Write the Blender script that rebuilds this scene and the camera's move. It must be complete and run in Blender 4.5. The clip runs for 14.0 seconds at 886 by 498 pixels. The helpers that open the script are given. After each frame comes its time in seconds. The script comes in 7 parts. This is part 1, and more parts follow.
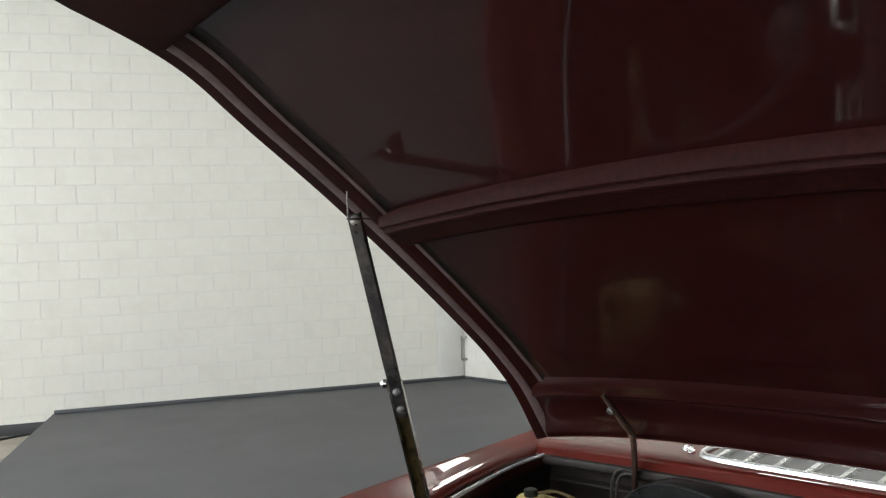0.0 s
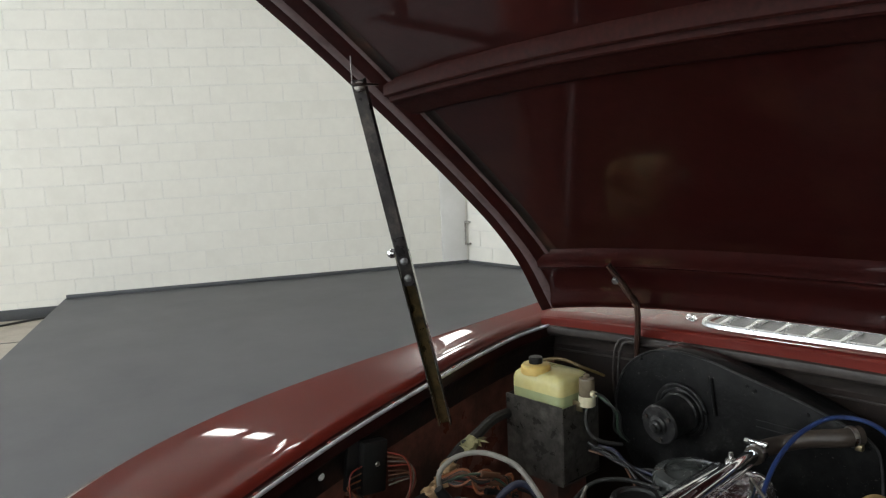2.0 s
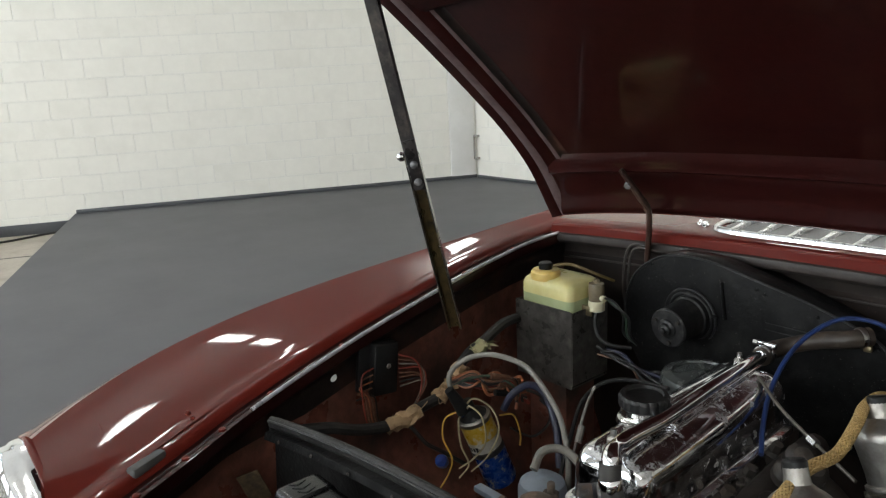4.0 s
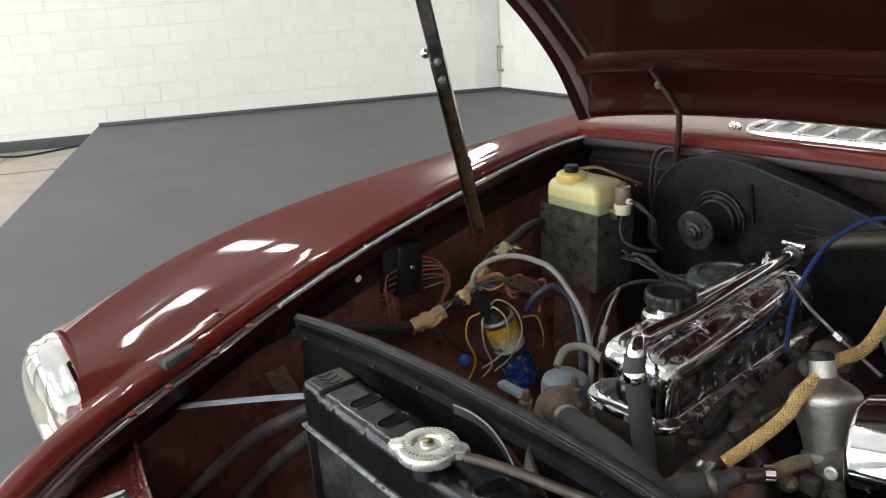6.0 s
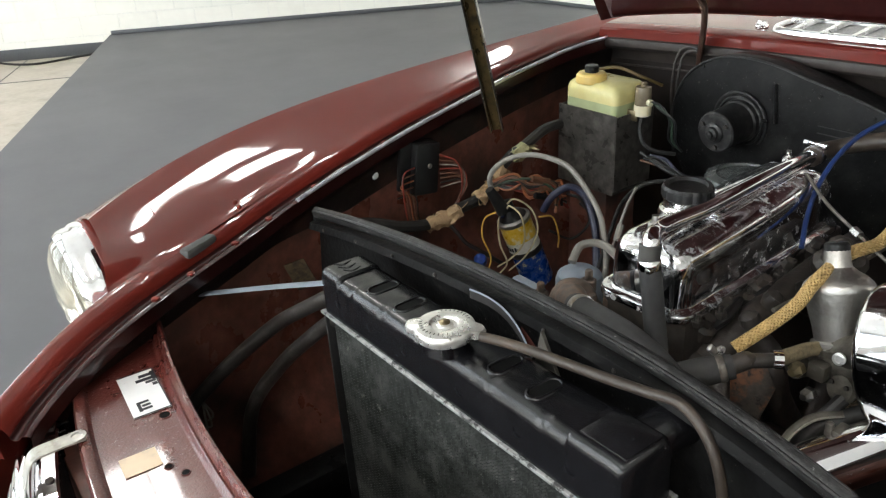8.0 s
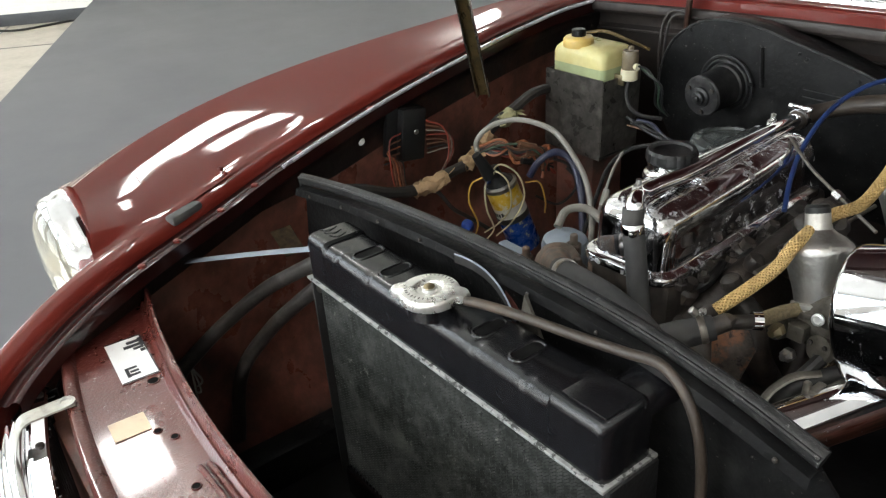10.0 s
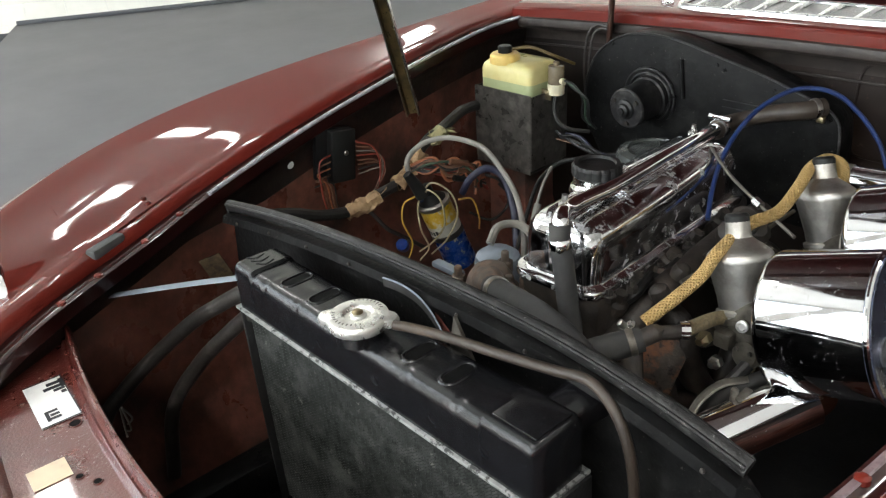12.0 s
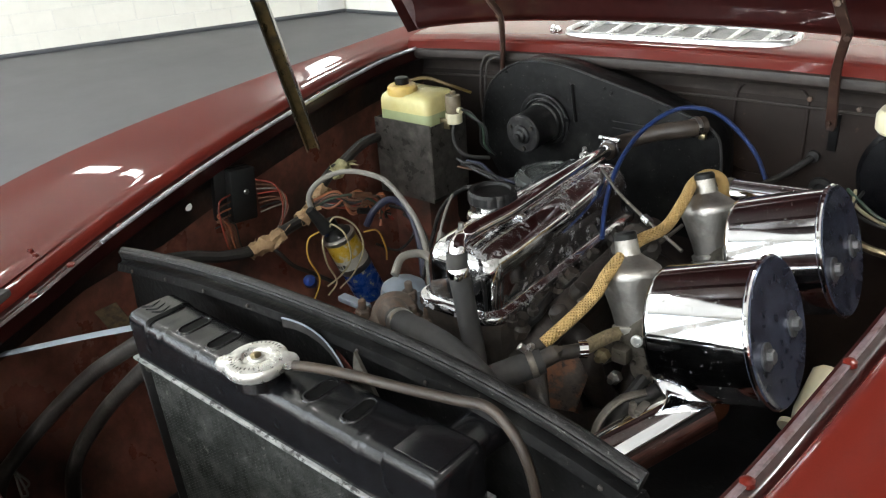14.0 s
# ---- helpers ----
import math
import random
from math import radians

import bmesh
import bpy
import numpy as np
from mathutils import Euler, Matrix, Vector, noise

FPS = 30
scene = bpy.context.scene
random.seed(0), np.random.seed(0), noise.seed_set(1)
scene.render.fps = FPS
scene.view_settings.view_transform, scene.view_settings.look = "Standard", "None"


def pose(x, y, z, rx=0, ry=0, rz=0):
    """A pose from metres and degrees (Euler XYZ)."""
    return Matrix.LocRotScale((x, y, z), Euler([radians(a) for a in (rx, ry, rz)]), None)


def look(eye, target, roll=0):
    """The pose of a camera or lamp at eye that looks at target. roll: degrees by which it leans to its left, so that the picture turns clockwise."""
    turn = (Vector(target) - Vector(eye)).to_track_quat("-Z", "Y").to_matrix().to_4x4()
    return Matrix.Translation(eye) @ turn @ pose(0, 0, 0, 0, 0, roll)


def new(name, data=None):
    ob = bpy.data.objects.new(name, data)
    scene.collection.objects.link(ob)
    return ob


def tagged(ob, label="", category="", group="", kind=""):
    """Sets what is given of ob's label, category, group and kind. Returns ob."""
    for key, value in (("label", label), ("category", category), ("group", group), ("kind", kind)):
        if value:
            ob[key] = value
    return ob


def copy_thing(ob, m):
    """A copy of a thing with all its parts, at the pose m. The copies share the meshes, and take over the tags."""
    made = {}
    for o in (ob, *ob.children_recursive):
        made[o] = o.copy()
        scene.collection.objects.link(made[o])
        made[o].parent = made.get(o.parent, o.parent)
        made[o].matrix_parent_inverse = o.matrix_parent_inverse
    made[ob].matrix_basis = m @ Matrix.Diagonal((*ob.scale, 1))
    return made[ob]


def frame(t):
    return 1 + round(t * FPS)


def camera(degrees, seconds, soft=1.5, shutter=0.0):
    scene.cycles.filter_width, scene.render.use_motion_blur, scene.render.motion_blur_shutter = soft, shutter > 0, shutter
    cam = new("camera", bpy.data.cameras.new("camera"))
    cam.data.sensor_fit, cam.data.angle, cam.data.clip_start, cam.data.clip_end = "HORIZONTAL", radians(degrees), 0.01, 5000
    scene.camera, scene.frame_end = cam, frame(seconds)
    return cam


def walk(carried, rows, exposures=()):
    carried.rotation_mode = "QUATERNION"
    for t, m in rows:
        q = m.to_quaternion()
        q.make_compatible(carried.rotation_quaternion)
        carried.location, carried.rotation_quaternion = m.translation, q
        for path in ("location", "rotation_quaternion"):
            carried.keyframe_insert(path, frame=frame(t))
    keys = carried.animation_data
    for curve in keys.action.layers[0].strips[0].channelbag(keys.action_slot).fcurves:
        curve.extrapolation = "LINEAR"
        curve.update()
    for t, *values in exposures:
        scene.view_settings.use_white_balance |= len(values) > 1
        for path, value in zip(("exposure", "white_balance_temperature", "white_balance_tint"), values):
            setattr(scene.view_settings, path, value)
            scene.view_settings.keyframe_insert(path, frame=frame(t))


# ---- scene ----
cam = camera(59.40, 14.0, soft=1.25)
# seconds, eye, heading, pitch, lean
ROWS = [
    (0.0, 0.5800, -0.0807, 1.3443, 49.442, 0.057, -2.305),
    (0.5, 0.5794, -0.0829, 1.3364, 49.478, -2.181, -2.626),
    (1.0, 0.5749, -0.0818, 1.3262, 49.638, -4.405, -2.658),
    (1.5, 0.5732, -0.0823, 1.3216, 49.837, -6.383, -2.654),
    (2.0, 0.5698, -0.0816, 1.3124, 50.036, -8.157, -2.630),
    (2.5, 0.5688, -0.0799, 1.3065, 50.276, -9.716, -2.565),
    (3.0, 0.5669, -0.0799, 1.3019, 50.430, -11.310, -2.660),
    (5.5, 0.5562, -0.0826, 1.2654, 52.387, -18.652, -3.177),
    (6.0, 0.5561, -0.0839, 1.2593, 52.966, -20.264, -3.330),
    (6.5, 0.5587, -0.0877, 1.2523, 53.424, -21.680, -3.402),
    (7.0, 0.5618, -0.0923, 1.2442, 53.829, -23.222, -3.399),
    (7.5, 0.5647, -0.0964, 1.2366, 54.163, -24.666, -3.277),
    (8.0, 0.5679, -0.1002, 1.2287, 54.468, -26.183, -3.121),
    (10.5, 0.5784, -0.0950, 1.2278, 53.714, -28.784, -3.185),
    (11.0, 0.5804, -0.0882, 1.2285, 52.653, -28.333, -3.479),
    (11.5, 0.5798, -0.0824, 1.2292, 51.126, -28.042, -3.563),
    (12.0, 0.5811, -0.0744, 1.2305, 49.354, -27.779, -3.562),
    (12.5, 0.5831, -0.0676, 1.2320, 47.677, -27.482, -3.670),
    (13.0, 0.5887, -0.0615, 1.2338, 46.000, -27.054, -3.801),
    (13.5, 0.5940, -0.0583, 1.2344, 44.413, -26.614, -3.970),
    (14.0, 0.6013, -0.0544, 1.2356, 42.827, -26.175, -4.192),
]
# seconds, stops
EXPOSURES = [(0.0, -0.82), (3.0, -0.88), (5.5, -0.46), (7.0, -0.22), (14.0, 0.0)]
walk(cam, [(t, pose(x, y, z, 0, 0, yaw) @ pose(0, 0, 0, 90 + pitch) @ pose(0, 0, 0, 0, 0, roll)) for t, x, y, z, yaw, pitch, roll in ROWS], EXPOSURES)

# ---- light ----
world = bpy.data.worlds.new("world")
scene.world = world
world.use_nodes = True
sky = world.node_tree.nodes.new("ShaderNodeTexSky")
sky.sky_type, sky.sun_disc = "NISHITA", False
sky.sun_elevation, sky.sun_rotation = radians(35), radians(200)
world.node_tree.links.new(sky.outputs[0], world.node_tree.nodes["Background"].inputs[0])
world.node_tree.nodes["Background"].inputs[1].default_value = 0.12

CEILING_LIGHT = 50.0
WINDOW_LIGHT = 140.0


# ---- materials ----
def ramp(nt, fac, stops):
    r = nt.nodes.new("ShaderNodeValToRGB")
    els = r.color_ramp.elements
    while len(els) < len(stops):
        els.new(0.5)
    for e, (p, c) in zip(els, stops):
        e.position = p
        e.color = (*c, 1) if len(c) == 3 else c
    nt.links.new(fac, r.inputs[0])
    return r.outputs[0]


def material(name, base, rough=0.5, metal=0.0, coat=0.0, spots=None, spot_scale=9.0, spot_cut=(0.52, 0.68), grain=0.12,
             grain_scale=60.0, bump=0.15, bump_scale=180.0, rough_var=0.12, trans=0.0, sub=0.0, ior=1.5, vary=0.0, specks=None, coat_rough=0.03, spec=0.5):
    """A worn surface: base colour with fine grain, larger stains of a second colour, uneven gloss and fine relief."""
    m = bpy.data.materials.new(name)
    m.use_nodes = True
    nt = m.node_tree
    b = nt.nodes["Principled BSDF"]
    co = nt.nodes.new("ShaderNodeTexCoord").outputs["Object"]
    if vary:
        # pieces alike take their own patch of the pattern
        info = nt.nodes.new("ShaderNodeObjectInfo")
        add = nt.nodes.new("ShaderNodeVectorMath")
        add.operation = "MULTIPLY_ADD"
        add.inputs[1].default_value = (1, 1, 1)
        sc = nt.nodes.new("ShaderNodeVectorMath")
        sc.operation = "SCALE"
        sc.inputs[0].default_value = (7.1, 3.3, 5.7)
        nt.links.new(info.outputs["Random"], sc.inputs["Scale"])
        nt.links.new(co, add.inputs[0])
        nt.links.new(sc.outputs[0], add.inputs[2])
        co = add.outputs[0]

    def noise_tex(scale, detail=4.0, rough_=0.55):
        n = nt.nodes.new("ShaderNodeTexNoise")
        n.inputs["Scale"].default_value, n.inputs["Detail"].default_value, n.inputs["Roughness"].default_value = scale, detail, rough_
        nt.links.new(co, n.inputs["Vector"])
        return n.outputs["Fac"]

    fine = noise_tex(grain_scale)
    lo = tuple(max(0.0, c * (1 - grain)) for c in base)
    hi = tuple(min(1.0, c * (1 + grain)) for c in base)
    col = ramp(nt, fine, [(0.3, lo), (0.7, hi)])
    big = noise_tex(spot_scale, 6.0, 0.62)
    if spots:
        mix = nt.nodes.new("ShaderNodeMix")
        mix.data_type = "RGBA"
        mask = ramp(nt, big, [(spot_cut[0], (0, 0, 0)), (spot_cut[1], (1, 1, 1))])
        nt.links.new(mask, mix.inputs[0])
        nt.links.new(col, mix.inputs[6])
        mix.inputs[7].default_value = (*spots, 1)
        col = mix.outputs[2]
    if specks:
        mix = nt.nodes.new("ShaderNodeMix")
        mix.data_type = "RGBA"
        mask = ramp(nt, noise_tex(specks[1], 8.0, 0.7), [(specks[2], (0, 0, 0)), (specks[3], (1, 1, 1))])
        if len(specks) > 4:
            # specks gather in patches
            patch = ramp(nt, noise_tex(specks[4], 3.0, 0.6), [(0.44, (0.06,) * 3), (0.62, (1, 1, 1))])
            both = nt.nodes.new("ShaderNodeMath")
            both.operation = "MULTIPLY"
            nt.links.new(mask, both.inputs[0])
            nt.links.new(patch, both.inputs[1])
            mask = both.outputs[0]
        nt.links.new(mask, mix.inputs[0])
        nt.links.new(col, mix.inputs[6])
        mix.inputs[7].default_value = (*specks[0], 1)
        col = mix.outputs[2]
        dusty = mask
    nt.links.new(col, b.inputs["Base Color"])
    rr = ramp(nt, big, [(0.3, (max(0.0, rough - rough_var),) * 3), (0.75, (min(1.0, rough + rough_var),) * 3)])
    b.inputs["Metallic"].default_value = metal
    if specks and metal > 0.5:
        # grime on bright metal is matt
        top = nt.nodes.new("ShaderNodeMath")
        top.operation = "MAXIMUM"
        nt.links.new(rr, top.inputs[0])
        nt.links.new(dusty, top.inputs[1])
        rr = top.outputs[0]
        less = nt.nodes.new("ShaderNodeMath")
        less.operation = "MULTIPLY_ADD"
        less.inputs[1].default_value, less.inputs[2].default_value = -metal, metal
        nt.links.new(dusty, less.inputs[0])
        nt.links.new(less.outputs[0], b.inputs["Metallic"])
    nt.links.new(rr, b.inputs["Roughness"])
    b.inputs["Coat Weight"].default_value = coat
    b.inputs["Specular IOR Level"].default_value = spec
    b.inputs["Coat Roughness"].default_value = coat_rough
    b.inputs["Transmission Weight"].default_value = trans
    b.inputs["Subsurface Weight"].default_value = sub
    b.inputs["Subsurface Radius"].default_value = (0.02, 0.015, 0.008)
    b.inputs["IOR"].default_value = ior
    if bump:
        bp = nt.nodes.new("ShaderNodeBump")
        bp.inputs["Strength"].default_value, bp.inputs["Distance"].default_value = bump, 0.002
        nt.links.new(noise_tex(bump_scale, 3.0), bp.inputs["Height"])
        nt.links.new(bp.outputs[0], b.inputs["Normal"])
    return m


def glow(name, colour, strength):
    m = bpy.data.materials.new(name)
    m.use_nodes = True
    b = m.node_tree.nodes["Principled BSDF"]
    b.inputs["Base Color"].default_value = (*colour, 1)
    b.inputs["Emission Color"].default_value = (*colour, 1)
    b.inputs["Emission Strength"].default_value = strength
    return m


MAROON = material("maroon_paint", (0.108, 0.0118, 0.0072), 0.5, 0.0, 1.0, grain=0.06, grain_scale=900, bump=0.008, bump_scale=260, rough_var=0.04, spec=0.1)
# the open bonnet's shade is put into these three maroon base colours
MAROON_SHADED = material("maroon_paint_underside_shaded", (0.021, 0.0036, 0.0030), 0.42, 0.0, 1.0, grain=0.15, bump=0.05, bump_scale=120, rough_var=0.05,
                        specks=((0.05, 0.035, 0.03), 300, 0.74, 0.84), coat_rough=0.045, spec=0.16)
BRACE_PAINT = material("brown_maroon_brace_shaded", (0.026, 0.0062, 0.0050), 0.6, 0.0, 0.0, grain=0.3, grain_scale=120, bump=0.12, bump_scale=160, rough_var=0.1,
                       specks=((0.060, 0.036, 0.028), 120, 0.66, 0.78), spec=0.08)
MAROON_DULL = material("maroon_paint_dulled_shaded", (0.019, 0.0034, 0.0028), 0.45, 0.0, 0.32, grain=0.2, bump=0.05, bump_scale=120, rough_var=0.05, spots=(0.028, 0.0075, 0.005), spot_scale=7,
                       specks=((0.07, 0.055, 0.05), 210, 0.735, 0.79), coat_rough=0.06, spec=0.12)
# the pale specks paint glare on the orange peel
MAROON_GLINT = material("maroon_paint_orange_peel", (0.085, 0.017, 0.0125), 0.30, 0.0, 0.55, spots=(0.115, 0.030, 0.024), spot_scale=18, spot_cut=(0.5, 0.75), grain=0.10,
                        bump=0.45, bump_scale=300, specks=((0.40, 0.34, 0.31), 240, 0.60, 0.66, 13), coat_rough=0.07, rough_var=0.06, spec=0.45)
BAY = material("bay_paint", (0.150, 0.056, 0.039), 0.34, 0.0, 0.5, coat_rough=0.15, spots=(0.036, 0.022, 0.017), spot_scale=7, spot_cut=(0.46, 0.66), grain=0.35, grain_scale=45,
               specks=((0.17, 0.085, 0.045), 55, 0.63, 0.72), bump=0.45, bump_scale=60)
BAY_GREY = material("firewall_paint", (0.025, 0.0150, 0.0108), 0.6, spots=(0.012, 0.0085, 0.0072), spot_scale=5, spot_cut=(0.4, 0.65), grain=0.3, grain_scale=40,
                    specks=((0.085, 0.050, 0.036), 42, 0.64, 0.74), bump=0.25, bump_scale=80, spec=0.25)
BLACK_GLOSS = material("black_enamel", (0.006, 0.006, 0.007), 0.23, 0.0, 0.0, grain=0.3, bump=0.05, bump_scale=50, specks=((0.11, 0.11, 0.11), 180, 0.655, 0.70), spec=0.5, rough_var=0.06)
BLACK_SATIN = material("black_satin", (0.010, 0.010, 0.0105), 0.52, spots=(0.013, 0.0125, 0.012), spot_scale=12, grain=0.35, bump=0.45, bump_scale=130,
                       specks=((0.06, 0.055, 0.05), 60, 0.66, 0.82))
HEATER_BLACK = material("scuffed_heater_black", (0.0075, 0.0075, 0.0076), 0.38, spots=(0.017, 0.0168, 0.0162), spot_scale=12, grain=0.35, bump=0.35, bump_scale=130,
                        specks=((0.075, 0.070, 0.064), 170, 0.63, 0.68), spec=0.07)
# black that stands for the shade inside openings and recesses
SLOT_BLACK = material("opening_shade_black", (0.003, 0.003, 0.003), 0.7, grain=0.2, bump=0, spec=0.1)
OIL_HOSE = material("grey_brown_oil_hose", (0.024, 0.021, 0.019), 0.40, spots=(0.060, 0.054, 0.047), spot_scale=30, grain=0.25, bump=0.3, bump_scale=150)
BLACK_PLASTIC = material("black_plastic", (0.009, 0.009, 0.009), 0.42, spec=0.3, grain=0.2, bump=0.2, bump_scale=200)
HOSE_GREY = material("grey_matt_hose_rubber", (0.036, 0.036, 0.036), 0.7, spots=(0.052, 0.050, 0.047), spot_scale=25, grain=0.15, bump=0.12, bump_scale=220, spec=0.3)
BUFFER_GREY = material("grey_rubber", (0.070, 0.072, 0.070), 0.6, spots=(0.075, 0.075, 0.072), spot_scale=40, grain=0.15, bump=0.2)
RUBBER = material("black_rubber", (0.016, 0.015, 0.014), 0.58, spots=(0.035, 0.032, 0.029), spot_scale=22, grain=0.25, bump=0.2, bump_scale=150)
RUBBER_DUSTY = material("grey_worn_rubber", (0.0075, 0.0073, 0.007), 0.5, spots=(0.024, 0.0235, 0.022), spot_scale=55, grain=0.4, grain_scale=160, bump=0.5, bump_scale=160,
                        specks=((0.22, 0.215, 0.21), 230, 0.62, 0.68), spec=0.3)
HOSE_BROWN = material("brown_black_hose", (0.034, 0.026, 0.020), 0.45, spots=(0.065, 0.046, 0.032), spot_scale=25, grain=0.2, bump=0.15)
CHROME = material("chrome", (0.88, 0.88, 0.90), 0.06, 1.0, grain=0.03, spots=(0.62, 0.60, 0.58), spot_scale=26, spot_cut=(0.62, 0.75), bump=0.012, bump_scale=40,
                  rough_var=0.035, specks=((0.22, 0.20, 0.17), 170, 0.66, 0.74))
CHROME_PITTED = material("pitted_chrome", (0.80, 0.80, 0.82), 0.08, 1.0, grain=0.06, spots=(0.45, 0.42, 0.39), spot_scale=60, spot_cut=(0.62, 0.72), bump=0.035,
                         bump_scale=30, rough_var=0.05, specks=((0.34, 0.31, 0.28), 150, 0.635, 0.70))
# a blue room reflection is mixed into the tarnished base colour
CHROME_BLUE_REFLECT = material("tarnished_chrome_blue_reflection", (0.13, 0.15, 0.22), 0.24, 0.65, grain=0.3, spots=(0.05, 0.052, 0.075), spot_scale=34, spot_cut=(0.42, 0.62), bump=0.08, bump_scale=90)
ALLOY = material("cast_aluminium", (0.44, 0.425, 0.395), 0.42, 1.0, grain=0.12, spots=(0.28, 0.26, 0.23), spot_scale=18, bump=0.25, bump_scale=220)
ALLOY_DULL = material("dull_aluminium", (0.20, 0.185, 0.16), 0.5, 0.8, grain=0.25, spots=(0.09, 0.075, 0.06), spot_scale=24, bump=0.3, bump_scale=150)
STEEL = material("zinc_steel", (0.42, 0.41, 0.39), 0.34, 1.0, grain=0.15, spots=(0.22, 0.18, 0.13), spot_scale=35, bump=0.15)
NECK_STEEL = material("satin_bright_steel", (0.66, 0.65, 0.63), 0.22, 1.0, grain=0.08, spots=(0.5, 0.48, 0.45), spot_scale=40, bump=0.02, bump_scale=120)
STAY_METAL = material("worn_stay_steel", (0.30, 0.28, 0.25), 0.26, 0.9, grain=0.2, spots=(0.30, 0.20, 0.08), spot_scale=12, bump=0.15)
HINGE_PAINT = material("maroon_chipped_steel", (0.034, 0.017, 0.012), 0.4, spots=(0.07, 0.045, 0.03), spot_scale=30, grain=0.3, bump=0.2)
BRASS = material("brass", (0.34, 0.28, 0.17), 0.34, 0.9, grain=0.25, spots=(0.14, 0.10, 0.06), spot_scale=30, bump=0.15)
RUST = material("rusty_iron", (0.082, 0.062, 0.048), 0.7, spots=(0.125, 0.068, 0.040), spot_scale=30, spot_cut=(0.48, 0.66), grain=0.4, bump=0.6, bump_scale=120)
IRON = material("greasy_iron", (0.026, 0.022, 0.019), 0.5, spots=(0.055, 0.040, 0.030), spot_scale=24, spot_cut=(0.5, 0.7), grain=0.4, bump=0.5, bump_scale=120)
CARRIER = material("pitted_carrier_steel", (0.085, 0.078, 0.070), 0.34, 0.5, spots=(0.19, 0.175, 0.155), spot_scale=34, spot_cut=(0.5, 0.72), grain=0.4, bump=0.25, bump_scale=120)
DISC_GREY = material("smooth_grey_green_cover", (0.050, 0.055, 0.053), 0.25, spots=(0.032, 0.034, 0.033), spot_scale=20, grain=0.12, bump=0.03)
CARRIER_DARK = material("dull_dark_grey_steel", (0.015, 0.015, 0.015), 0.45, 0.2, spots=(0.055, 0.052, 0.05), spot_scale=40, grain=0.4, bump=0.3, bump_scale=120)
BOTTLE = material("yellowed_plastic", (0.62, 0.56, 0.26), 0.33, sub=0.35, grain=0.06, spots=(0.56, 0.48, 0.20), spot_scale=12, bump=0.04)
BOTTLE_FULL = material("green_fluid_in_plastic", (0.36, 0.40, 0.22), 0.33, sub=0.35, grain=0.06, bump=0.04)
BOTTLE_CAP = material("amber_plastic_collar", (0.70, 0.50, 0.16), 0.35, sub=0.2, grain=0.08, bump=0.08)
CREAM = material("cream_plastic", (0.62, 0.57, 0.40), 0.4, sub=0.15, grain=0.08, bump=0.05)
SMOKED = material("smoked_clear_plastic", (0.15, 0.12, 0.08), 0.2, sub=0.1, grain=0.2, bump=0.05)
COIL_BLUE = material("blue_label", (0.012, 0.055, 0.26), 0.3, spots=(0.45, 0.38, 0.28), spot_scale=75, spot_cut=(0.60, 0.64), grain=0.2, bump=0.05)
COIL_YELLOW = material("yellow_label", (0.50, 0.32, 0.03), 0.35, spots=(0.50, 0.46, 0.36), spot_scale=60, spot_cut=(0.50, 0.58), grain=0.12, bump=0.05)
COIL_WHITE = material("silver_label", (0.45, 0.44, 0.41), 0.35, spots=(0.2, 0.18, 0.15), spot_scale=60, spot_cut=(0.6, 0.7), grain=0.12, bump=0.05)
TAPE = material("brown_paper_tape", (0.36, 0.24, 0.13), 0.75, spots=(0.17, 0.10, 0.05), spot_scale=45, grain=0.25, bump=0.5, bump_scale=90)
OLD_CARD = material("stained_old_card", (0.066, 0.044, 0.021), 0.75, spots=(0.035, 0.022, 0.012), spot_scale=60, spot_cut=(0.48, 0.6), grain=0.4, grain_scale=150, bump=0.5, bump_scale=90)
TAPE_PALE = material("pale_crumbling_tape", (0.33, 0.31, 0.16), 0.75, spots=(0.15, 0.13, 0.07), spot_scale=60, grain=0.25, bump=0.5, bump_scale=90)
GREY_CABLE = material("grey_cable_sleeve", (0.17, 0.16, 0.14), 0.45, spots=(0.14, 0.13, 0.11), spot_scale=30, grain=0.12, bump=0.08)
VENT_METAL = material("polished_vent_alloy", (0.93, 0.93, 0.94), 0.30, 1.0, grain=0.04, spots=(0.70, 0.69, 0.68), spot_scale=30, bump=0.05)
MESH_GREY = material("grey_wire_mesh", (0.20, 0.20, 0.20), 0.5, 0.3, grain=0.5, grain_scale=600, bump=0.8, bump_scale=700)
AMBER = material("amber_tube", (0.10, 0.065, 0.022), 0.4, grain=0.1)
CAP_ZINC = material("bright_zinc", (0.84, 0.83, 0.79), 0.32, 0.8, grain=0.06, spots=(0.62, 0.60, 0.55), spot_scale=45, bump=0.1, bump_scale=160)
STRAP = material("blue_grey_strap", (0.18, 0.21, 0.25), 0.5, spots=(0.16, 0.18, 0.20), spot_scale=30, grain=0.15, bump=0.1)
HOLE_LIGHT_WHITE = material("lit_hole_white", (0.95, 0.95, 0.93), 0.3, grain=0.03, bump=0.0)
DULL_RED = material("dull_red_face", (0.07, 0.018, 0.012), 0.6, grain=0.15, spots=(0.10, 0.025, 0.02), spot_scale=40)
WHITE_PAPER = material("white_sticker", (0.80, 0.80, 0.79), 0.4, grain=0.03, spots=(0.66, 0.65, 0.62), spot_scale=50, spot_cut=(0.62, 0.7), bump=0.02)
BEIGE_PAPER = material("beige_sticker", (0.70, 0.55, 0.38), 0.45, grain=0.05, spots=(0.55, 0.44, 0.32), spot_scale=40, bump=0.03)
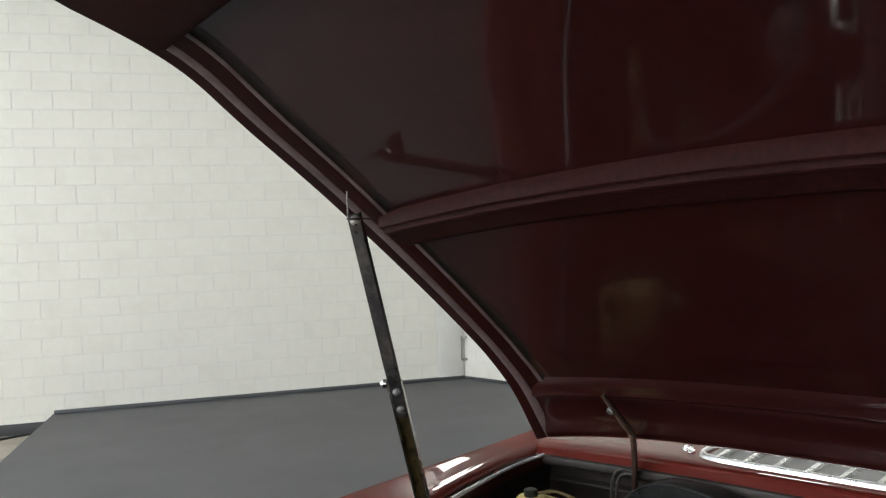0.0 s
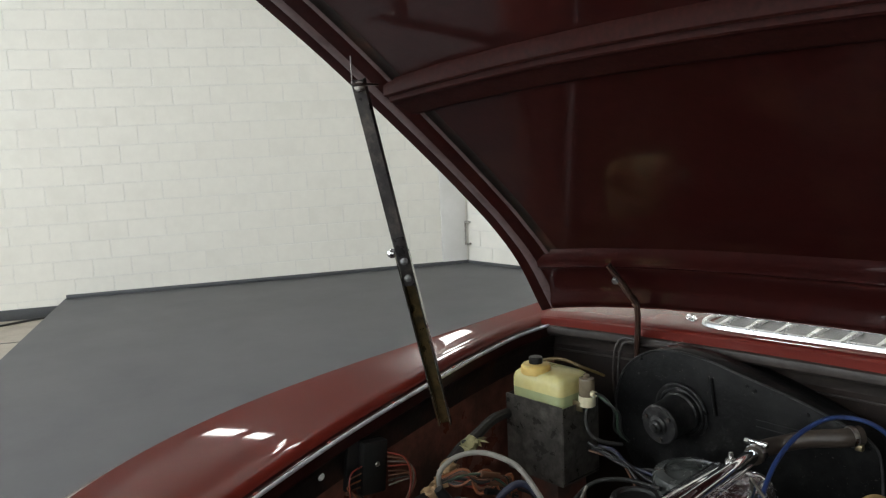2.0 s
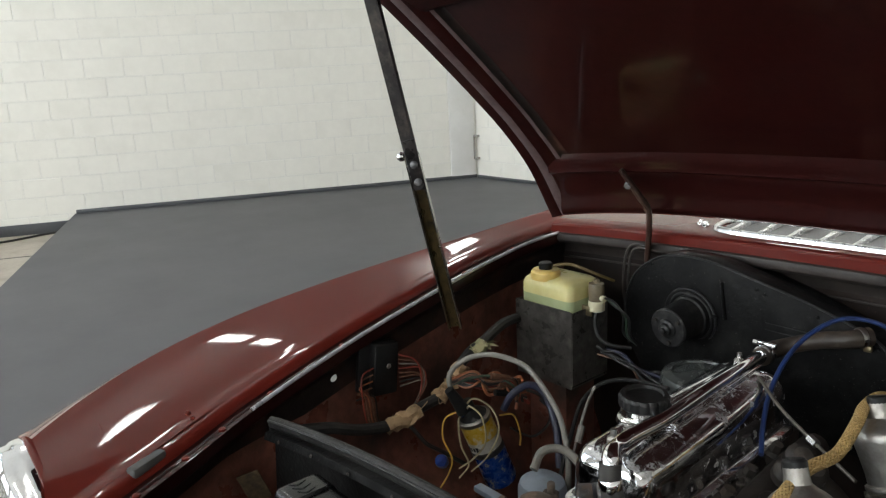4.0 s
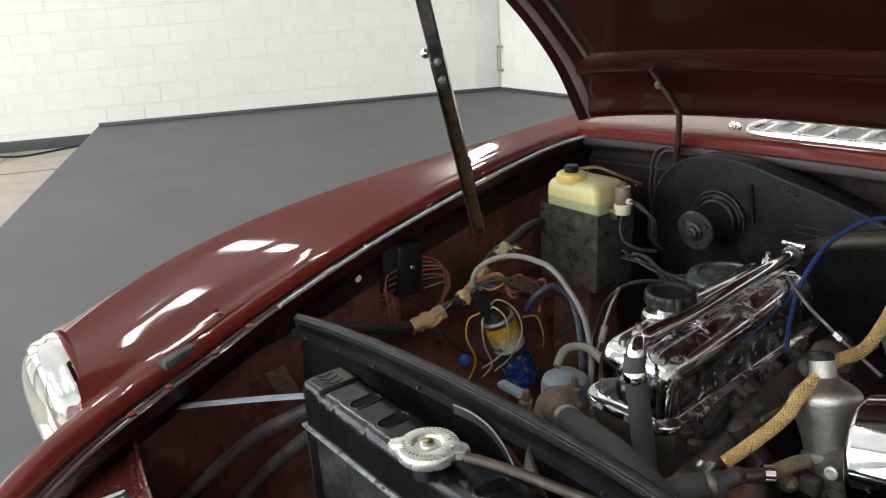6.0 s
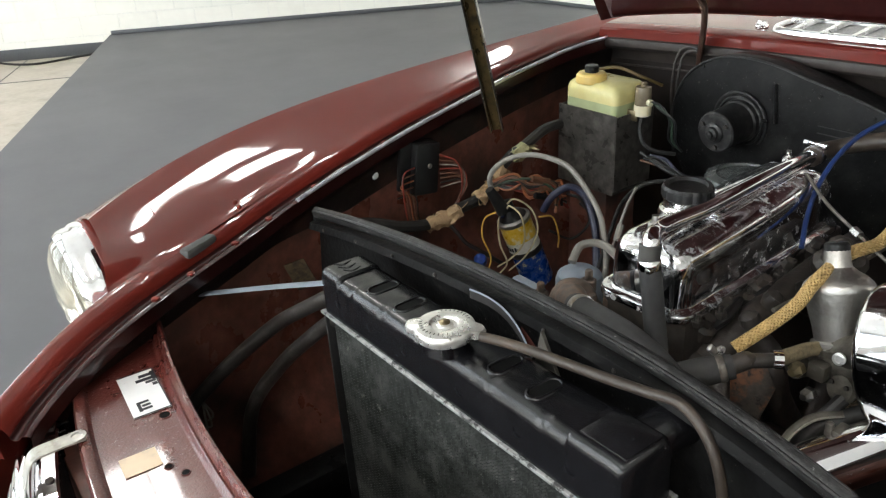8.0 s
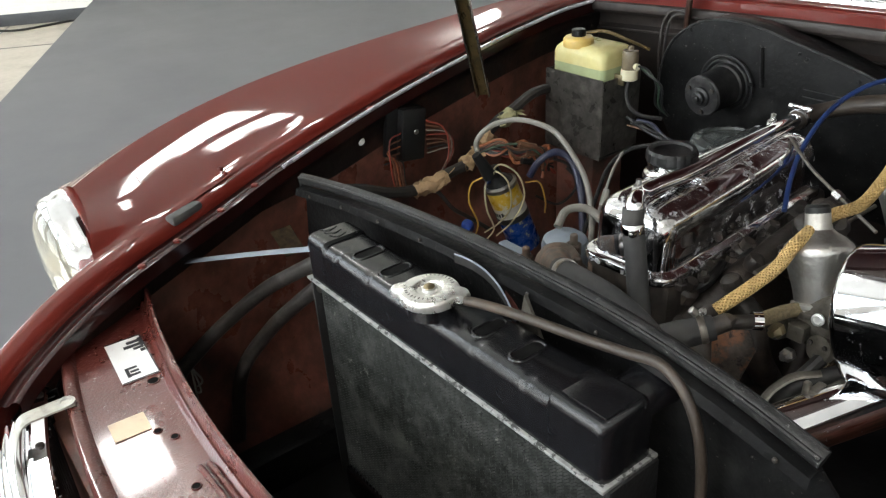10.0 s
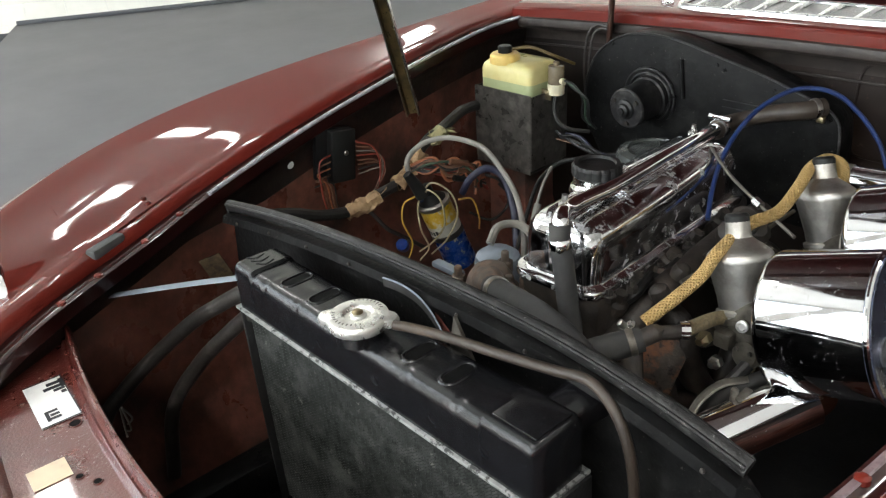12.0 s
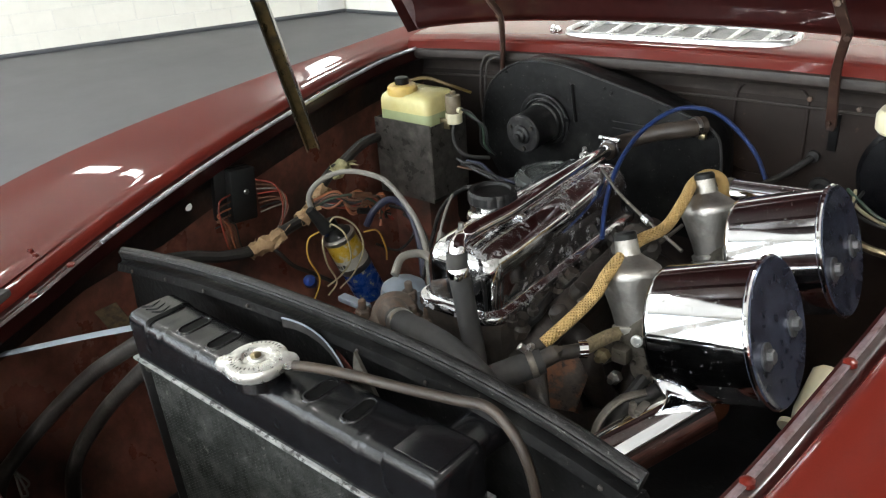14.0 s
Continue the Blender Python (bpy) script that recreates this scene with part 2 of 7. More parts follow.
INK = material("black_ink", (0.02, 0.02, 0.025), 0.5, grain=0.1, bump=0.0)
LENS = material("headlamp_glass", (0.92, 0.89, 0.74), 0.06, trans=0.85, grain=0.02, bump=0.0, rough_var=0.03)
REFLECTOR = material("reflector", (0.62, 0.58, 0.44), 0.24, 1.0, grain=0.03, bump=0.0)
CORE = material("radiator_fins", (0.022, 0.0235, 0.023), 0.45, 0.4, spots=(0.060, 0.063, 0.058), spot_scale=26, spot_cut=(0.50, 0.70), grain=0.55, grain_scale=150, bump=0.5, bump_scale=300,
                specks=((0.30, 0.30, 0.27), 120, 0.655, 0.71))
FIN_GREY = material("dull_fin_grey", (0.048, 0.051, 0.048), 0.5, 0.3, spots=(0.11, 0.115, 0.107), spot_scale=20, spot_cut=(0.48, 0.66), grain=0.5, grain_scale=90, bump=0.3, bump_scale=300,
                    specks=((0.30, 0.30, 0.27), 70, 0.61, 0.70, 16))
TUBE_GREY = material("dull_tube_grey", (0.05, 0.052, 0.05), 0.45, 0.4, spots=(0.018, 0.019, 0.018), spot_scale=170, spot_cut=(0.44, 0.52), grain=0.5, grain_scale=300, bump=0.4, bump_scale=300)
WHITE_WALL = material("white_painted_block", (0.79, 0.772, 0.705), 0.62, grain=0.02, grain_scale=14, spots=(0.75, 0.732, 0.665), spot_scale=2.5, bump=0.25, bump_scale=70, vary=0.5)
JOINT = material("painted_mortar", (0.755, 0.74, 0.685), 0.8, grain=0.06, bump=0.2, bump_scale=90)
PLASTER = material("white_plaster", (0.74, 0.73, 0.70), 0.7, grain=0.03, grain_scale=9, spots=(0.68, 0.67, 0.63), spot_scale=1.5, bump=0.1, bump_scale=60)
GREY_FLOOR = material("grey_floor_paint", (0.0625, 0.064, 0.071), 0.5, grain=0.03, grain_scale=30, spots=(0.061, 0.0625, 0.0695), spot_scale=1.3, bump=0.06, bump_scale=140, rough_var=0.05,
                      specks=((0.10, 0.10, 0.10), 60, 0.76, 0.84))
GREY_TRIM = material("dark_grey_skirting", (0.070, 0.074, 0.080), 0.5, grain=0.08, bump=0.08)
LIT_EDGE = material("lit_lip_edge", (0.52, 0.52, 0.56), 0.35, 0.5, spots=(0.34, 0.32, 0.33), spot_scale=22, spot_cut=(0.58, 0.70), grain=0.2, bump=0.1)
DULL_STRAP = material("dull_zinc_bracket", (0.40, 0.39, 0.35), 0.45, 0.6, spots=(0.22, 0.20, 0.16), spot_scale=40, grain=0.2, bump=0.2)
HEAT_STEEL = material("heat_stained_steel", (0.060, 0.050, 0.043), 0.42, 0.4, spots=(0.20, 0.085, 0.040), spot_scale=34, spot_cut=(0.50, 0.62), grain=0.5, grain_scale=120, bump=0.5, bump_scale=90,
                      specks=((0.012, 0.010, 0.009), 60, 0.56, 0.64))
CHROME_DIRTY = material("oily_chrome", (0.80, 0.80, 0.82), 0.07, 1.0, grain=0.06, spots=(0.40, 0.385, 0.37), spot_scale=22, spot_cut=(0.48, 0.68), bump=0.07, bump_scale=30,
                        rough_var=0.10, specks=((0.075, 0.068, 0.062), 70, 0.50, 0.70, 18))
CARB_CAST = material("grimy_carburettor_casting", (0.13, 0.12, 0.10), 0.5, 0.7, grain=0.3, spots=(0.045, 0.038, 0.03), spot_scale=30, spot_cut=(0.45, 0.62), bump=0.35, bump_scale=150)
BOLT_GREY = material("dull_bolt_grey", (0.20, 0.20, 0.205), 0.42, 0.7, grain=0.2, spots=(0.10, 0.10, 0.105), spot_scale=60, bump=0.2)
STRAW_STEEL = material("straw_tarnished_steel", (0.58, 0.50, 0.37), 0.26, 1.0, grain=0.15, spots=(0.34, 0.27, 0.17), spot_scale=35, bump=0.1)
SEAM = material("worn_tinned_seam", (0.36, 0.36, 0.35), 0.45, 0.5, spots=(0.07, 0.07, 0.068), spot_scale=110, spot_cut=(0.52, 0.60), grain=0.3, bump=0.4, bump_scale=150)
DRIP = material("dusty_drip_channel", (0.029, 0.022, 0.018), 0.6, spots=(0.012, 0.009, 0.0076), spot_scale=11, grain=0.25, bump=0.2)
CONCRETE = material("buff_concrete", (0.36, 0.32, 0.26), 0.45, grain=0.08, grain_scale=25, spots=(0.29, 0.255, 0.205), spot_scale=3, bump=0.12, bump_scale=80)
BLUE_TYRE = material("blue_wheel_rubber", (0.02, 0.035, 0.13), 0.5, grain=0.1)
GUTTER_DUST = material("dusty_maroon_grey", (0.115, 0.080, 0.085), 0.5, spots=(0.06, 0.018, 0.014), spot_scale=26, spot_cut=(0.5, 0.62), grain=0.3, grain_scale=120, bump=0.3, bump_scale=200)
# lighter mauve: the light on the rail's flange and lip is coloured in
FLANGE_LIT = material("mauve_lit_flange", (0.105, 0.074, 0.073), 0.5, spots=(0.060, 0.036, 0.035), spot_scale=12, spot_cut=(0.5, 0.66), grain=0.2, bump=0.15, bump_scale=150, spec=0.4)
STRIP_BLACK = material("near_black_strip", (0.013, 0.0095, 0.0082), 0.5, spots=(0.055, 0.022, 0.014), spot_scale=9, spot_cut=(0.50, 0.68), grain=0.4, bump=0.3, bump_scale=110, spec=0.3)
STAY_DARK = material("dark_stay_steel", (0.050, 0.046, 0.046), 0.34, 0.5, grain=0.3, spots=(0.12, 0.105, 0.09), spot_scale=30, bump=0.12)
STAY_BRASS = material("yellowed_stay_channel", (0.11, 0.078, 0.034), 0.34, 0.7, grain=0.3, spots=(0.03, 0.024, 0.015), spot_scale=25, bump=0.15)
WIRE_BLUE = material("bright_blue_rubber", (0.012, 0.045, 0.24), 0.4, grain=0.15, spots=(0.008, 0.03, 0.14), spot_scale=60, bump=0.1)
WIRE = {n: material("wire_" + n, c, 0.45, grain=0.1, spots=tuple(v * 0.5 for v in c), spot_scale=40, bump=0.0) for n, c in {
    "red": (0.22, 0.032, 0.020), "orange": (0.26, 0.085, 0.035), "brown": (0.12, 0.055, 0.03), "black": (0.012, 0.012, 0.012), "white": (0.40, 0.35, 0.22),
    "yellow": (0.50, 0.30, 0.05), "blue": (0.012, 0.029, 0.105), "navy": (0.014, 0.017, 0.04), "green": (0.030, 0.055, 0.034), "grey": (0.16, 0.15, 0.13)}.items()}


def braid_material():
    """Woven fabric sleeve: two crossed sets of fine threads."""
    m = material("tan_braided_sleeve", (0.46, 0.30, 0.11), 0.75, grain=0.12, spots=(0.27, 0.18, 0.07), spot_scale=30, bump=0)
    nt = m.node_tree
    uv = nt.nodes.new("ShaderNodeUVMap").outputs[0]
    heights = []
    for sign in (1, -1):
        w = nt.nodes.new("ShaderNodeTexWave")
        mp = nt.nodes.new("ShaderNodeMapping")
        mp.inputs["Rotation"].default_value = (0, 0, sign * radians(40))
        nt.links.new(uv, mp.inputs[0])
        nt.links.new(mp.outputs[0], w.inputs[0])
        w.inputs["Scale"].default_value = 95
        heights.append(w.outputs["Fac"])
    mul = nt.nodes.new("ShaderNodeMath")
    mul.operation = "MULTIPLY"
    nt.links.new(heights[0], mul.inputs[0])
    nt.links.new(heights[1], mul.inputs[1])
    bp = nt.nodes.new("ShaderNodeBump")
    bp.inputs["Strength"].default_value, bp.inputs["Distance"].default_value = 0.9, 0.002
    nt.links.new(mul.outputs[0], bp.inputs["Height"])
    nt.links.new(bp.outputs[0], nt.nodes["Principled BSDF"].inputs["Normal"])
    return m


BRAID = braid_material()
BRAID_DARK = material("dark_braided_sleeve", (0.13, 0.10, 0.055), 0.8, grain=0.3, grain_scale=250, bump=0.8, bump_scale=420)


# ---- building helpers ----
def finish(bm, smooth=True, angle=35):
    bmesh.ops.recalc_face_normals(bm, faces=bm.faces)
    if smooth:
        for f in bm.faces:
            f.smooth = True
        lim = radians(angle)
        for e in bm.edges:
            if len(e.link_faces) == 2 and e.calc_face_angle(0) > lim:
                e.smooth = False
    return bm


def part(name, bm, mat, parent=None, label="", smooth=True, angle=35):
    me = bpy.data.meshes.new(name)
    finish(bm, smooth, angle)
    bm.to_mesh(me)
    bm.free()
    me.materials.append(mat)
    ob = new(name, me)
    if parent is not None:
        ob.parent = parent
        if parent.type == "EMPTY":
            ob.matrix_parent_inverse = Matrix.Translation(-parent.location)
    if label:
        tagged(ob, label)
    return ob


def thing(name, label, category, group="", kind="", at=(0, 0, 0)):
    ob = new(name)
    ob.empty_display_size = 0.05
    ob.location = at
    tagged(ob, label, category, group, kind)
    return ob


def move(bm, m):
    bmesh.ops.transform(bm, matrix=m, verts=bm.verts)
    return bm


def join(*bms):
    out = bmesh.new()
    for b in bms:
        me = bpy.data.meshes.new("tmp")
        b.to_mesh(me)
        b.free()
        out.from_mesh(me)
        bpy.data.meshes.remove(me)
    return out


def spline(points, n):
    """A smooth curve (Catmull-Rom) through points, with n samples a span."""
    p = [np.array(q, float) for q in points]
    p = [2 * p[0] - p[1]] + p + [2 * p[-1] - p[-2]]
    out = []
    for i in range(1, len(p) - 2):
        for k in range(n):
            t = k / n
            a, b, c, d = p[i - 1:i + 3]
            out.append(0.5 * (2 * b + (c - a) * t + (2 * a - 5 * b + 4 * c - d) * t * t + (3 * b - a - 3 * c + d) * t ** 3))
    out.append(p[-2])
    return np.array(out)


def grid(rows, closed=False, cap=False, uv=False):
    """A mesh from rows of points; closed: each row is a ring."""
    bm = bmesh.new()
    vs = [[bm.verts.new(tuple(float(c) for c in q)) for q in r] for r in rows]
    n = len(vs[0])
    layer = bm.loops.layers.uv.new("UVMap") if uv else None
    for i in range(len(vs) - 1):
        for j in range(n if closed else n - 1):
            k = (j + 1) % n
            f = bm.faces.new((vs[i][j], vs[i][k], vs[i + 1][k], vs[i + 1][j]))
            if layer:
                for lp, (a, b) in zip(f.loops, ((i, j), (i, j + 1), (i + 1, j + 1), (i + 1, j))):
                    lp[layer].uv = (b / n * uv[0], a / len(vs) * uv[1])
    if cap and closed:
        bm.faces.new(vs[0][::-1])
        bm.faces.new(vs[-1])
    return bm


def tube(points, radius, n=8, seg=10, flat=1.0, cap=True, uv=False, raw=False):
    """A round bar or hose along a smooth curve; radius may be a list along the curve."""
    path = np.array(points, float) if raw else spline(points, n)
    rad = np.interp(np.linspace(0, 1, len(path)), np.linspace(0, 1, len(radius)), radius) if hasattr(radius, "__len__") else np.full(len(path), radius)
    rows, up = [], None
    for i, q in enumerate(path):
        d = path[min(i + 1, len(path) - 1)] - path[max(i - 1, 0)]
        d = d / (np.linalg.norm(d) + 1e-9)
        if up is None:
            up = np.cross(d, (0.31, 0.2, 0.93))
        up = up - d * (up @ d)
        up /= np.linalg.norm(up) + 1e-9
        side = np.cross(d, up)
        rows.append([q + rad[i] * (math.cos(a) * up + flat * math.sin(a) * side) for a in np.linspace(0, 2 * math.pi, seg, endpoint=False)])
    length = float(np.sum(np.linalg.norm(np.diff(path, axis=0), axis=1)))
    return grid(rows, True, cap, (2 * math.pi * float(rad[0]), length) if uv else False)


def lathe(profile, seg=32, m=None):
    """A turned form from (radius, height) pairs about z."""
    rows = []
    for r, z in profile:
        rows.append([(max(r, 1e-5) * math.cos(a), max(r, 1e-5) * math.sin(a), z) for a in np.linspace(0, 2 * math.pi, seg, endpoint=False)])
    bm = grid(rows, True, True)
    return move(bm, m) if m is not None else bm


def block(sx, sy, sz, at=(0, 0, 0), bevel=0.004, seg=2, m=None):
    bm = bmesh.new()
    bmesh.ops.create_cube(bm, size=1, matrix=Matrix.Translation(at) @ Matrix.Diagonal((sx, sy, sz, 1)))
    if bevel:
        bmesh.ops.bevel(bm, geom=bm.edges[:], offset=bevel, segments=seg, affect="EDGES", profile=0.5)
    return move(bm, m) if m is not None else bm


def prism(outline, depth, bevel=0.0, m=None):
    """A plate: an outline in x, z that goes depth along y."""
    bm = bmesh.new()
    f = bm.faces.new([bm.verts.new((x, 0, z)) for x, z in outline])
    r = bmesh.ops.extrude_face_region(bm, geom=[f])
    bmesh.ops.translate(bm, verts=[v for v in r["geom"] if isinstance(v, bmesh.types.BMVert)], vec=(0, depth, 0))
    bmesh.ops.recalc_face_normals(bm, faces=bm.faces)
    if bevel:
        es = [e for e in bm.edges if e.calc_face_angle(0) > radians(30)]
        bmesh.ops.bevel(bm, geom=es, offset=bevel, segments=2, affect="EDGES", profile=0.5)
    return move(bm, m) if m is not None else bm


def along(a, b):
    """A pose at a with z towards b."""
    a, b = Vector(a), Vector(b)
    return Matrix.Translation(a) @ (b - a).to_track_quat("Z", "Y").to_matrix().to_4x4()


def hexbolt(at, to, r=0.007, h=0.006, washer=True):
    m = along(at, to)
    b = lathe([(r, 0), (r, h * 0.85), (r * 0.85, h)], 6, m)
    return join(b, lathe([(r * 1.45, -0.002), (r * 1.45, 0.0005)], 14, m)) if washer else b


# ---- the hall ----
# frame of the long block wall: WALL_O on its foot, WALL_D along it, WALL_N into the hall
WALL_O, WALL_D, WALL_N = Vector((-7.1, 1.77, 0)), Vector((0.42, 0.907, 0)).normalized(), Vector((0.907, -0.42, 0)).normalized()
LOW, HIGH = -0.16, 4.3
CORNER = 3.91


def hall(d, n, z):
    return WALL_O + WALL_D * d + WALL_N * n + Vector((0, 0, z))


def slab(points, z0, z1):
    bm = bmesh.new()
    f = bm.faces.new([bm.verts.new((p[0], p[1], z0)) for p in points])
    r = bmesh.ops.extrude_face_region(bm, geom=[f])
    bmesh.ops.translate(bm, verts=[v for v in r["geom"] if isinstance(v, bmesh.types.BMVert)], vec=(0, 0, z1 - z0))
    return bm


def wall_piece(a, b, thick, z0, z1):
    a, b = Vector((a[0], a[1], 0)), Vector((b[0], b[1], 0))
    n = (b - a).normalized().cross(Vector((0, 0, 1))) * thick
    return slab([a, b, b + n, a + n], z0, z1)


FAR = 11.0
NEAR = -3.3
corner = hall(CORNER, 0, 0)
back_r = corner + Vector((13.5, 0.68, 0))
front_l, front_r = hall(NEAR, 0, 0), hall(NEAR, FAR + 3, 0)

floor = part("floor", slab([hall(NEAR - 0.3, -0.3, 0), hall(NEAR - 0.3, FAR + 3.3, 0), back_r + Vector((0.6, 0.4, 0)), corner + Vector((-0.4, 0.4, 0))], LOW - 0.1, LOW), CONCRETE, smooth=False)
tagged(floor, "buff polished concrete slab floor with joints", "floor", kind="structure")
joints = []
for k in range(2):
    joints.append(move(block(0.008, 14, 0.004, bevel=0), Matrix.Translation(hall(-0.75 - 1.9 * k, 7, LOW + 0.001)) @ Matrix.Rotation(math.atan2(WALL_N.y, WALL_N.x) - math.pi / 2, 4, "Z")))
for k in range(3):
    joints.append(move(block(0.008, 3.2, 0.004, bevel=0), Matrix.Translation(hall(-1.65, 0.95 + 2.2 * k, LOW + 0.001)) @ Matrix.Rotation(math.atan2(WALL_D.y, WALL_D.x) - math.pi / 2, 4, "Z")))
part("floor_joint", join(*joints), GREY_TRIM, floor, smooth=False)
platform = part("platform", join(slab([hall(0.0, 0.012, 0), hall(0.0, 12.5, 0), hall(9.5, 12.0, 0), corner + Vector((10.0, 0.5, 0)), corner + Vector((0.02, -0.02, 0))], LOW, 0.0)),
                GREY_FLOOR, smooth=False)
tagged(platform, "raised mid-grey painted showroom floor platform", "platform", kind="structure")

wall_west = part("wall_west", wall_piece(hall(NEAR - 0.3, 0.0005, 0), hall(CORNER, 0.0005, 0), -0.3, LOW, HIGH), JOINT, smooth=False)
tagged(wall_west, "long white-painted concrete block wall", "wall", kind="structure")
north_a, north_b = corner + Vector((0.0, -0.0005, 0)), back_r + Vector((0, -0.0005, 0))
wall_north = part("wall_north", wall_piece(north_a, north_b, -0.3, LOW, HIGH), JOINT, smooth=False)
tagged(wall_north, "white-painted concrete block end wall", "wall", kind="structure")
wall_east = part("wall_east", wall_piece(back_r, front_r, -0.3, LOW, HIGH), PLASTER, smooth=False)
tagged(wall_east, "plain white plastered side wall", "wall", kind="structure")


def window_wall():
    """The front wall: piers, a sill band and a head band round tall openings."""
    along_w, length = (front_r - front_l).normalized(), (front_r - front_l).length
    bms = [wall_piece(front_r, front_l, -0.3, 4.15, HIGH), wall_piece(front_r, front_l, -0.3, LOW, 0.25)]
    x, openings = 0.0, []
    while x < length - 0.01:
        a, b = front_l + along_w * x, front_l + along_w * min(x + 0.5, length)
        bms.append(wall_piece(b, a, -0.3, 0.25, 4.15))
        if x + 0.5 < length - 0.6:
            openings.append((b, front_l + along_w * min(x + 2.8, length)))
        x += 2.8
    return join(*bms), openings


bm, openings = window_wall()
wall_south = part("wall_south", bm, PLASTER, smooth=False)
tagged(wall_south, "white showroom front wall with tall windows", "wall", kind="structure")
PANE = material("window_glass", (0.95, 0.97, 0.97), 0.02, trans=1.0, grain=0.0, bump=0.0, rough_var=0.0)
for i, (a, b) in enumerate(openings):
    mid, wide = (a + b) / 2, (b - a).length
    turn = Matrix.Rotation(math.atan2((b - a).y, (b - a).x), 4, "Z")
    w = thing("window_%d" % (i + 1), "tall metal-framed showroom window", "window", kind="structure", at=tuple(mid + Vector((0, 0, 0.25))))
    m = Matrix.Translation(mid + Vector((0, 0, 2.2))) @ turn
    fr = join(block(wide, 0.06, 0.06, (0, -0.1, -1.92)), block(wide, 0.06, 0.06, (0, -0.1, 1.92)), block(0.06, 0.06, 3.78, (-wide / 2 + 0.03, -0.1, 0)), block(0.06, 0.06, 3.78, (wide / 2 - 0.03, -0.1, 0)),
              block(0.05, 0.05, 3.78, (0, -0.1, 0)))
    part("window_frame", move(fr, m), GREY_TRIM, w)
    for sgn in (-1, 1):
        p = part("pane", block(wide / 2 - 0.085, 0.008, 3.78, (sgn * (wide / 4 - 0.005), -0.1, 0), 0, m=m), PANE, w, smooth=False)
        p.visible_shadow = False
    lamp = bpy.data.lights.new("window_daylight", "AREA")
    lamp.shape, lamp.size, lamp.size_y, lamp.energy, lamp.color = "RECTANGLE", wide - 0.1, 3.75, WINDOW_LIGHT, (0.90, 0.96, 1.0)
    lo = new("window_daylight", lamp)
    inward = -Vector((0, 0, 1)).cross((b - a).normalized())
    if inward.dot(hall(0, 6, 0) - mid) < 0:
        inward = -inward
    lo.matrix_world = look(tuple(mid + Vector((0, 0, 2.2)) - inward * 0.2), tuple(mid + Vector((0, 0, 2.2)) + inward))

ceiling = part("ceiling", slab([hall(NEAR - 0.3, -0.3, 0), hall(NEAR - 0.3, FAR + 3.3, 0), back_r + Vector((0.6, 0.4, 0)), corner + Vector((-0.4, 0.4, 0))], HIGH, HIGH + 0.2), PLASTER, smooth=False)
tagged(ceiling, "plain white hall ceiling", "ceiling", kind="structure")

# skirtings
bm = move(block(3.2, 0.016, 0.10, bevel=0.003), Matrix.Translation(hall(-1.67, 0.008, LOW + 0.05)) @ Matrix.Rotation(math.atan2(WALL_D.y, WALL_D.x), 4, "Z"))
tagged(part("baseboard", bm, GREY_TRIM), "dark grey skirting board along the concrete floor", "skirting", kind="structure")
bm = join(move(block(CORNER - 0.02, 0.016, 0.034, bevel=0.004), Matrix.Translation(hall(CORNER / 2, 0.020, 0.017)) @ Matrix.Rotation(math.atan2(WALL_D.y, WALL_D.x), 4, "Z")),
          move(block(9.9, 0.016, 0.030, bevel=0.004), Matrix.Translation(corner + Vector((4.98, 0.22, 0.015))) @ Matrix.Rotation(0.0503, 4, "Z")))
tagged(part("trim", bm, GREY_TRIM), "thin dark grey edging strip on the platform", "trim", kind="structure")

# plain painted pier and pipe at the corner
bm = move(block(0.26, 0.03, HIGH, (0, 0, HIGH / 2), 0.006), Matrix.Translation(hall(CORNER - 0.155, 0.012, 0.002)) @ Matrix.Rotation(math.atan2(WALL_D.y, WALL_D.x), 4, "Z"))
pier = part("wall_pier", bm, PLASTER)
tagged(pier, "smooth white pier beside the corner", "pier", kind="structure")
handle = thing("corner_bracket", "grey steel pull bracket in the wall corner", "bracket", at=tuple(corner + Vector((0.02, -0.02, 0.21))))
c0 = corner + Vector((0.01, -0.04, 0))
part("bar", tube([c0 + Vector((0, 0, 0.20)), c0 + Vector((0, 0, 0.43))], 0.010, 2), STEEL, handle)
for zz in (0.20, 0.43):
    part("clamp", block(0.09, 0.05, 0.022, tuple(c0 + Vector((0.0, 0.015, zz))), 0.005), STEEL, handle)

# ceiling lights: unseen bright panels, hung low so their tops light the ceiling
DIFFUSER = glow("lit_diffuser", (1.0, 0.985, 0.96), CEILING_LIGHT)
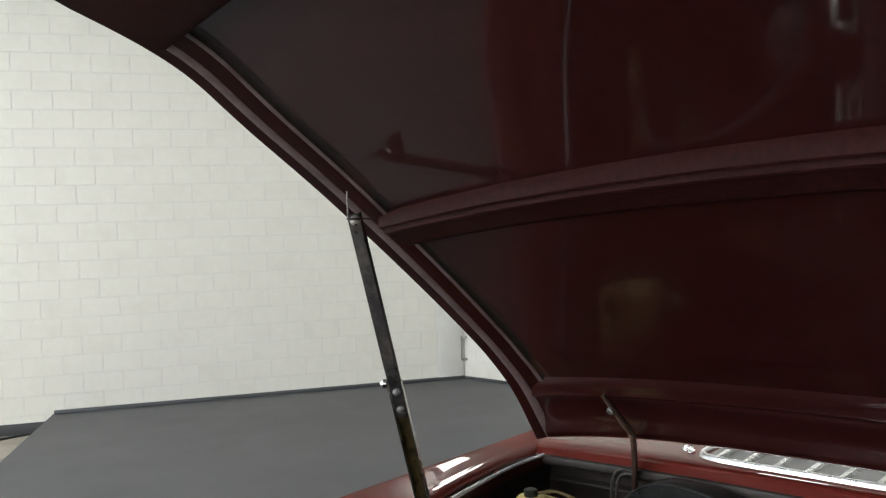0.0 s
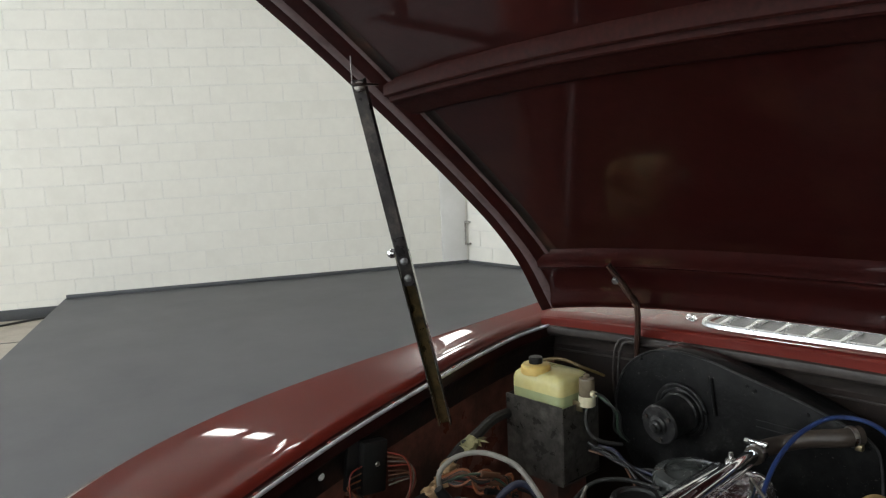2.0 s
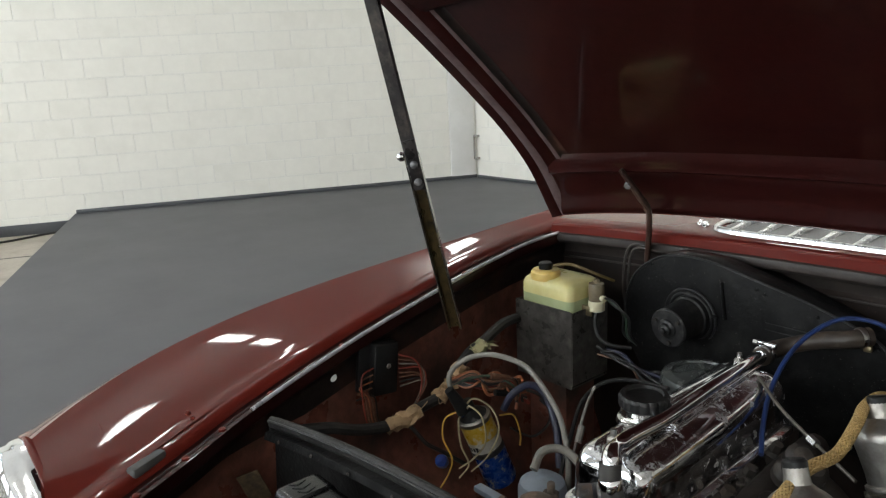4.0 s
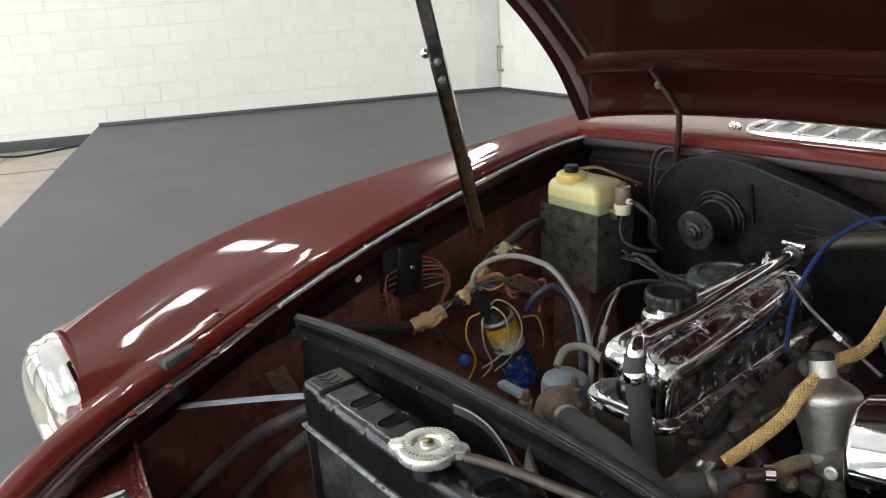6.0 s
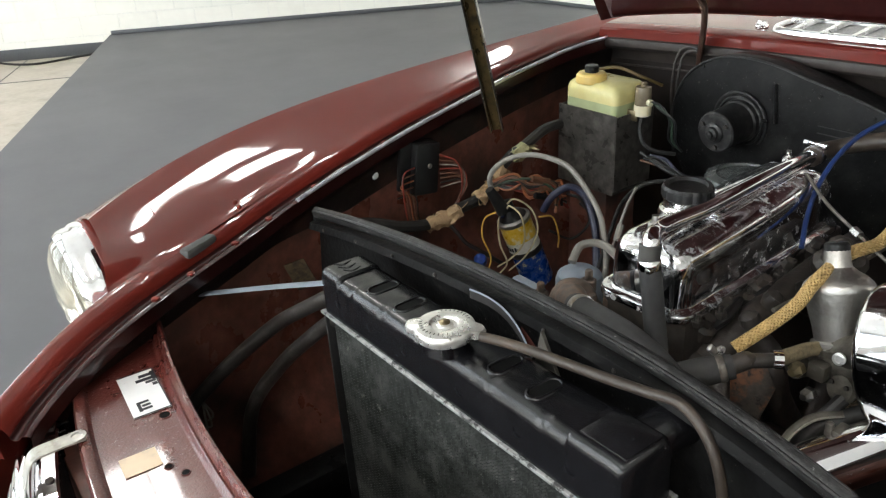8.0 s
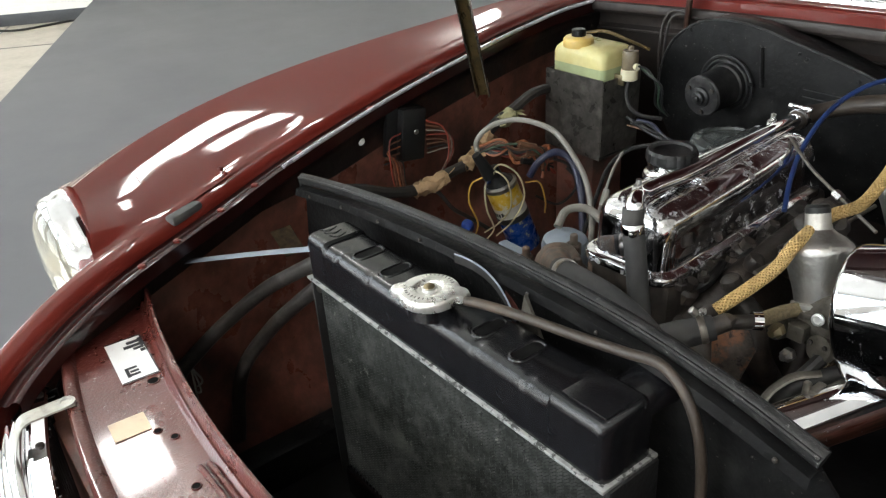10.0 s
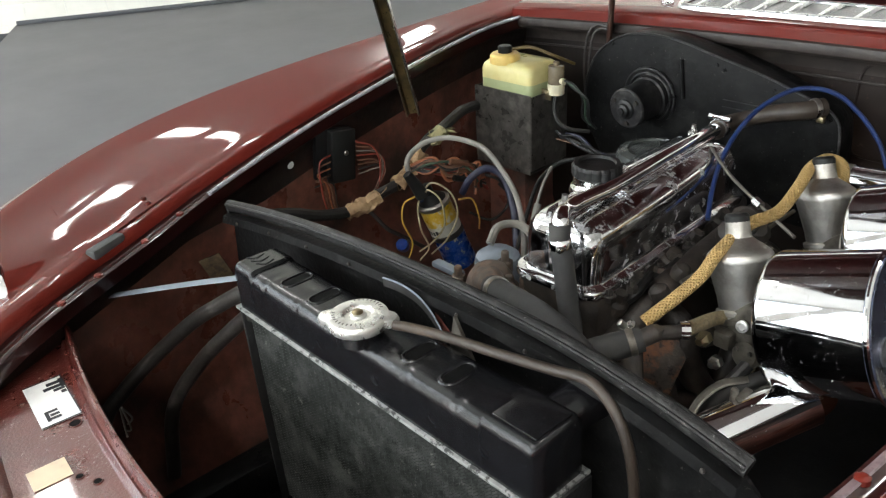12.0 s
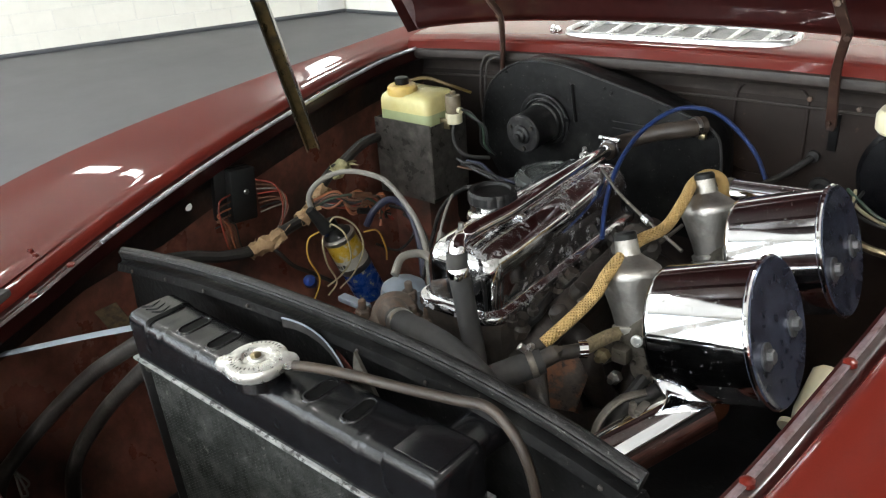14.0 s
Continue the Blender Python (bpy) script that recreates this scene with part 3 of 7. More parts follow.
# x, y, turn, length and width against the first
# slam glare, wing bars and wing glint set four; other six are added fill
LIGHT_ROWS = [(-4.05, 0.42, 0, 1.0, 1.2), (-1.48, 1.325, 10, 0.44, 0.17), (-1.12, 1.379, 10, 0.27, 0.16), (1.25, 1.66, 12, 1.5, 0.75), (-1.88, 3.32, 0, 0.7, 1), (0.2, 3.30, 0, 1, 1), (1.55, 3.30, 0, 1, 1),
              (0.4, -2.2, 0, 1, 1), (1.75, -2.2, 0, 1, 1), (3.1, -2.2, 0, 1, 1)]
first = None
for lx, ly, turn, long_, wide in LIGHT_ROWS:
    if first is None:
        first = thing("ceiling_light", "unseen white rectangular light panel on rods, lit", "ceiling light", "lights under the ceiling", at=(0, 0, HIGH))
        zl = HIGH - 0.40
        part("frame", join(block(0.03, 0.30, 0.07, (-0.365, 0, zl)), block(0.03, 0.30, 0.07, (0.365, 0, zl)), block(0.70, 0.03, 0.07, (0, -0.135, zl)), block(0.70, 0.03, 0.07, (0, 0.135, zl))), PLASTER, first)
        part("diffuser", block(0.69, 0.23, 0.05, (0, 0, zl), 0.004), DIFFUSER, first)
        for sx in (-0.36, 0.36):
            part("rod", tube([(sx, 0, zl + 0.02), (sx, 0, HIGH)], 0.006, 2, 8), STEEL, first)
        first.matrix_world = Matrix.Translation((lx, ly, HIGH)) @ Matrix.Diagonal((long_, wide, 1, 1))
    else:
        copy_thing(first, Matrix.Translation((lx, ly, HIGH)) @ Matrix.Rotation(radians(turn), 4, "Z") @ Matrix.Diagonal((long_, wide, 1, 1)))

# trolley foot and cable on the concrete
tr = hall(-1.02, 0.42, LOW)
trolley = thing("equipment_trolley", "dark steel trolley base on a blue castor", "trolley", at=tuple(tr))
tm = Matrix.Translation(tr) @ Matrix.Rotation(math.atan2(WALL_D.y, WALL_D.x), 4, "Z")
part("chassis_rail", block(0.9, 0.06, 0.05, (-0.40, 0, 0.15), 0.006, m=tm), BLACK_SATIN, trolley)
castor = part("castor_fork", join(block(0.05, 0.06, 0.012, (0.0, 0, 0.122), 0.003, m=tm), block(0.035, 0.005, 0.08, (0.005, -0.024, 0.085), 0.002, m=tm), block(0.035, 0.005, 0.08, (0.005, 0.024, 0.085), 0.002, m=tm)), STEEL, trolley)
part("tyre", lathe([(0.028, -0.016), (0.050, -0.016), (0.055, -0.010), (0.055, 0.010), (0.050, 0.016), (0.028, 0.016)], 28, tm @ pose(0.012, 0, 0.055, 90)), BLUE_TYRE, trolley, "blue rubber wheel")
part("rim", lathe([(0.004, -0.018), (0.027, -0.017), (0.027, 0.017), (0.004, 0.018)], 20, tm @ pose(0.012, 0, 0.055, 90)), ALLOY, trolley)
cable = part("floor_cable", tube([hall(-1.0, 0.40, LOW + 0.13), hall(-0.85, 0.36, LOW + 0.05), hall(-0.6, 0.30, LOW + 0.012), hall(-0.25, 0.10, LOW + 0.012), hall(-0.03, 0.05, LOW + 0.012)], 0.010, 8, 8), RUBBER)
tagged(cable, "black power cable lying on the concrete floor", "cable")


# ---- the car: body ----
XC = -0.026  # centre line
LEAN = 0.028  # the body stands a little higher on the driver side


def mirror(bm):
    bmesh.ops.transform(bm, matrix=Matrix.Translation((2 * XC, 0, 0)) @ Matrix.Diagonal((-1, 1, 1, 1)), verts=bm.verts)
    for v in bm.verts:
        v.co.z += LEAN * 2 * (v.co.x - XC)
    bmesh.ops.reverse_faces(bm, faces=bm.faces)
    return bm


# edge of the bonnet opening, from the scuttle round to the nose
LIP = spline([(-0.605, 1.75, 0.885), (-0.604, 1.2, 0.876), (-0.590, 1.0, 0.862), (-0.556, 0.8, 0.841), (-0.532, 0.6, 0.808), (-0.500, 0.4, 0.767), (-0.458, 0.26, 0.740), (-0.386, 0.10, 0.725),
              (-0.338, 0.0, 0.703), (-0.285, -0.08, 0.672), (-0.20, -0.115, 0.650)], 8)


def smooth_line(ys, vs, reach=0.07):
    """A curve's values over y, evened out over a short reach."""
    fine = np.arange(ys.min() - 4 * reach, ys.max() + 4 * reach, 0.005)
    o = np.argsort(ys)
    ys, vs = ys[o], vs[o]
    full = np.interp(fine, ys, vs)
    lo, hi = fine < ys[0], fine > ys[-1]
    full[lo] = vs[0] + (fine[lo] - ys[0]) * (vs[3] - vs[0]) / (ys[3] - ys[0])
    full[hi] = vs[-1] + (fine[hi] - ys[-1]) * (vs[-1] - vs[-4]) / (ys[-1] - ys[-4])
    k = np.exp(-0.5 * (np.arange(-60, 61) * 0.005 / reach) ** 2)
    k /= k.sum()
    pad = np.concatenate([full[0] + (full[1] - full[0]) * np.arange(-60, 0), full, full[-1] + (full[-1] - full[-2]) * np.arange(1, 61)])
    return fine, np.convolve(pad, k, "valid")


def outward(path):
    out = []
    for i in range(len(path)):
        d = path[min(i + 1, len(path) - 1)] - path[max(i - 1, 0)]
        n = np.array([d[1], -d[0], 0.0])
        out.append(n / np.linalg.norm(n))
    return np.array(out)


LIP_OUT = outward(LIP)
EDGE_OUT, EDGE_UP = 0.042, 0.019  # the wing's own edge, outside the lip and above it
NOSE_END = -0.082  # where the nose gives way to the grille


def gutter_mesh():
    """Water channel round the opening: turned-down lip, channel floor, wall up to the wing."""
    rows = []
    for p, o in zip(LIP, LIP_OUT):
        if p[1] < NOSE_END:
            continue
        prof = [(-0.000, -0.022), (-0.002, -0.004), (-0.002, 0.0), (0.002, 0.002), (0.008, 0.001), (0.012, -0.003), (0.017, -0.0045), (0.0215, -0.003), (0.0235, 0.001)]
        rows.append([p + o * s + np.array([0, 0, h]) for s, h in prof])
    return grid(rows)


def roll_mesh():
    """The wing's edge turned down into the water channel."""
    prof = [(0.0235, 0.001), (0.0245, 0.0055), (0.0275, 0.0105), (0.0315, 0.0142), (0.0365, 0.0171), (EDGE_OUT, EDGE_UP)]
    return grid([[p + o * s + np.array([0, 0, h]) for s, h in prof] for p, o in zip(LIP, LIP_OUT) if p[1] >= NOSE_END])


def wing_mesh():
    """Front wing: from the channel over the crown and down the side, ending at the lamp."""
    stations = [(1.75, (-0.683, 0.915), (-0.736, 0.862), (-0.765, 0.70)), (1.20, (-0.683, 0.909), (-0.738, 0.858), (-0.766, 0.70)), (0.80, (-0.679, 0.889), (-0.738, 0.838), (-0.768, 0.68)),
                (0.40, (-0.665, 0.852), (-0.733, 0.806), (-0.768, 0.66)), (0.22, (-0.632, 0.828), (-0.713, 0.772), (-0.750, 0.64)), (0.085, (-0.548, 0.805), (-0.684, 0.752), (-0.703, 0.67))]
    st = np.array([(y, *c, *s, *d) for y, c, s, d in stations])
    fits = [np.polyfit(st[:, 0], st[:, k], 4) for k in range(1, 7)]
    ahead = LIP[:, 1] > -0.05
    edge = LIP + LIP_OUT * EDGE_OUT
    ex = smooth_line(edge[ahead, 1], edge[ahead, 0], 0.06)
    ez = smooth_line(edge[ahead, 1], edge[ahead, 2] + EDGE_UP, 0.08)
    fine = np.linspace(0, 1, 241)
    slope = np.interp(fine, (0, 0.15, 0.85, 1), (0.6, 1.15, 0.85, 0.5))
    climb = np.concatenate([[0], np.cumsum((slope[1:] + slope[:-1]) / 2)])
    across = np.linspace(0, 1, 13)
    rise = np.interp(across, fine, climb / climb[-1])
    rows = []
    for y in np.linspace(0.085, 1.75, 110):
        cx, cz, hx, hz, sx, sz = (float(np.polyval(f, y)) for f in fits)
        x0, z0 = float(np.interp(y, *ex)), float(np.interp(y, *ez))
        # a narrow hollow beside the channel, then a gently rounded flank up to the crown
        top = [(x0 + (cx - x0) * u, z0 + (cz - z0) * r) for u, r in zip(across, rise)]
        side_ = spline([top[-4], top[-1], (hx, hz), (sx, sz), (sx + 0.004, 0.50), (sx + 0.03, 0.30)], 8)[8:]
        prof = list(spline(top, 2)) + list(side_[1:])
        # the inner half reaches forward beside the lamp
        pull = 0.020 * math.exp(-(y - 0.085) / 0.05)
        rows.append([(q[0], y - pull * max(0.0, min(1.0, (q[0] + 0.505) / 0.07)), q[1]) for q in prof])
    return grid(rows)


def nose_mesh():
    """Narrow nose ledge in front of the lamp: flat beside the channel, then straight down."""
    rows = []
    for p, o in zip(LIP, LIP_OUT):
        if p[1] > 0.15 or p[1] < NOSE_END:
            continue
        k = np.clip((0.15 - p[1]) / 0.23, 0, 1)
        wide = 0.034 - 0.014 * k
        a = p + o * EDGE_OUT
        prof = spline([(0, EDGE_UP), (wide * 0.25, EDGE_UP + 0.0015), (wide * 0.60, EDGE_UP), (wide * 0.88, EDGE_UP - 0.008), (wide, EDGE_UP - 0.024), (wide + 0.002, -0.07), (wide, -0.15), (wide - 0.01, -0.26)], 4)
        rows.append([(a[0] + o[0] * s, a[1] + o[1] * s, p[2] + h) for s, h in prof])
    rows.append([(x * 0.97 - 0.008, y + 0.002, z - 0.05) for x, y, z in rows[-1]])
    return grid(rows)


car = thing("car_body", "maroon vintage sports car front body, bonnet open", "car", at=(XC, 0.6, 0.0))
for flip in (False, True):
    f = mirror if flip else (lambda b: b)
    wing = part("front_wing", f(wing_mesh()), MAROON, car, "glossy maroon painted wing")
    # channel shade comes from the darkened maroon
    part("gutter", f(gutter_mesh()), MAROON_SHADED, wing, "maroon water channel, shade in the colour", angle=50)
    part("rolled_edge", f(roll_mesh()), MAROON, wing, angle=60)
    if flip:
        part("lip_edge", f(tube([p + o * 0.005 + np.array([0, 0, 0.0015]) for p, o in zip(LIP, LIP_OUT) if p[1] > 0.0], 0.0042, raw=True, seg=8, flat=0.5)), GUTTER_DUST, wing, "dusty grey ridge")
    else:
        # light grey bead paints the highlight along the lip
        part("lip_edge", f(tube([p + np.array([0, 0, 0.0022]) for p in LIP if p[1] > 0.37], 0.0036, raw=True, seg=8)), LIT_EDGE, wing, "bright lip edge, highlight in the colour")
    part("nose_panel", f(nose_mesh()), MAROON, car)
    # inner wing: plain pressed panel under the channel
    prof = [(0.001, -0.021), (0.012, -0.030), (0.019, -0.052), (0.0215, -0.085), (0.024, -0.14), (0.020, -0.26), (-0.005, -0.34), (-0.06, -0.40), (-0.10, -0.50)]
    rows = []
    for p, o in zip(LIP, LIP_OUT):
        if -0.07 < p[1] < 1.3:
            deep = float(np.interp(p[1], (0.34, 0.50), (-0.057, -0.085)))
            rows.append([p + o * s + np.array([0, 0, deep if k == 3 else h]) for k, (s, h) in enumerate(prof)])
    inner = part("inner_wing", f(grid([r[3:] for r in rows])), BAY, car, "stained dark maroon inner wing panel")
    part("upper_flange", f(grid([[q + np.array([0, 0, -0.0005]) for q in r[:4]] for r in rows])), STRIP_BLACK, inner, "near-black top flange")
    for y in (0.11, 0.17, 0.26, 0.335, 0.43, 0.576, 0.725, 0.90, 1.06):
        i = int(np.argmin(np.abs(LIP[:, 1] - y)))
        p = LIP[i] + LIP_OUT[i] * 0.006
        part("screw", f(lathe([(0.0065, -0.002), (0.006, 0.0025), (0.003, 0.0045)], 12, Matrix.Translation((p[0], p[1], p[2] + 0.001)))), MAROON, inner)
for y, out_, dz in ((0.311, 0.058, 0.0265), (0.309, 0.047, 0.021)):
    i = int(np.argmin(np.abs(LIP[:, 1] - y)))
    p = LIP[i] + LIP_OUT[i] * out_ + np.array([0, y - LIP[i][1], 0])
    part("stud_cap", lathe([(0.0048, 0), (0.0042, 0.004), (0.002, 0.006)], 12, Matrix.Translation((p[0], p[1], p[2] + dz))), MAROON, car)

# wheels under the wings
for sgn in (-1, 1):
    wm = Matrix.Translation((XC + sgn * 0.63, 0.62, 0.29)) @ pose(0, 0, 0, 0, 90, 0)
    wheel = part("wheel", lathe([(0.18, -0.07), (0.19, 0.07)], 40, wm), ALLOY_DULL, car)
    part("tyre", lathe([(0.19, -0.075), (0.27, -0.08), (0.289, -0.06), (0.29, 0.0), (0.289, 0.06), (0.27, 0.08), (0.19, 0.075)], 48, wm), RUBBER, wheel)

# scuttle and bulkhead
def scuttle_z(x):
    return 0.925 - 0.038 * (x - XC) ** 2 + LEAN * (x - XC)


xs = np.linspace(XC - 0.60, XC + 0.60, 41)
SCUTTLE = [(1.2045, -0.019), (1.205, -0.010), (1.2055, -0.001), (1.208, 0.003), (1.214, 0.006), (1.226, 0.0095), (1.245, 0.012), (1.30, 0.016), (1.45, 0.026), (1.75, 0.05)]


def scuttle_top(x, y):
    return scuttle_z(x) + float(np.interp(y, [a for a, b in SCUTTLE], [b for a, b in SCUTTLE]))


part("scuttle_panel", grid([[(x, y, scuttle_z(x) + h) for y, h in SCUTTLE] for x in xs]), MAROON, car, "glossy maroon scuttle panel", angle=14)
prof = [(1.246, -0.075), (1.243, -0.055), (1.236, -0.046), (1.206, -0.040), (1.199, -0.034), (1.197, -0.026), (1.199, -0.019), (1.2065, -0.016)]
part("drip_channel", grid([[(x, y, scuttle_z(x) + h) for y, h in prof] for x in xs]), DRIP, car, "dusty grey drip channel")
rows = [[(x, 1.245, z) for z in np.linspace(0.30, 1, 6) * (scuttle_z(x) - 0.07)] for x in xs]
part("drip_seam", tube([(x, 1.242, scuttle_z(x) - 0.081) for x in xs[::4]], 0.0024, 3, 8), DRIP, car)
firewall = part("firewall", grid(rows), BAY_GREY, car, "dusty brown-grey bulkhead")
part("bay_floor", block(1.10, 1.35, 0.02, (XC, 0.60, 0.275), 0.004), BLACK_SATIN, car)
part("front_valance", block(0.95, 0.02, 0.36, (XC, -0.045, 0.45), 0.004), BAY, car)


# ---- bonnet ----
SIDE = spline([(1.196, 0.928), (1.094, 1.072), (0.932, 1.224), (0.687, 1.424), (0.517, 1.548), (0.380, 1.643), (0.205, 1.706), (0.04, 1.742), (-0.04, 1.748)], 10)
SEG = np.concatenate([[0], np.cumsum(np.linalg.norm(np.diff(SIDE, axis=0), axis=1))])
LONG = float(SEG[-1])


def half_width(s):
    return float(np.interp(s, (0, 0.3, 0.7, 1.0, 1.25, 1.4, LONG), (0.577, 0.553, 0.540, 0.525, 0.495, 0.45, 0.39)))


def crown(x, s):
    k = max(0.0, 1 - s / 0.25)
    return (0.019 + 0.038 * k) * (1 - min(1.0, abs((x - XC) / half_width(s))) ** (2 + k))


def under(x, s, drop=0.0):
    """A point on the bonnet's underside, drop metres below the skin."""
    y, z = np.interp(s, SEG, SIDE[:, 0]), np.interp(s, SEG, SIDE[:, 1])
    y2, z2 = np.interp(s + 0.02, SEG, SIDE[:, 0]), np.interp(s + 0.02, SEG, SIDE[:, 1])
    y1, z1 = np.interp(s - 0.02, SEG, SIDE[:, 0]), np.interp(s - 0.02, SEG, SIDE[:, 1])
    d = np.array([y2 - y1, z2 - z1])
    d /= np.linalg.norm(d)
    n = np.array([d[1], -d[0]])
    h = crown(x, s) - drop
    return np.array([x, y + n[0] * h, z + n[1] * h + LEAN * (x + 0.58)])


bonnet = thing("bonnet", "open maroon car bonnet seen from its underside", "bonnet", at=(XC, 1.19, 0.95))
def skin(s0, s1, n):
    rows = []
    for s in np.linspace(s0, s1, n):
        w = half_width(s)
        rows.append([under(XC + w * k, s) for k in np.linspace(-1, 1, 33)] + [under(XC + w * k, s, -0.010) for k in np.linspace(1, -1, 33)])
    return grid(rows, True, True)


# both skins use the maroons darkened for shade
part("front_skin", skin(0.66, LONG, 36), MAROON_SHADED, bonnet, "glossy maroon underside, shade in the colour")
part("rear_skin", skin(0.0, 0.6595, 30), MAROON_DULL, bonnet, "dulled maroon underside, shade in the colour")


def rail_side(flip, prof):
    rows = []
    for s in np.linspace(0.0, LONG - 0.02, 60):
        w = half_width(s)
        rows.append([under(XC - (w - a) * (-1 if flip else 1), s, b) for a, b in prof])
    return grid(rows)


def rail_cross(s0, s1, depth, margin, n=49, ridge=0.0, bow=0.0, level=0.0, shape=None):
    w = s1 - s0
    prof = shape or [(0.0, 0.002), (0.004, depth * 0.8), (0.014, depth), (0.42 * w, depth + ridge), (0.5 * w, depth + ridge * 0.2), (0.58 * w, depth + ridge), (w - 0.014, depth), (w - 0.004, depth * 0.8), (w, 0.002)]
    rows = []
    for k in np.linspace(-1, 1, n):
        s_ = s0 - bow * k * k
        rows.append([under(XC + k * (half_width(s_ + a) - margin), s_ + a, b + level * crown(XC + k * 0.54, s_) * (b > 0.01)) for a, b in prof])
    return grid(rows)


# twin pressed ridges near the front of a long flat web
BRACE = [(0.0, 0.001), (0.004, 0.008), (0.012, 0.011), (0.046, 0.017), (0.053, 0.020), (0.056, 0.0235), (0.060, 0.0235), (0.063, 0.020), (0.066, 0.0175), (0.069, 0.020), (0.072, 0.0235), (0.076, 0.0235), (0.080, 0.019), (0.086, 0.010), (0.088, 0.001)]
REAR = [(0.0, 0.004), (0.004, 0.022), (0.010, 0.030), (0.020, 0.033), (0.032, 0.030), (0.046, 0.020), (0.062, 0.014), (0.095, 0.012), (0.112, 0.0125), (0.122, 0.0150), (0.127, 0.0178), (0.132, 0.0150), (0.142, 0.0130), (0.152, 0.010), (0.160, 0.005), (0.166, 0.001)]
for flip in (False, True):
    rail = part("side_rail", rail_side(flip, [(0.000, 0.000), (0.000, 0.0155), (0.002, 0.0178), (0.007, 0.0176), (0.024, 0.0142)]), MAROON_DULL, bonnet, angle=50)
    part("flange", rail_side(flip, [(0.024, 0.0142), (0.0255, 0.0150), (0.0445, 0.0145), (0.046, 0.0135)]), FLANGE_LIT, rail, "mauve flange, lit tone in the colour", angle=50)
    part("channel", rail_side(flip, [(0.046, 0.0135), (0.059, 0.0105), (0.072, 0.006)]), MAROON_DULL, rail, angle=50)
    part("inner_lip", rail_side(flip, [(0.072, 0.006), (0.0735, 0.0064), (0.0815, 0.0062), (0.083, 0.0055)]), FLANGE_LIT, rail, "mauve lip, lit tone in the colour", angle=50)
    # black strip paints the shadow gap between rail and skin
    part("sealer", rail_side(flip, [(0.083, 0.0055), (0.087, 0.0012), (0.103, 0.0008)]), STRIP_BLACK, rail, "black strip painted as the gap's shade", angle=50)
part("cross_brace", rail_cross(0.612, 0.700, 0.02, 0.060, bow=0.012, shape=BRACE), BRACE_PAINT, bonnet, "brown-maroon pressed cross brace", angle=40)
part("rear_rail", rail_cross(0.004, 0.170, 0.034, 0.045, shape=REAR), MAROON_SHADED, bonnet, angle=40)
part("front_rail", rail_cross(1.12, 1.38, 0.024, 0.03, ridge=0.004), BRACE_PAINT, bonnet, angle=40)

# telescopic stay
stay = thing("bonnet_stay", "worn steel telescopic bonnet stay with slide catch", "bonnet stay", at=(-0.53, 0.82, 0.78))
TOP, FOOT = Vector((-0.462, 0.628, 1.397)), Vector((-0.529, 0.823, 0.780))
ax = (TOP - FOOT).normalized()
KNOB = FOOT + ax * 0.355


def channel(a, b, w, d, open_to, t=0.0022):
    """A U-shaped bar from a to b, its open side towards a direction."""
    z = (Vector(b) - Vector(a)).normalized()
    y = (Vector(open_to) - z * z.dot(Vector(open_to))).normalized()
    x = y.cross(z)
    m = Matrix(((x.x, y.x, z.x, a[0]), (x.y, y.y, z.y, a[1]), (x.z, y.z, z.z, a[2]), (0, 0, 0, 1)))
    ln = (Vector(b) - Vector(a)).length
    outl = [(-w / 2, -d / 2), (w / 2, -d / 2), (w / 2, d / 2), (w / 2 - t, d / 2), (w / 2 - t, -d / 2 + t), (-w / 2 + t, -d / 2 + t), (-w / 2 + t, d / 2), (-w / 2, d / 2)]
    rows = [[(x_, y_, z_) for x_, y_ in outl] for z_ in (0, ln)]
    return move(grid(rows, True, True), m)


UPPER_OPEN, LOWER_OPEN = Vector((-0.55, 0.83, 0.1)), Vector((0.62, -0.75, 0.2))
part("upper_bar", channel(KNOB - ax * 0.06, TOP + ax * 0.012, 0.021, 0.012, UPPER_OPEN), STAY_DARK, stay, "dark steel upper channel", smooth=False)
lower = part("lower_bar", channel(FOOT - ax * 0.01, KNOB + ax * 0.005, 0.025, 0.014, LOWER_OPEN), STAY_METAL, stay, smooth=False)
part("channel_floor", channel(FOOT - ax * 0.009, KNOB - ax * 0.062, 0.0200, 0.0070, LOWER_OPEN, 0.0015), STAY_BRASS, lower, "yellowed channel floor", smooth=False)
look_side = Vector((0.80, -0.60, 0.0))
part("catch", join(block(0.022, 0.006, 0.075, (0, 0, 0), 0.002, m=along(KNOB - ax * 0.035 + look_side * 0.010, KNOB + look_side * 0.010) @ pose(0, 0, 0.03, 0, 0, 40))), STAY_DARK, stay)
part("knob", lathe([(0.004, 0), (0.004, 0.012), (0.008, 0.014), (0.009, 0.020), (0.006, 0.025)], 14, along(KNOB, KNOB + Vector((-0.75, -0.62, 0.1)))), CHROME, stay)
for k in (-0.012, -0.045):
    q = KNOB + ax * k + look_side * 0.013
    part("rivet", lathe([(0.007, 0), (0.0065, 0.003), (0.003, 0.005)], 14, along(q, q + look_side)), BOLT_GREY, stay)
q = TOP + look_side * 0.008
part("top_rivet", lathe([(0.009, 0), (0.0085, 0.004), (0.004, 0.007)], 14, along(q, q + look_side)), STEEL, stay)
BRACKET = Matrix(((0.6, 0, 0.8, TOP.x), (0.8, 0, -0.6, TOP.y), (0, 1, 0, TOP.z), (0, 0, 0, 1)))  # a plate across the stay
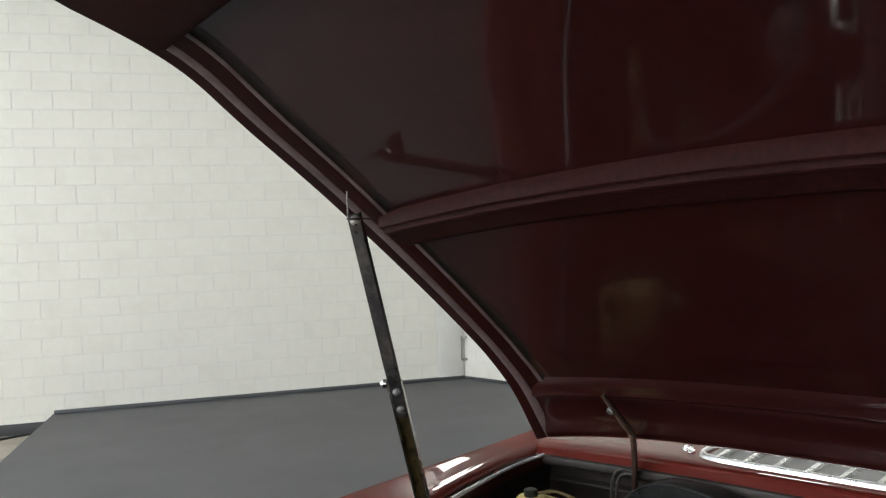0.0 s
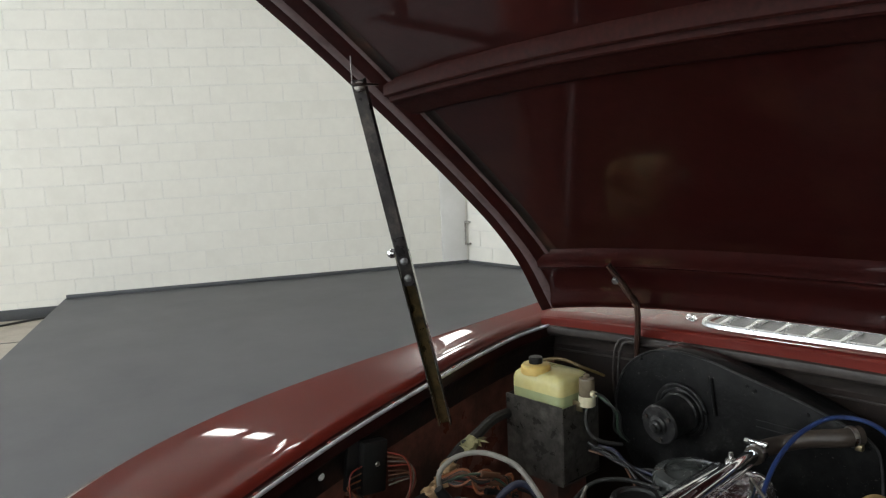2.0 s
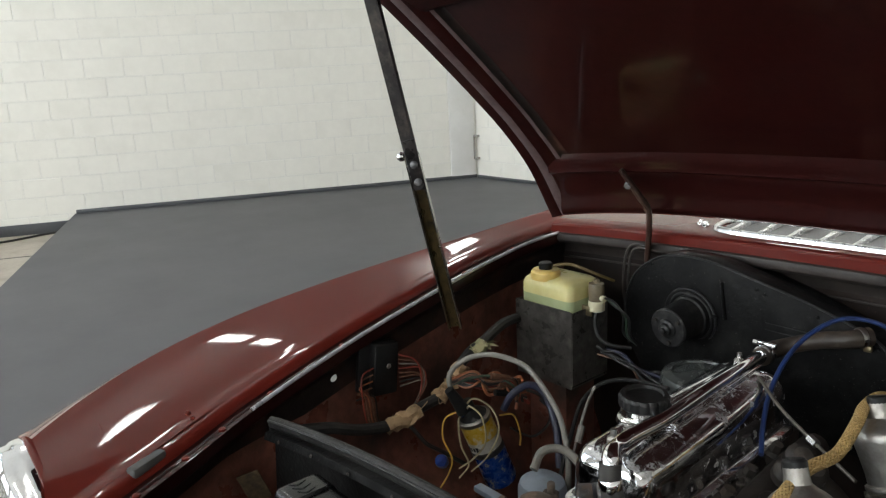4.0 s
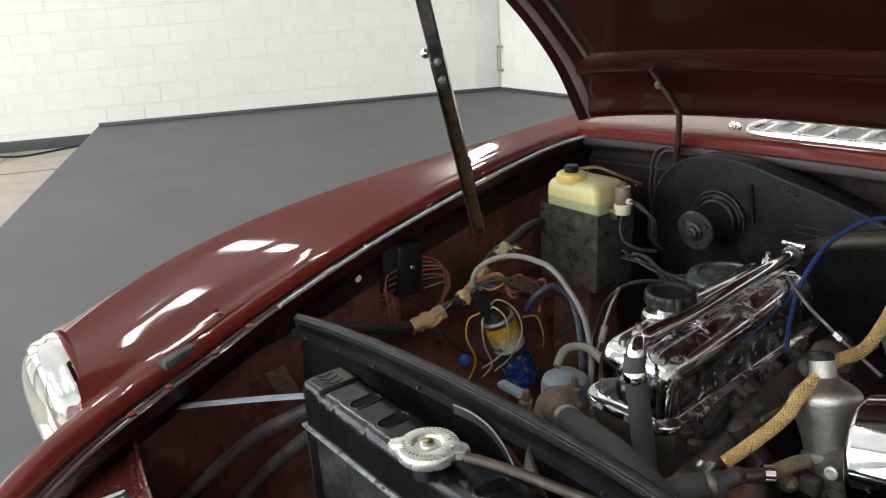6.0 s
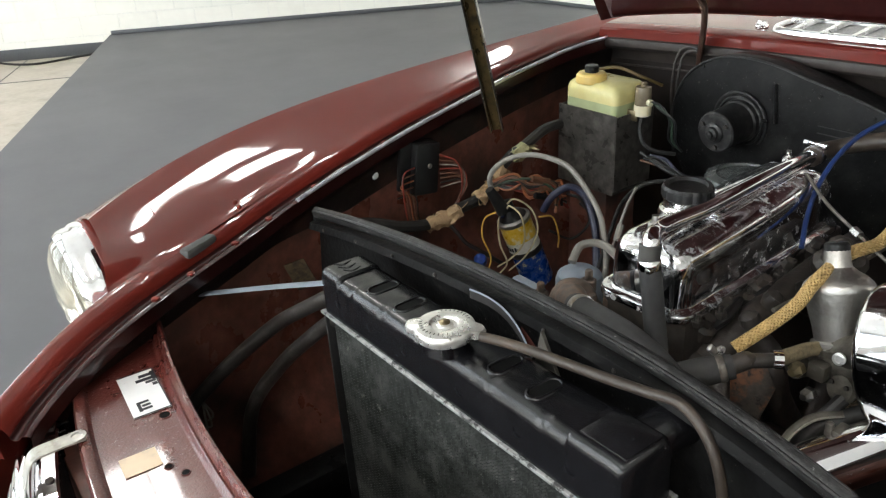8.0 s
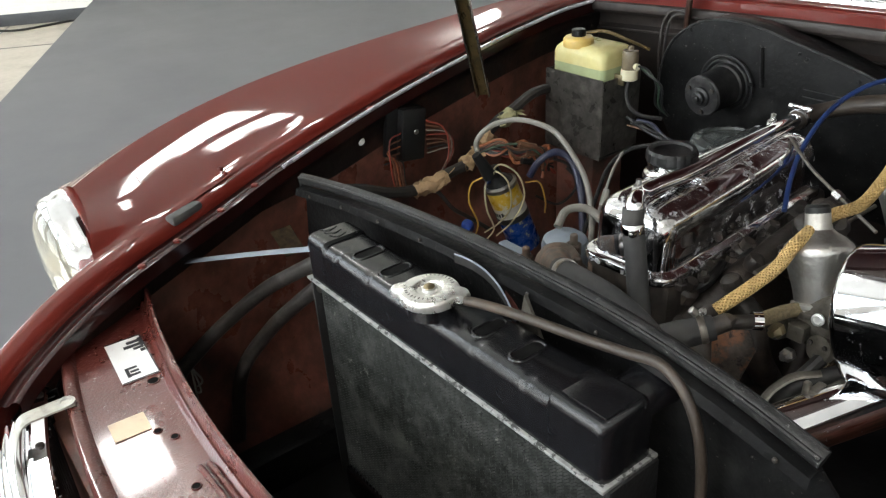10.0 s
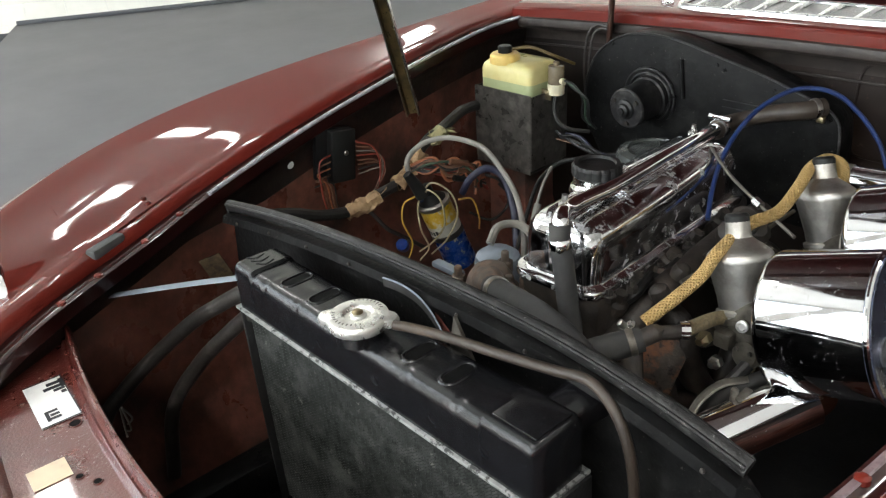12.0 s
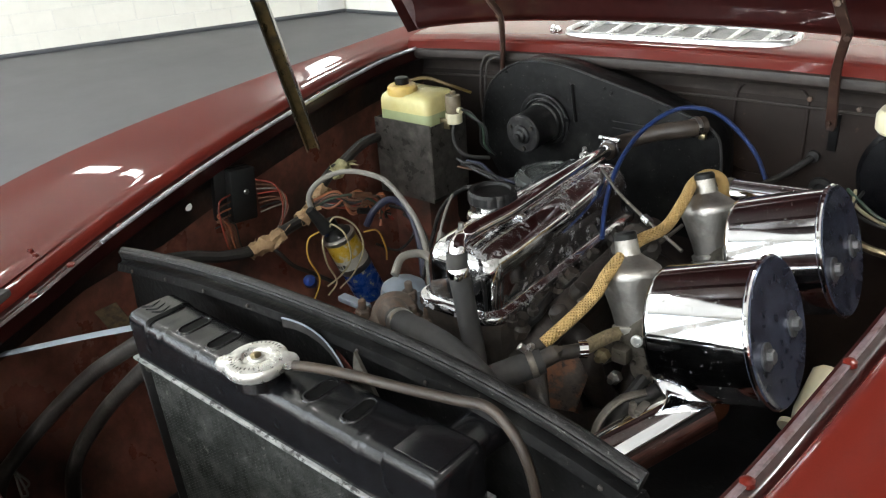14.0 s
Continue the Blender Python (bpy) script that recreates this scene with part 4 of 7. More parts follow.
bracket = part("top_bracket", prism([(-0.0115, 0.047), (-0.0115, 0.004), (-0.006, -0.006), (0.005, -0.006), (0.011, 0.006), (0.030, 0.014), (0.018, 0.034), (0.003, 0.049)], 0.0025, 0.0006, BRACKET @ Matrix.Translation((0, 0, 0.003))), HINGE_PAINT, stay, "brown-grey bent steel bracket")
part("turned_edge", block(0.0016, 0.044, 0.010, (-0.0122, 0.026, 0.001), 0.0005, m=BRACKET), STEEL, bracket, "bright worn edge")

# hinges: a swan-neck arm and a flat strap
hinge = part("hinge", tube([(-0.360, 1.112, 1.054), (-0.347, 1.122, 1.031), (-0.331, 1.135, 1.000), (-0.322, 1.148, 0.975), (-0.335, 1.170, 0.926), (-0.356, 1.195, 0.871), (-0.369, 1.212, 0.830)], [0.012, 0.0135, 0.0150, 0.0135, 0.0122, 0.0120, 0.0115], 6, 12, flat=0.45), HINGE_PAINT, bonnet, "maroon swan-neck steel hinge arm")
part("bolt", hexbolt((-0.344, 1.116, 1.027), (-0.338, 1.05, 0.99), 0.0075, 0.008, False), BOLT_GREY, hinge)
part("bolt", hexbolt((-0.320, 1.142, 0.978), (-0.285, 1.05, 0.96), 0.0060, 0.006, False), RUST, hinge)
line = spline([(0.270, 1.112, 1.062), (0.278, 1.122, 1.037), (0.284, 1.130, 1.015), (0.291, 1.142, 0.991), (0.285, 1.155, 0.969), (0.276, 1.175, 0.935), (0.271, 1.195, 0.900), (0.270, 1.212, 0.842), (0.270, 1.214, 0.826)], 5)
rows = []
for k, p in enumerate(line):
    w = float(np.interp(k / (len(line) - 1), (0, 0.35, 0.6, 0.9, 1), (0.0085, 0.0075, 0.0068, 0.0085, 0.006)))
    rows.append([(p[0] + a * w, p[1] + b * 0.0028, p[2] + b * 0.0012) for a, b in ((-1, -0.6), (-0.85, -1), (0.85, -1), (1, -0.6), (1, 0.6), (0.85, 1), (-0.85, 1), (-1, 0.6))])
strap = part("hinge", grid(rows, True, True), HINGE_PAINT, bonnet, "worn brown flat steel hinge strap")
part("bolt", hexbolt((0.280, 1.118, 1.036), (0.286, 1.05, 1.02), 0.0055, 0.008, False), RUST, strap)
part("bolt", hexbolt((0.293, 1.138, 0.986), (0.31, 1.05, 0.97), 0.0050, 0.008, False), HINGE_PAINT, strap)
part("bolt", hexbolt((0.268, 1.208, 0.838), (0.262, 1.12, 0.83), 0.0042, 0.004, False), HINGE_PAINT, strap)

# chrome air intake on the scuttle
vent = thing("scuttle_vent", "chromed ladder-shaped air intake grille on the scuttle", "air vent", at=(-0.02, 1.265, 0.945))
VX0, VX1, VY0, VY1 = -0.250, 0.186, 1.228, 1.335


def vent_ring(k):
    pts = []
    xm, ym, hx, hy = (VX0 + VX1) / 2, (VY0 + VY1) / 2, (VX1 - VX0) / 2 - k, (VY1 - VY0) / 2 - k
    for a in np.linspace(0, 2 * math.pi, 64, endpoint=False):
        c, s_ = math.cos(a), math.sin(a)
        x = xm + hx * math.copysign(abs(c) ** 0.42, c)
        y = ym + hy * math.copysign(abs(s_) ** 0.55, s_)
        pts.append((x, y))
    return pts


rows = []
for k, h in ((0.0, 0.000), (0.001, 0.006), (0.003, 0.0085), (0.007, 0.0085), (0.009, 0.006), (0.0095, 0.001)):
    rows.append([(x, y, scuttle_top(x, y) + h) for x, y in vent_ring(k)])
part("surround", grid(rows, True), VENT_METAL, vent)
for x in np.linspace(VX0 + 0.050, VX1 - 0.045, 7):
    rows = []
    for y, h, w, dx in ((VY0 + 0.009, 0.006, 0.0042, -0.004), (VY0 + 0.03, 0.006, 0.0048, -0.003), (VY1 - 0.045, 0.011, 0.006, 0.002), (VY1 - 0.010, 0.014, 0.0075, 0.005)):
        z = scuttle_top(x, y) + h
        rows.append([(x + dx - w, y, z - 0.007), (x + dx - w * 0.8, y, z), (x + dx + w * 0.8, y, z), (x + dx + w, y, z - 0.007)])
    part("bar", grid(rows, True, True), VENT_METAL, vent)
part("mesh_floor", grid([[(x, y, scuttle_top(x, y) + 0.0015) for y in np.linspace(VY0 + 0.011, VY1 - 0.011, 5)] for x in np.linspace(VX0 + 0.02, VX1 - 0.02, 16)]), MESH_GREY, vent, "fine grey insect mesh")
for x in (-0.268, -0.285):
    washer = part("washer_jet", lathe([(0.008, 0), (0.008, 0.004), (0.005, 0.006), (0.0045, 0.009), (0.002, 0.010)], 14, Matrix.Translation((x, 1.262 - (x + 0.268) * 0.6, scuttle_top(x, 1.265) + 0.001))), CHROME)
    tagged(washer, "small chromed screenwash jet on the scuttle", "washer jet", "washer jets")

# headlamps
for sgn in (-1, 1):
    f = mirror if sgn > 0 else (lambda b: b)
    lamp = thing("headlamp", "round glass headlamp in a chromed rim", "headlamp", "pair of headlamps", at=(XC + sgn * 0.572, 0.05, 0.58))
    m = Matrix.Translation((-0.598, 0.090, 0.682)) @ pose(0, 0, 0, 90 + 4)
    part("rim", f(lathe([(0.098, -0.03), (0.1015, -0.002), (0.1025, 0.008), (0.1015, 0.016), (0.0985, 0.021), (0.0985, 0.027), (0.096, 0.036), (0.090, 0.043), (0.085, 0.041)], 48, m)), CHROME, lamp)
    part("lamp_shell", f(lathe([(0.100, 0.004), (0.1045, 0.002), (0.1065, -0.012), (0.112, -0.05), (0.12, -0.09)], 48, m)), MAROON, lamp, "maroon painted lamp surround")
    part("lens", f(lathe([(0.0885, 0.038), (0.080, 0.050), (0.060, 0.060), (0.035, 0.066), (0.0, 0.068)], 40, m)), LENS, lamp, "domed clear headlamp glass")
    part("reflector", f(lathe([(0.088, 0.036), (0.075, 0.014), (0.05, 0.000), (0.0, -0.01)], 32, m)), REFLECTOR, lamp)


# ---- engine bay: front ----
def arch(x):
    """Height of the baffle's top seal."""
    return 0.817 - (0.53 if x > 0.15 else 0.165) * (x - 0.15) ** 2


baffle = thing("radiator_baffle", "black pressed steel baffle panel with rubber top seal", "baffle panel", at=(XC, 0.395, 0.30))
outl = [(x, arch(x) - 0.018) for x in np.linspace(-0.452, 0.388, 25)] + [(0.405, 0.752), (0.47, 0.715), (0.50, 0.60), (0.50, 0.30), (-0.47, 0.30), (-0.47, 0.62)]
part("panel", prism(outl, 0.004, m=Matrix.Translation((0, 0.393, 0))), HEATER_BLACK, baffle, smooth=False)
part("top_flange", grid([[(x, 0.397, arch(x) - 0.030), (x, 0.396, arch(x) - 0.016), (x, 0.386, arch(x) - 0.012), (x, 0.376, arch(x) - 0.014), (x, 0.373, arch(x) - 0.024)] for x in np.linspace(-0.45, 0.388, 30)]), HEATER_BLACK, baffle)
seal = part("seal", tube([(x, 0.388, arch(x)) for x in np.linspace(-0.447, 0.390, 16)], 0.0072, 3, 12, flat=1.25), RUBBER_DUSTY, baffle, "grey worn rubber sealing strip")
for dy in (-0.0065, 0.0, 0.0065):
    part("rib", tube([(x, 0.388 + dy, arch(x) + (0.0066 if dy == 0 else 0.0040)) for x in np.linspace(-0.446, 0.389, 16)], 0.0022, 3, 6), RUBBER_DUSTY, seal)
rnd = random.Random(4)
for x in np.linspace(-0.40, 0.36, 9):
    part("clip", lathe([(0.0026, 0), (0.0022, 0.0015), (0.001, 0.002)], 10, along((x, 0.373, arch(x) - 0.019), (x, 0.30, arch(x) - 0.010))), IRON, baffle)
part("end_tab", block(0.008, 0.02, 0.03, (-0.455, 0.396, 0.738), 0.003), BLACK_SATIN, baffle)

# radiator
rad = thing("radiator", "black enamelled car radiator with top tank", "radiator", at=(0.013, 0.32, 0.36))
RX0, RX1, RY0, RY1, RT, RB = -0.244, 0.271, 0.287, 0.354, 0.780, 0.717
NOTCH = (-0.168, -0.098, 0.098, 0.172)


def tank_mesh():
    rows = []
    xs_ = np.linspace(RX0, RX1, 260)
    for x in xs_:
        end = min((x - RX0), (RX1 - x))
        shrink = 0.010 * (1 - math.sqrt(max(0.0, 1 - (1 - min(end, 0.010) / 0.010) ** 2)))
        n = max(math.exp(-((x - q) / 0.0055) ** 4) for q in NOTCH)
        pad = 1.0 if (x < -0.198 or x > 0.205) else 0.0
        top = RT - shrink - (0.0 if pad else 0.004)
        ch = 0.008 + 0.0014 * n + (0.0 if pad else 0.003)
        y0, y1 = RY0 + shrink, RY1 - shrink
        ring = [(y0, RB), (y0, top - ch * 1.6), (y0 + ch * 0.25, top - ch * 0.6), (y0 + ch * 0.75, top - ch * 0.12), (y0 + ch * 1.3, top), (y1 - 0.012, top), (y1 - 0.004, top - 0.003), (y1, top - 0.011), (y1, RB)]
        rows.append([(x, a, b) for a, b in ring])
    return grid(rows, True, True)


tank = part("top_tank", tank_mesh(), BLACK_GLOSS, rad, "glossy black pressed tank", angle=60)
part("flange", block(0.522, 0.073, 0.0045, (0.0135, 0.320, 0.714), 0.0012), SEAM, rad, "worn silver tank seam")
for x in (-0.142, -0.083, 0.086, 0.142):
    def slot_ring(k, h):
        return [(x + (0.0072 + k) * math.cos(a), 0.322 + (0.0072 + k) * math.sin(a) + math.copysign(0.011, math.sin(a)) * (abs(math.sin(a)) > 0.01), RT - 0.004 + h) for a in np.linspace(0.001, 2 * math.pi + 0.001, 28, endpoint=False)]
    part("swage", grid([slot_ring(k, h) for k, h in ((0.005, -0.0006), (0.0035, 0.0012), (0.0015, 0.0016), (0.0, 0.0006), (-0.001, -0.001))], True), BLACK_GLOSS, tank)
    part("slot", grid([slot_ring(0.0006, 0.0004), [(x, 0.323, RT - 0.0037)] * 28], True), SLOT_BLACK, tank)
for x in (-0.20, -0.125, -0.05, 0.05, 0.14, 0.21):
    part("dimple", lathe([(0.0085, -0.0004), (0.0065, 0.0005), (0.004, 0.0010), (0.0, 0.0012)], 18, along((x, RY0 + 0.0005, 0.742), (x, RY0 - 0.1, 0.742))), BLACK_GLOSS, tank)
part("embossing", join(*[tube([(x0, 0.306 + 0.003 * rnd.random(), RT + 0.0006), (x0 + 0.010, 0.315, RT + 0.0008), (x0 + 0.006, 0.329, RT + 0.0002)], 0.0005, 4, 6) for x0 in (-0.236, -0.224, -0.212)]), BLACK_GLOSS, tank)
part("end_pad", block(0.052, 0.048, 0.003, (0.238, 0.3205, RT + 0.0005), 0.0014, 2), BLACK_GLOSS, tank)
core = part("core", block(0.496, 0.050, 0.33, (0.0135, 0.321, 0.551), 0.002), CORE, rad, "dark grey finned core, bent in places")
tube_mesh = None
for x in np.linspace(RX0 + 0.010, RX1 - 0.010, 56):
    if tube_mesh is None:
        one = part("water_tube", block(0.0016, 0.004, 0.328, (0, 0, 0), 0), TUBE_GREY, core, smooth=False)
        tube_mesh = one.data
    else:
        one = new("water_tube", tube_mesh)
        one.parent = core
    one.location = (x, 0.2975, 0.548)
fins = bmesh.new()
rows = []
zs = np.arange(0.392, 0.714, 0.0028)
fins = grid([[(x, 0.2966 + 0.0002 * math.sin(x * 31 + z * 17), z) for x in np.linspace(RX0 + 0.008, RX1 - 0.008, 30)] for i, z in enumerate(zs)])
tagged(part("fin", fins, CORE, core, smooth=False), kind="stuff")
# short upright louvres, staggered column by column
louvres = bmesh.new()
columns = [x + dx for x in np.linspace(RX0 + 0.010, RX1 - 0.010, 56) for dx in (0.0014, 0.0036, 0.0058)]
for i, x in enumerate(columns):
    for z in np.arange(0.393 + (0.0022 if i % 2 else 0.0), 0.708, 0.0044):
        if rnd.random() < 0.03:
            continue
        d, up = 0.0004 * rnd.random(), 0.0004 * rnd.random()
        louvres.faces.new([louvres.verts.new(p) for p in ((x, 0.2945 - d, z), (x + 0.0017, 0.2960, z + 0.0003), (x + 0.0017, 0.2960, z + 0.0033 + up), (x, 0.2945 - d, z + 0.0030 + up))])
tagged(part("louvre", louvres, FIN_GREY, core, smooth=False), kind="stuff")
for x in (RX0 - 0.004, RX1 + 0.004):
    part("side_bracket", block(0.005, 0.066, 0.35, (x, 0.322, 0.538), 0.002), BLACK_SATIN, rad)
part("bottom_tank", block(0.515, 0.065, 0.06, (0.0135, 0.321, 0.355), 0.012), BLACK_GLOSS, rad)
part("outlet_neck", tube([(0.235, 0.352, 0.752), (0.243, 0.385, 0.760), (0.252, 0.420, 0.762)], 0.022, 4, 18), BLACK_GLOSS, rad)

rad.rotation_euler = (0, -math.atan(LEAN), 0)

# filler cap with two ears
CAP = Vector((0.014, 0.301, 0.784))


def cap_ring(r, ear, z):
    out = []
    for a in np.linspace(0, 2 * math.pi, 72, endpoint=False):
        k = abs(math.cos(a - radians(38)))
        rr = r + ear * max(0.0, (k - 0.955) / 0.045) ** 0.7
        out.append((CAP.x + rr * math.cos(a), CAP.y + rr * math.sin(a), CAP.z + z))
    return out


rows = [cap_ring(0.031, 0, 0.004), cap_ring(0.0325, 0.010, 0.006), cap_ring(0.0332, 0.011, 0.011), cap_ring(0.0322, 0.010, 0.0150), cap_ring(0.0310, 0.004, 0.0165), cap_ring(0.0175, 0, 0.0185), cap_ring(0.0150, 0, 0.0175), cap_ring(0.0135, 0, 0.0150), cap_ring(0.0095, 0, 0.0150), cap_ring(0.0085, 0, 0.0175), cap_ring(0.004, 0, 0.019)]
cap = part("cap", grid(rows, True, True), CAP_ZINC, rad, "bright zinc pressed cap with two ears", angle=40)
part("rivet", lathe([(0.0062, 0.0), (0.0060, 0.003), (0.004, 0.0045), (0.001, 0.005)], 18, Matrix.Translation(CAP + Vector((0, 0, 0.0165)))), BRASS, cap, "brass centre rivet")
marks = []
for a in list(np.linspace(radians(65), radians(150), 9)) + list(np.linspace(radians(225), radians(330), 11)):
    marks.append(block(0.0009, 0.0034, 0.0004, (0, 0, 0), 0, m=Matrix.Translation(CAP + Vector((0.0255 * math.cos(a), 0.0255 * math.sin(a), 0.0190))) @ Matrix.Rotation(a + math.pi / 2 + 0.5 * (rnd.random() - 0.5), 4, "Z")))
tagged(part("stamped_marks", join(*marks), IRON, cap, smooth=False), kind="stuff")
part("neck", lathe([(0.026, -0.012), (0.024, 0.0), (0.030, 0.004)], 30, Matrix.Translation(CAP)), BLACK_GLOSS, cap)

# overflow hose over the tank
hose = part("overflow_hose", tube([(0.040, 0.318, 0.796), (0.060, 0.326, 0.797), (0.098, 0.338, 0.798), (0.160, 0.352, 0.800), (0.212, 0.366, 0.801), (0.246, 0.373, 0.803), (0.275, 0.372, 0.786), (0.294, 0.370, 0.752), (0.304, 0.368, 0.700), (0.308, 0.366, 0.62), (0.310, 0.366, 0.50)], 0.0052, 7, 12), HOSE_BROWN)
tagged(hose, "brown-black rubber overflow hose", "hose")

# folded fan shroud scrap behind the tank
shroud = thing("fan_shroud", "grey folded duct strip with a red inner face", "duct", at=(0.03, 0.372, 0.74))
part("strip", grid([[(-0.030 + 0.10 * k, 0.360 + 0.010 * math.sin(3 * k), 0.806 - 0.040 * k * k + w) for w in (0.0, -0.011)] for k in np.linspace(0.0, 1, 14)]), RUBBER, shroud)
part("strip_edge", tube([(-0.030 + 0.10 * k, 0.360 + 0.010 * math.sin(3 * k), 0.8062 - 0.040 * k * k) for k in np.linspace(0, 1, 8)], 0.0011, 3, 6), STRAP, shroud, "pale worn edge")
part("inner_face", grid([[(-0.012 + 0.085 * k, 0.369 + 0.004 * math.sin(3 * k), 0.797 - 0.028 * k * k + w) for w in (0.0, -0.012)] for k in np.linspace(0.62, 1, 8)]), DULL_RED, shroud, "dull red face")
part("gusset", prism([(0.078, 0.800), (0.110, 0.745), (0.066, 0.745)], 0.004, m=Matrix.Translation((0, 0.366, 0))), ALLOY_DULL, shroud)

# slam panel
slam = thing("slam_panel", "maroon bonnet lock platform with stickers", "lock platform", at=(XC, 0.06, 0.66))


def slam_edge(x):
    k = (x - XC) ** 2
    return -0.055 + 0.33 * k, 0.073 + 0.29 * k


rows = []
for x in np.linspace(-0.42, 0.37, 50):
    y0, y1 = slam_edge(x)
    w = y1 - y0
    ring = [(y0, 0.60), (y0 + 0.001, 0.668), (y0 + 0.004, 0.6735), (y0 + 0.013, 0.6735), (y0 + 0.016, 0.671), (y0 + 0.019, 0.6675), (y0 + w * 0.45, 0.6680), (y1 - 0.019, 0.6680), (y1 - 0.016, 0.669), (y1 - 0.013, 0.675), (y1 - 0.011, 0.6765), (y1 - 0.0085, 0.6755), (y1 - 0.007, 0.679),
            (y1 - 0.006, 0.688), (y1 - 0.004, 0.692), (y1 - 0.001, 0.692), (y1 + 0.001, 0.688), (y1 + 0.002, 0.672), (y1 + 0.003, 0.60)]
    rows.append([(x, a, b) for a, b in ring])
plate = part("pressing", grid(rows), MAROON_GLINT, slam, "maroon pressing, glare specks in the colour", angle=50)
for dy in (0.0, 0.009, 0.018):
    part("rib", tube([(-0.056 + 0.15 * dy, 0.043 + dy, 0.667), (-0.046, 0.0435 + dy, 0.670), (0.02, 0.046 + dy, 0.670), (0.12, 0.052 + dy, 0.670), (0.20, 0.058 + dy, 0.669)], 0.0034, 8, 8, flat=0.9), MAROON_GLINT, slam)
for x, y, r in ((-0.229, 0.056, 0.0078), (-0.138, 0.029, 0.0050), (-0.117, 0.040, 0.0052), (-0.032, 0.030, 0.0054)):
    part("hole_rim", lathe([(r * 1.05, 0.0), (r * 0.95, 0.0012), (r * 0.8, 0.0010), (r * 0.75, -0.003)], 20, Matrix.Translation((x, y, 0.6682))), MAROON_GLINT, slam)
    # flat black disc in place of the opening's shade
    part("hole", lathe([(r * 0.78, 0.0), (r * 0.5, 0.0002), (0, 0.0002)], 18, Matrix.Translation((x, y, 0.6688))), SLOT_BLACK, slam)
sticker = thing("white_sticker", "white information sticker with black marks", "sticker", at=(-0.29, 0.05, 0.674))


def leaf(cx, cy, w, h, turn, z, th=0.0006):
    return block(w, h, th, (0, 0, 0), 0, m=Matrix.Translation((cx, cy, z)) @ Matrix.Rotation(radians(turn), 4, "Z"))


part("sheet", leaf(-0.290, 0.050, 0.096, 0.044, -4, 0.6690), WHITE_PAPER, sticker, smooth=False)
ST = [(-0.325, 0.063, 0.006, 0.016), (-0.316, 0.060, 0.006, 0.022), (-0.308, 0.065, 0.005, 0.013), (-0.320, 0.071, 0.020, 0.004), (-0.300, 0.068, 0.006, 0.006), (-0.262, 0.037, 0.020, 0.004), (-0.270, 0.043, 0.004, 0.014), (-0.262, 0.045, 0.004, 0.010), (-0.255, 0.043, 0.004, 0.014)]
for x, y, w, h in ST:
    part("mark", leaf(x, y, w, h, -4, 0.6697, 0.0005), INK, sticker, smooth=False)
for x, y, w, h in ((-0.290, 0.0715, 0.096, 0.0014), (-0.2425, 0.050, 0.0014, 0.043), (-0.3375, 0.050, 0.0014, 0.043)):
    part("border", leaf(x, y + 0.07 * (-0.290 - x) , w, h, -4, 0.6697), INK, sticker, smooth=False)
sticker2 = part("beige_sticker", leaf(-0.164, 0.007, 0.034, 0.039, -3, 0.6690), BEIGE_PAPER, smooth=False)
tagged(sticker2, "faded beige paper sticker on the lock platform", "sticker")

# grille
grille = thing("front_grille", "chrome-framed radiator grille with dark slats", "grille", at=(XC, -0.10, 0.42))
surround = [(x, -0.118 + 0.05 * ((x - XC) / 0.36) ** 4 + 0.03 * ((x - XC) / 0.36) ** 2, 0.645) for x in np.linspace(-0.385, 0.333, 15)]
part("surround", join(tube(surround, 0.013, 4, 12), tube([(x, y - 0.006, z - 0.02) for x, y, z in surround], 0.016, 4, 12), tube([(x, y, 0.43) for x, y, z in surround], 0.013, 4, 12)), CHROME, grille)
slat = None
for x in np.linspace(-0.36, 0.31, 46):
    y = -0.095 + 0.05 * ((x - XC) / 0.36) ** 4 + 0.03 * ((x - XC) / 0.36) ** 2
    if slat is None:
        slat = part("slat", block(0.003, 0.030, 0.21, (0, 0, 0), 0.001, 1), BLACK_GLOSS, grille)
        one = slat
    else:
        one = slat.copy()
        scene.collection.objects.link(one)
    one.location = (x, y, 0.54)
lever = thing("grille_bracket", "dull aluminium bracket from grille to lock platform", "bracket", at=(-0.23, -0.05, 0.67))
part("arm", grid([[(x0 - 0.011, y, z), (x0 - 0.0105, y, z + 0.002), (x0 + 0.0105, y, z + 0.002), (x0 + 0.011, y, z), (x0, y, z - 0.001)] for x0, y, z in spline([(-0.232, -0.100, 0.655), (-0.234, -0.092, 0.672), (-0.237, -0.082, 0.680), (-0.240, -0.060, 0.679), (-0.2425, -0.043, 0.677), (-0.2435, -0.030, 0.6755)], 5)], True, True), DULL_STRAP, lever, "flat dull zinc strap", angle=50)
part("washer", lathe([(0.010, 0.676), (0.010, 0.6795), (0.006, 0.6800), (0.005, 0.678), (0.0, 0.678)], 22, Matrix.Translation((-0.2425, -0.037, 0.0))), STEEL, lever)
band = [(x, -0.098 + 0.06 * ((x - XC) / 0.36) ** 2, 0.655) for x in np.linspace(-0.36, -0.05, 14)]
trimband = thing("grille_trim", "wide bright chromed grille edge band with rivets", "trim band", at=(-0.24, -0.10, 0.64))
part("band", grid([[(x, y + 0.012, z - 0.006), (x, y + 0.010, z), (x, y - 0.004, z + 0.001), (x, y - 0.012, z - 0.004), (x, y - 0.014, z - 0.04)] for x, y, z in band]), CHROME, trimband)
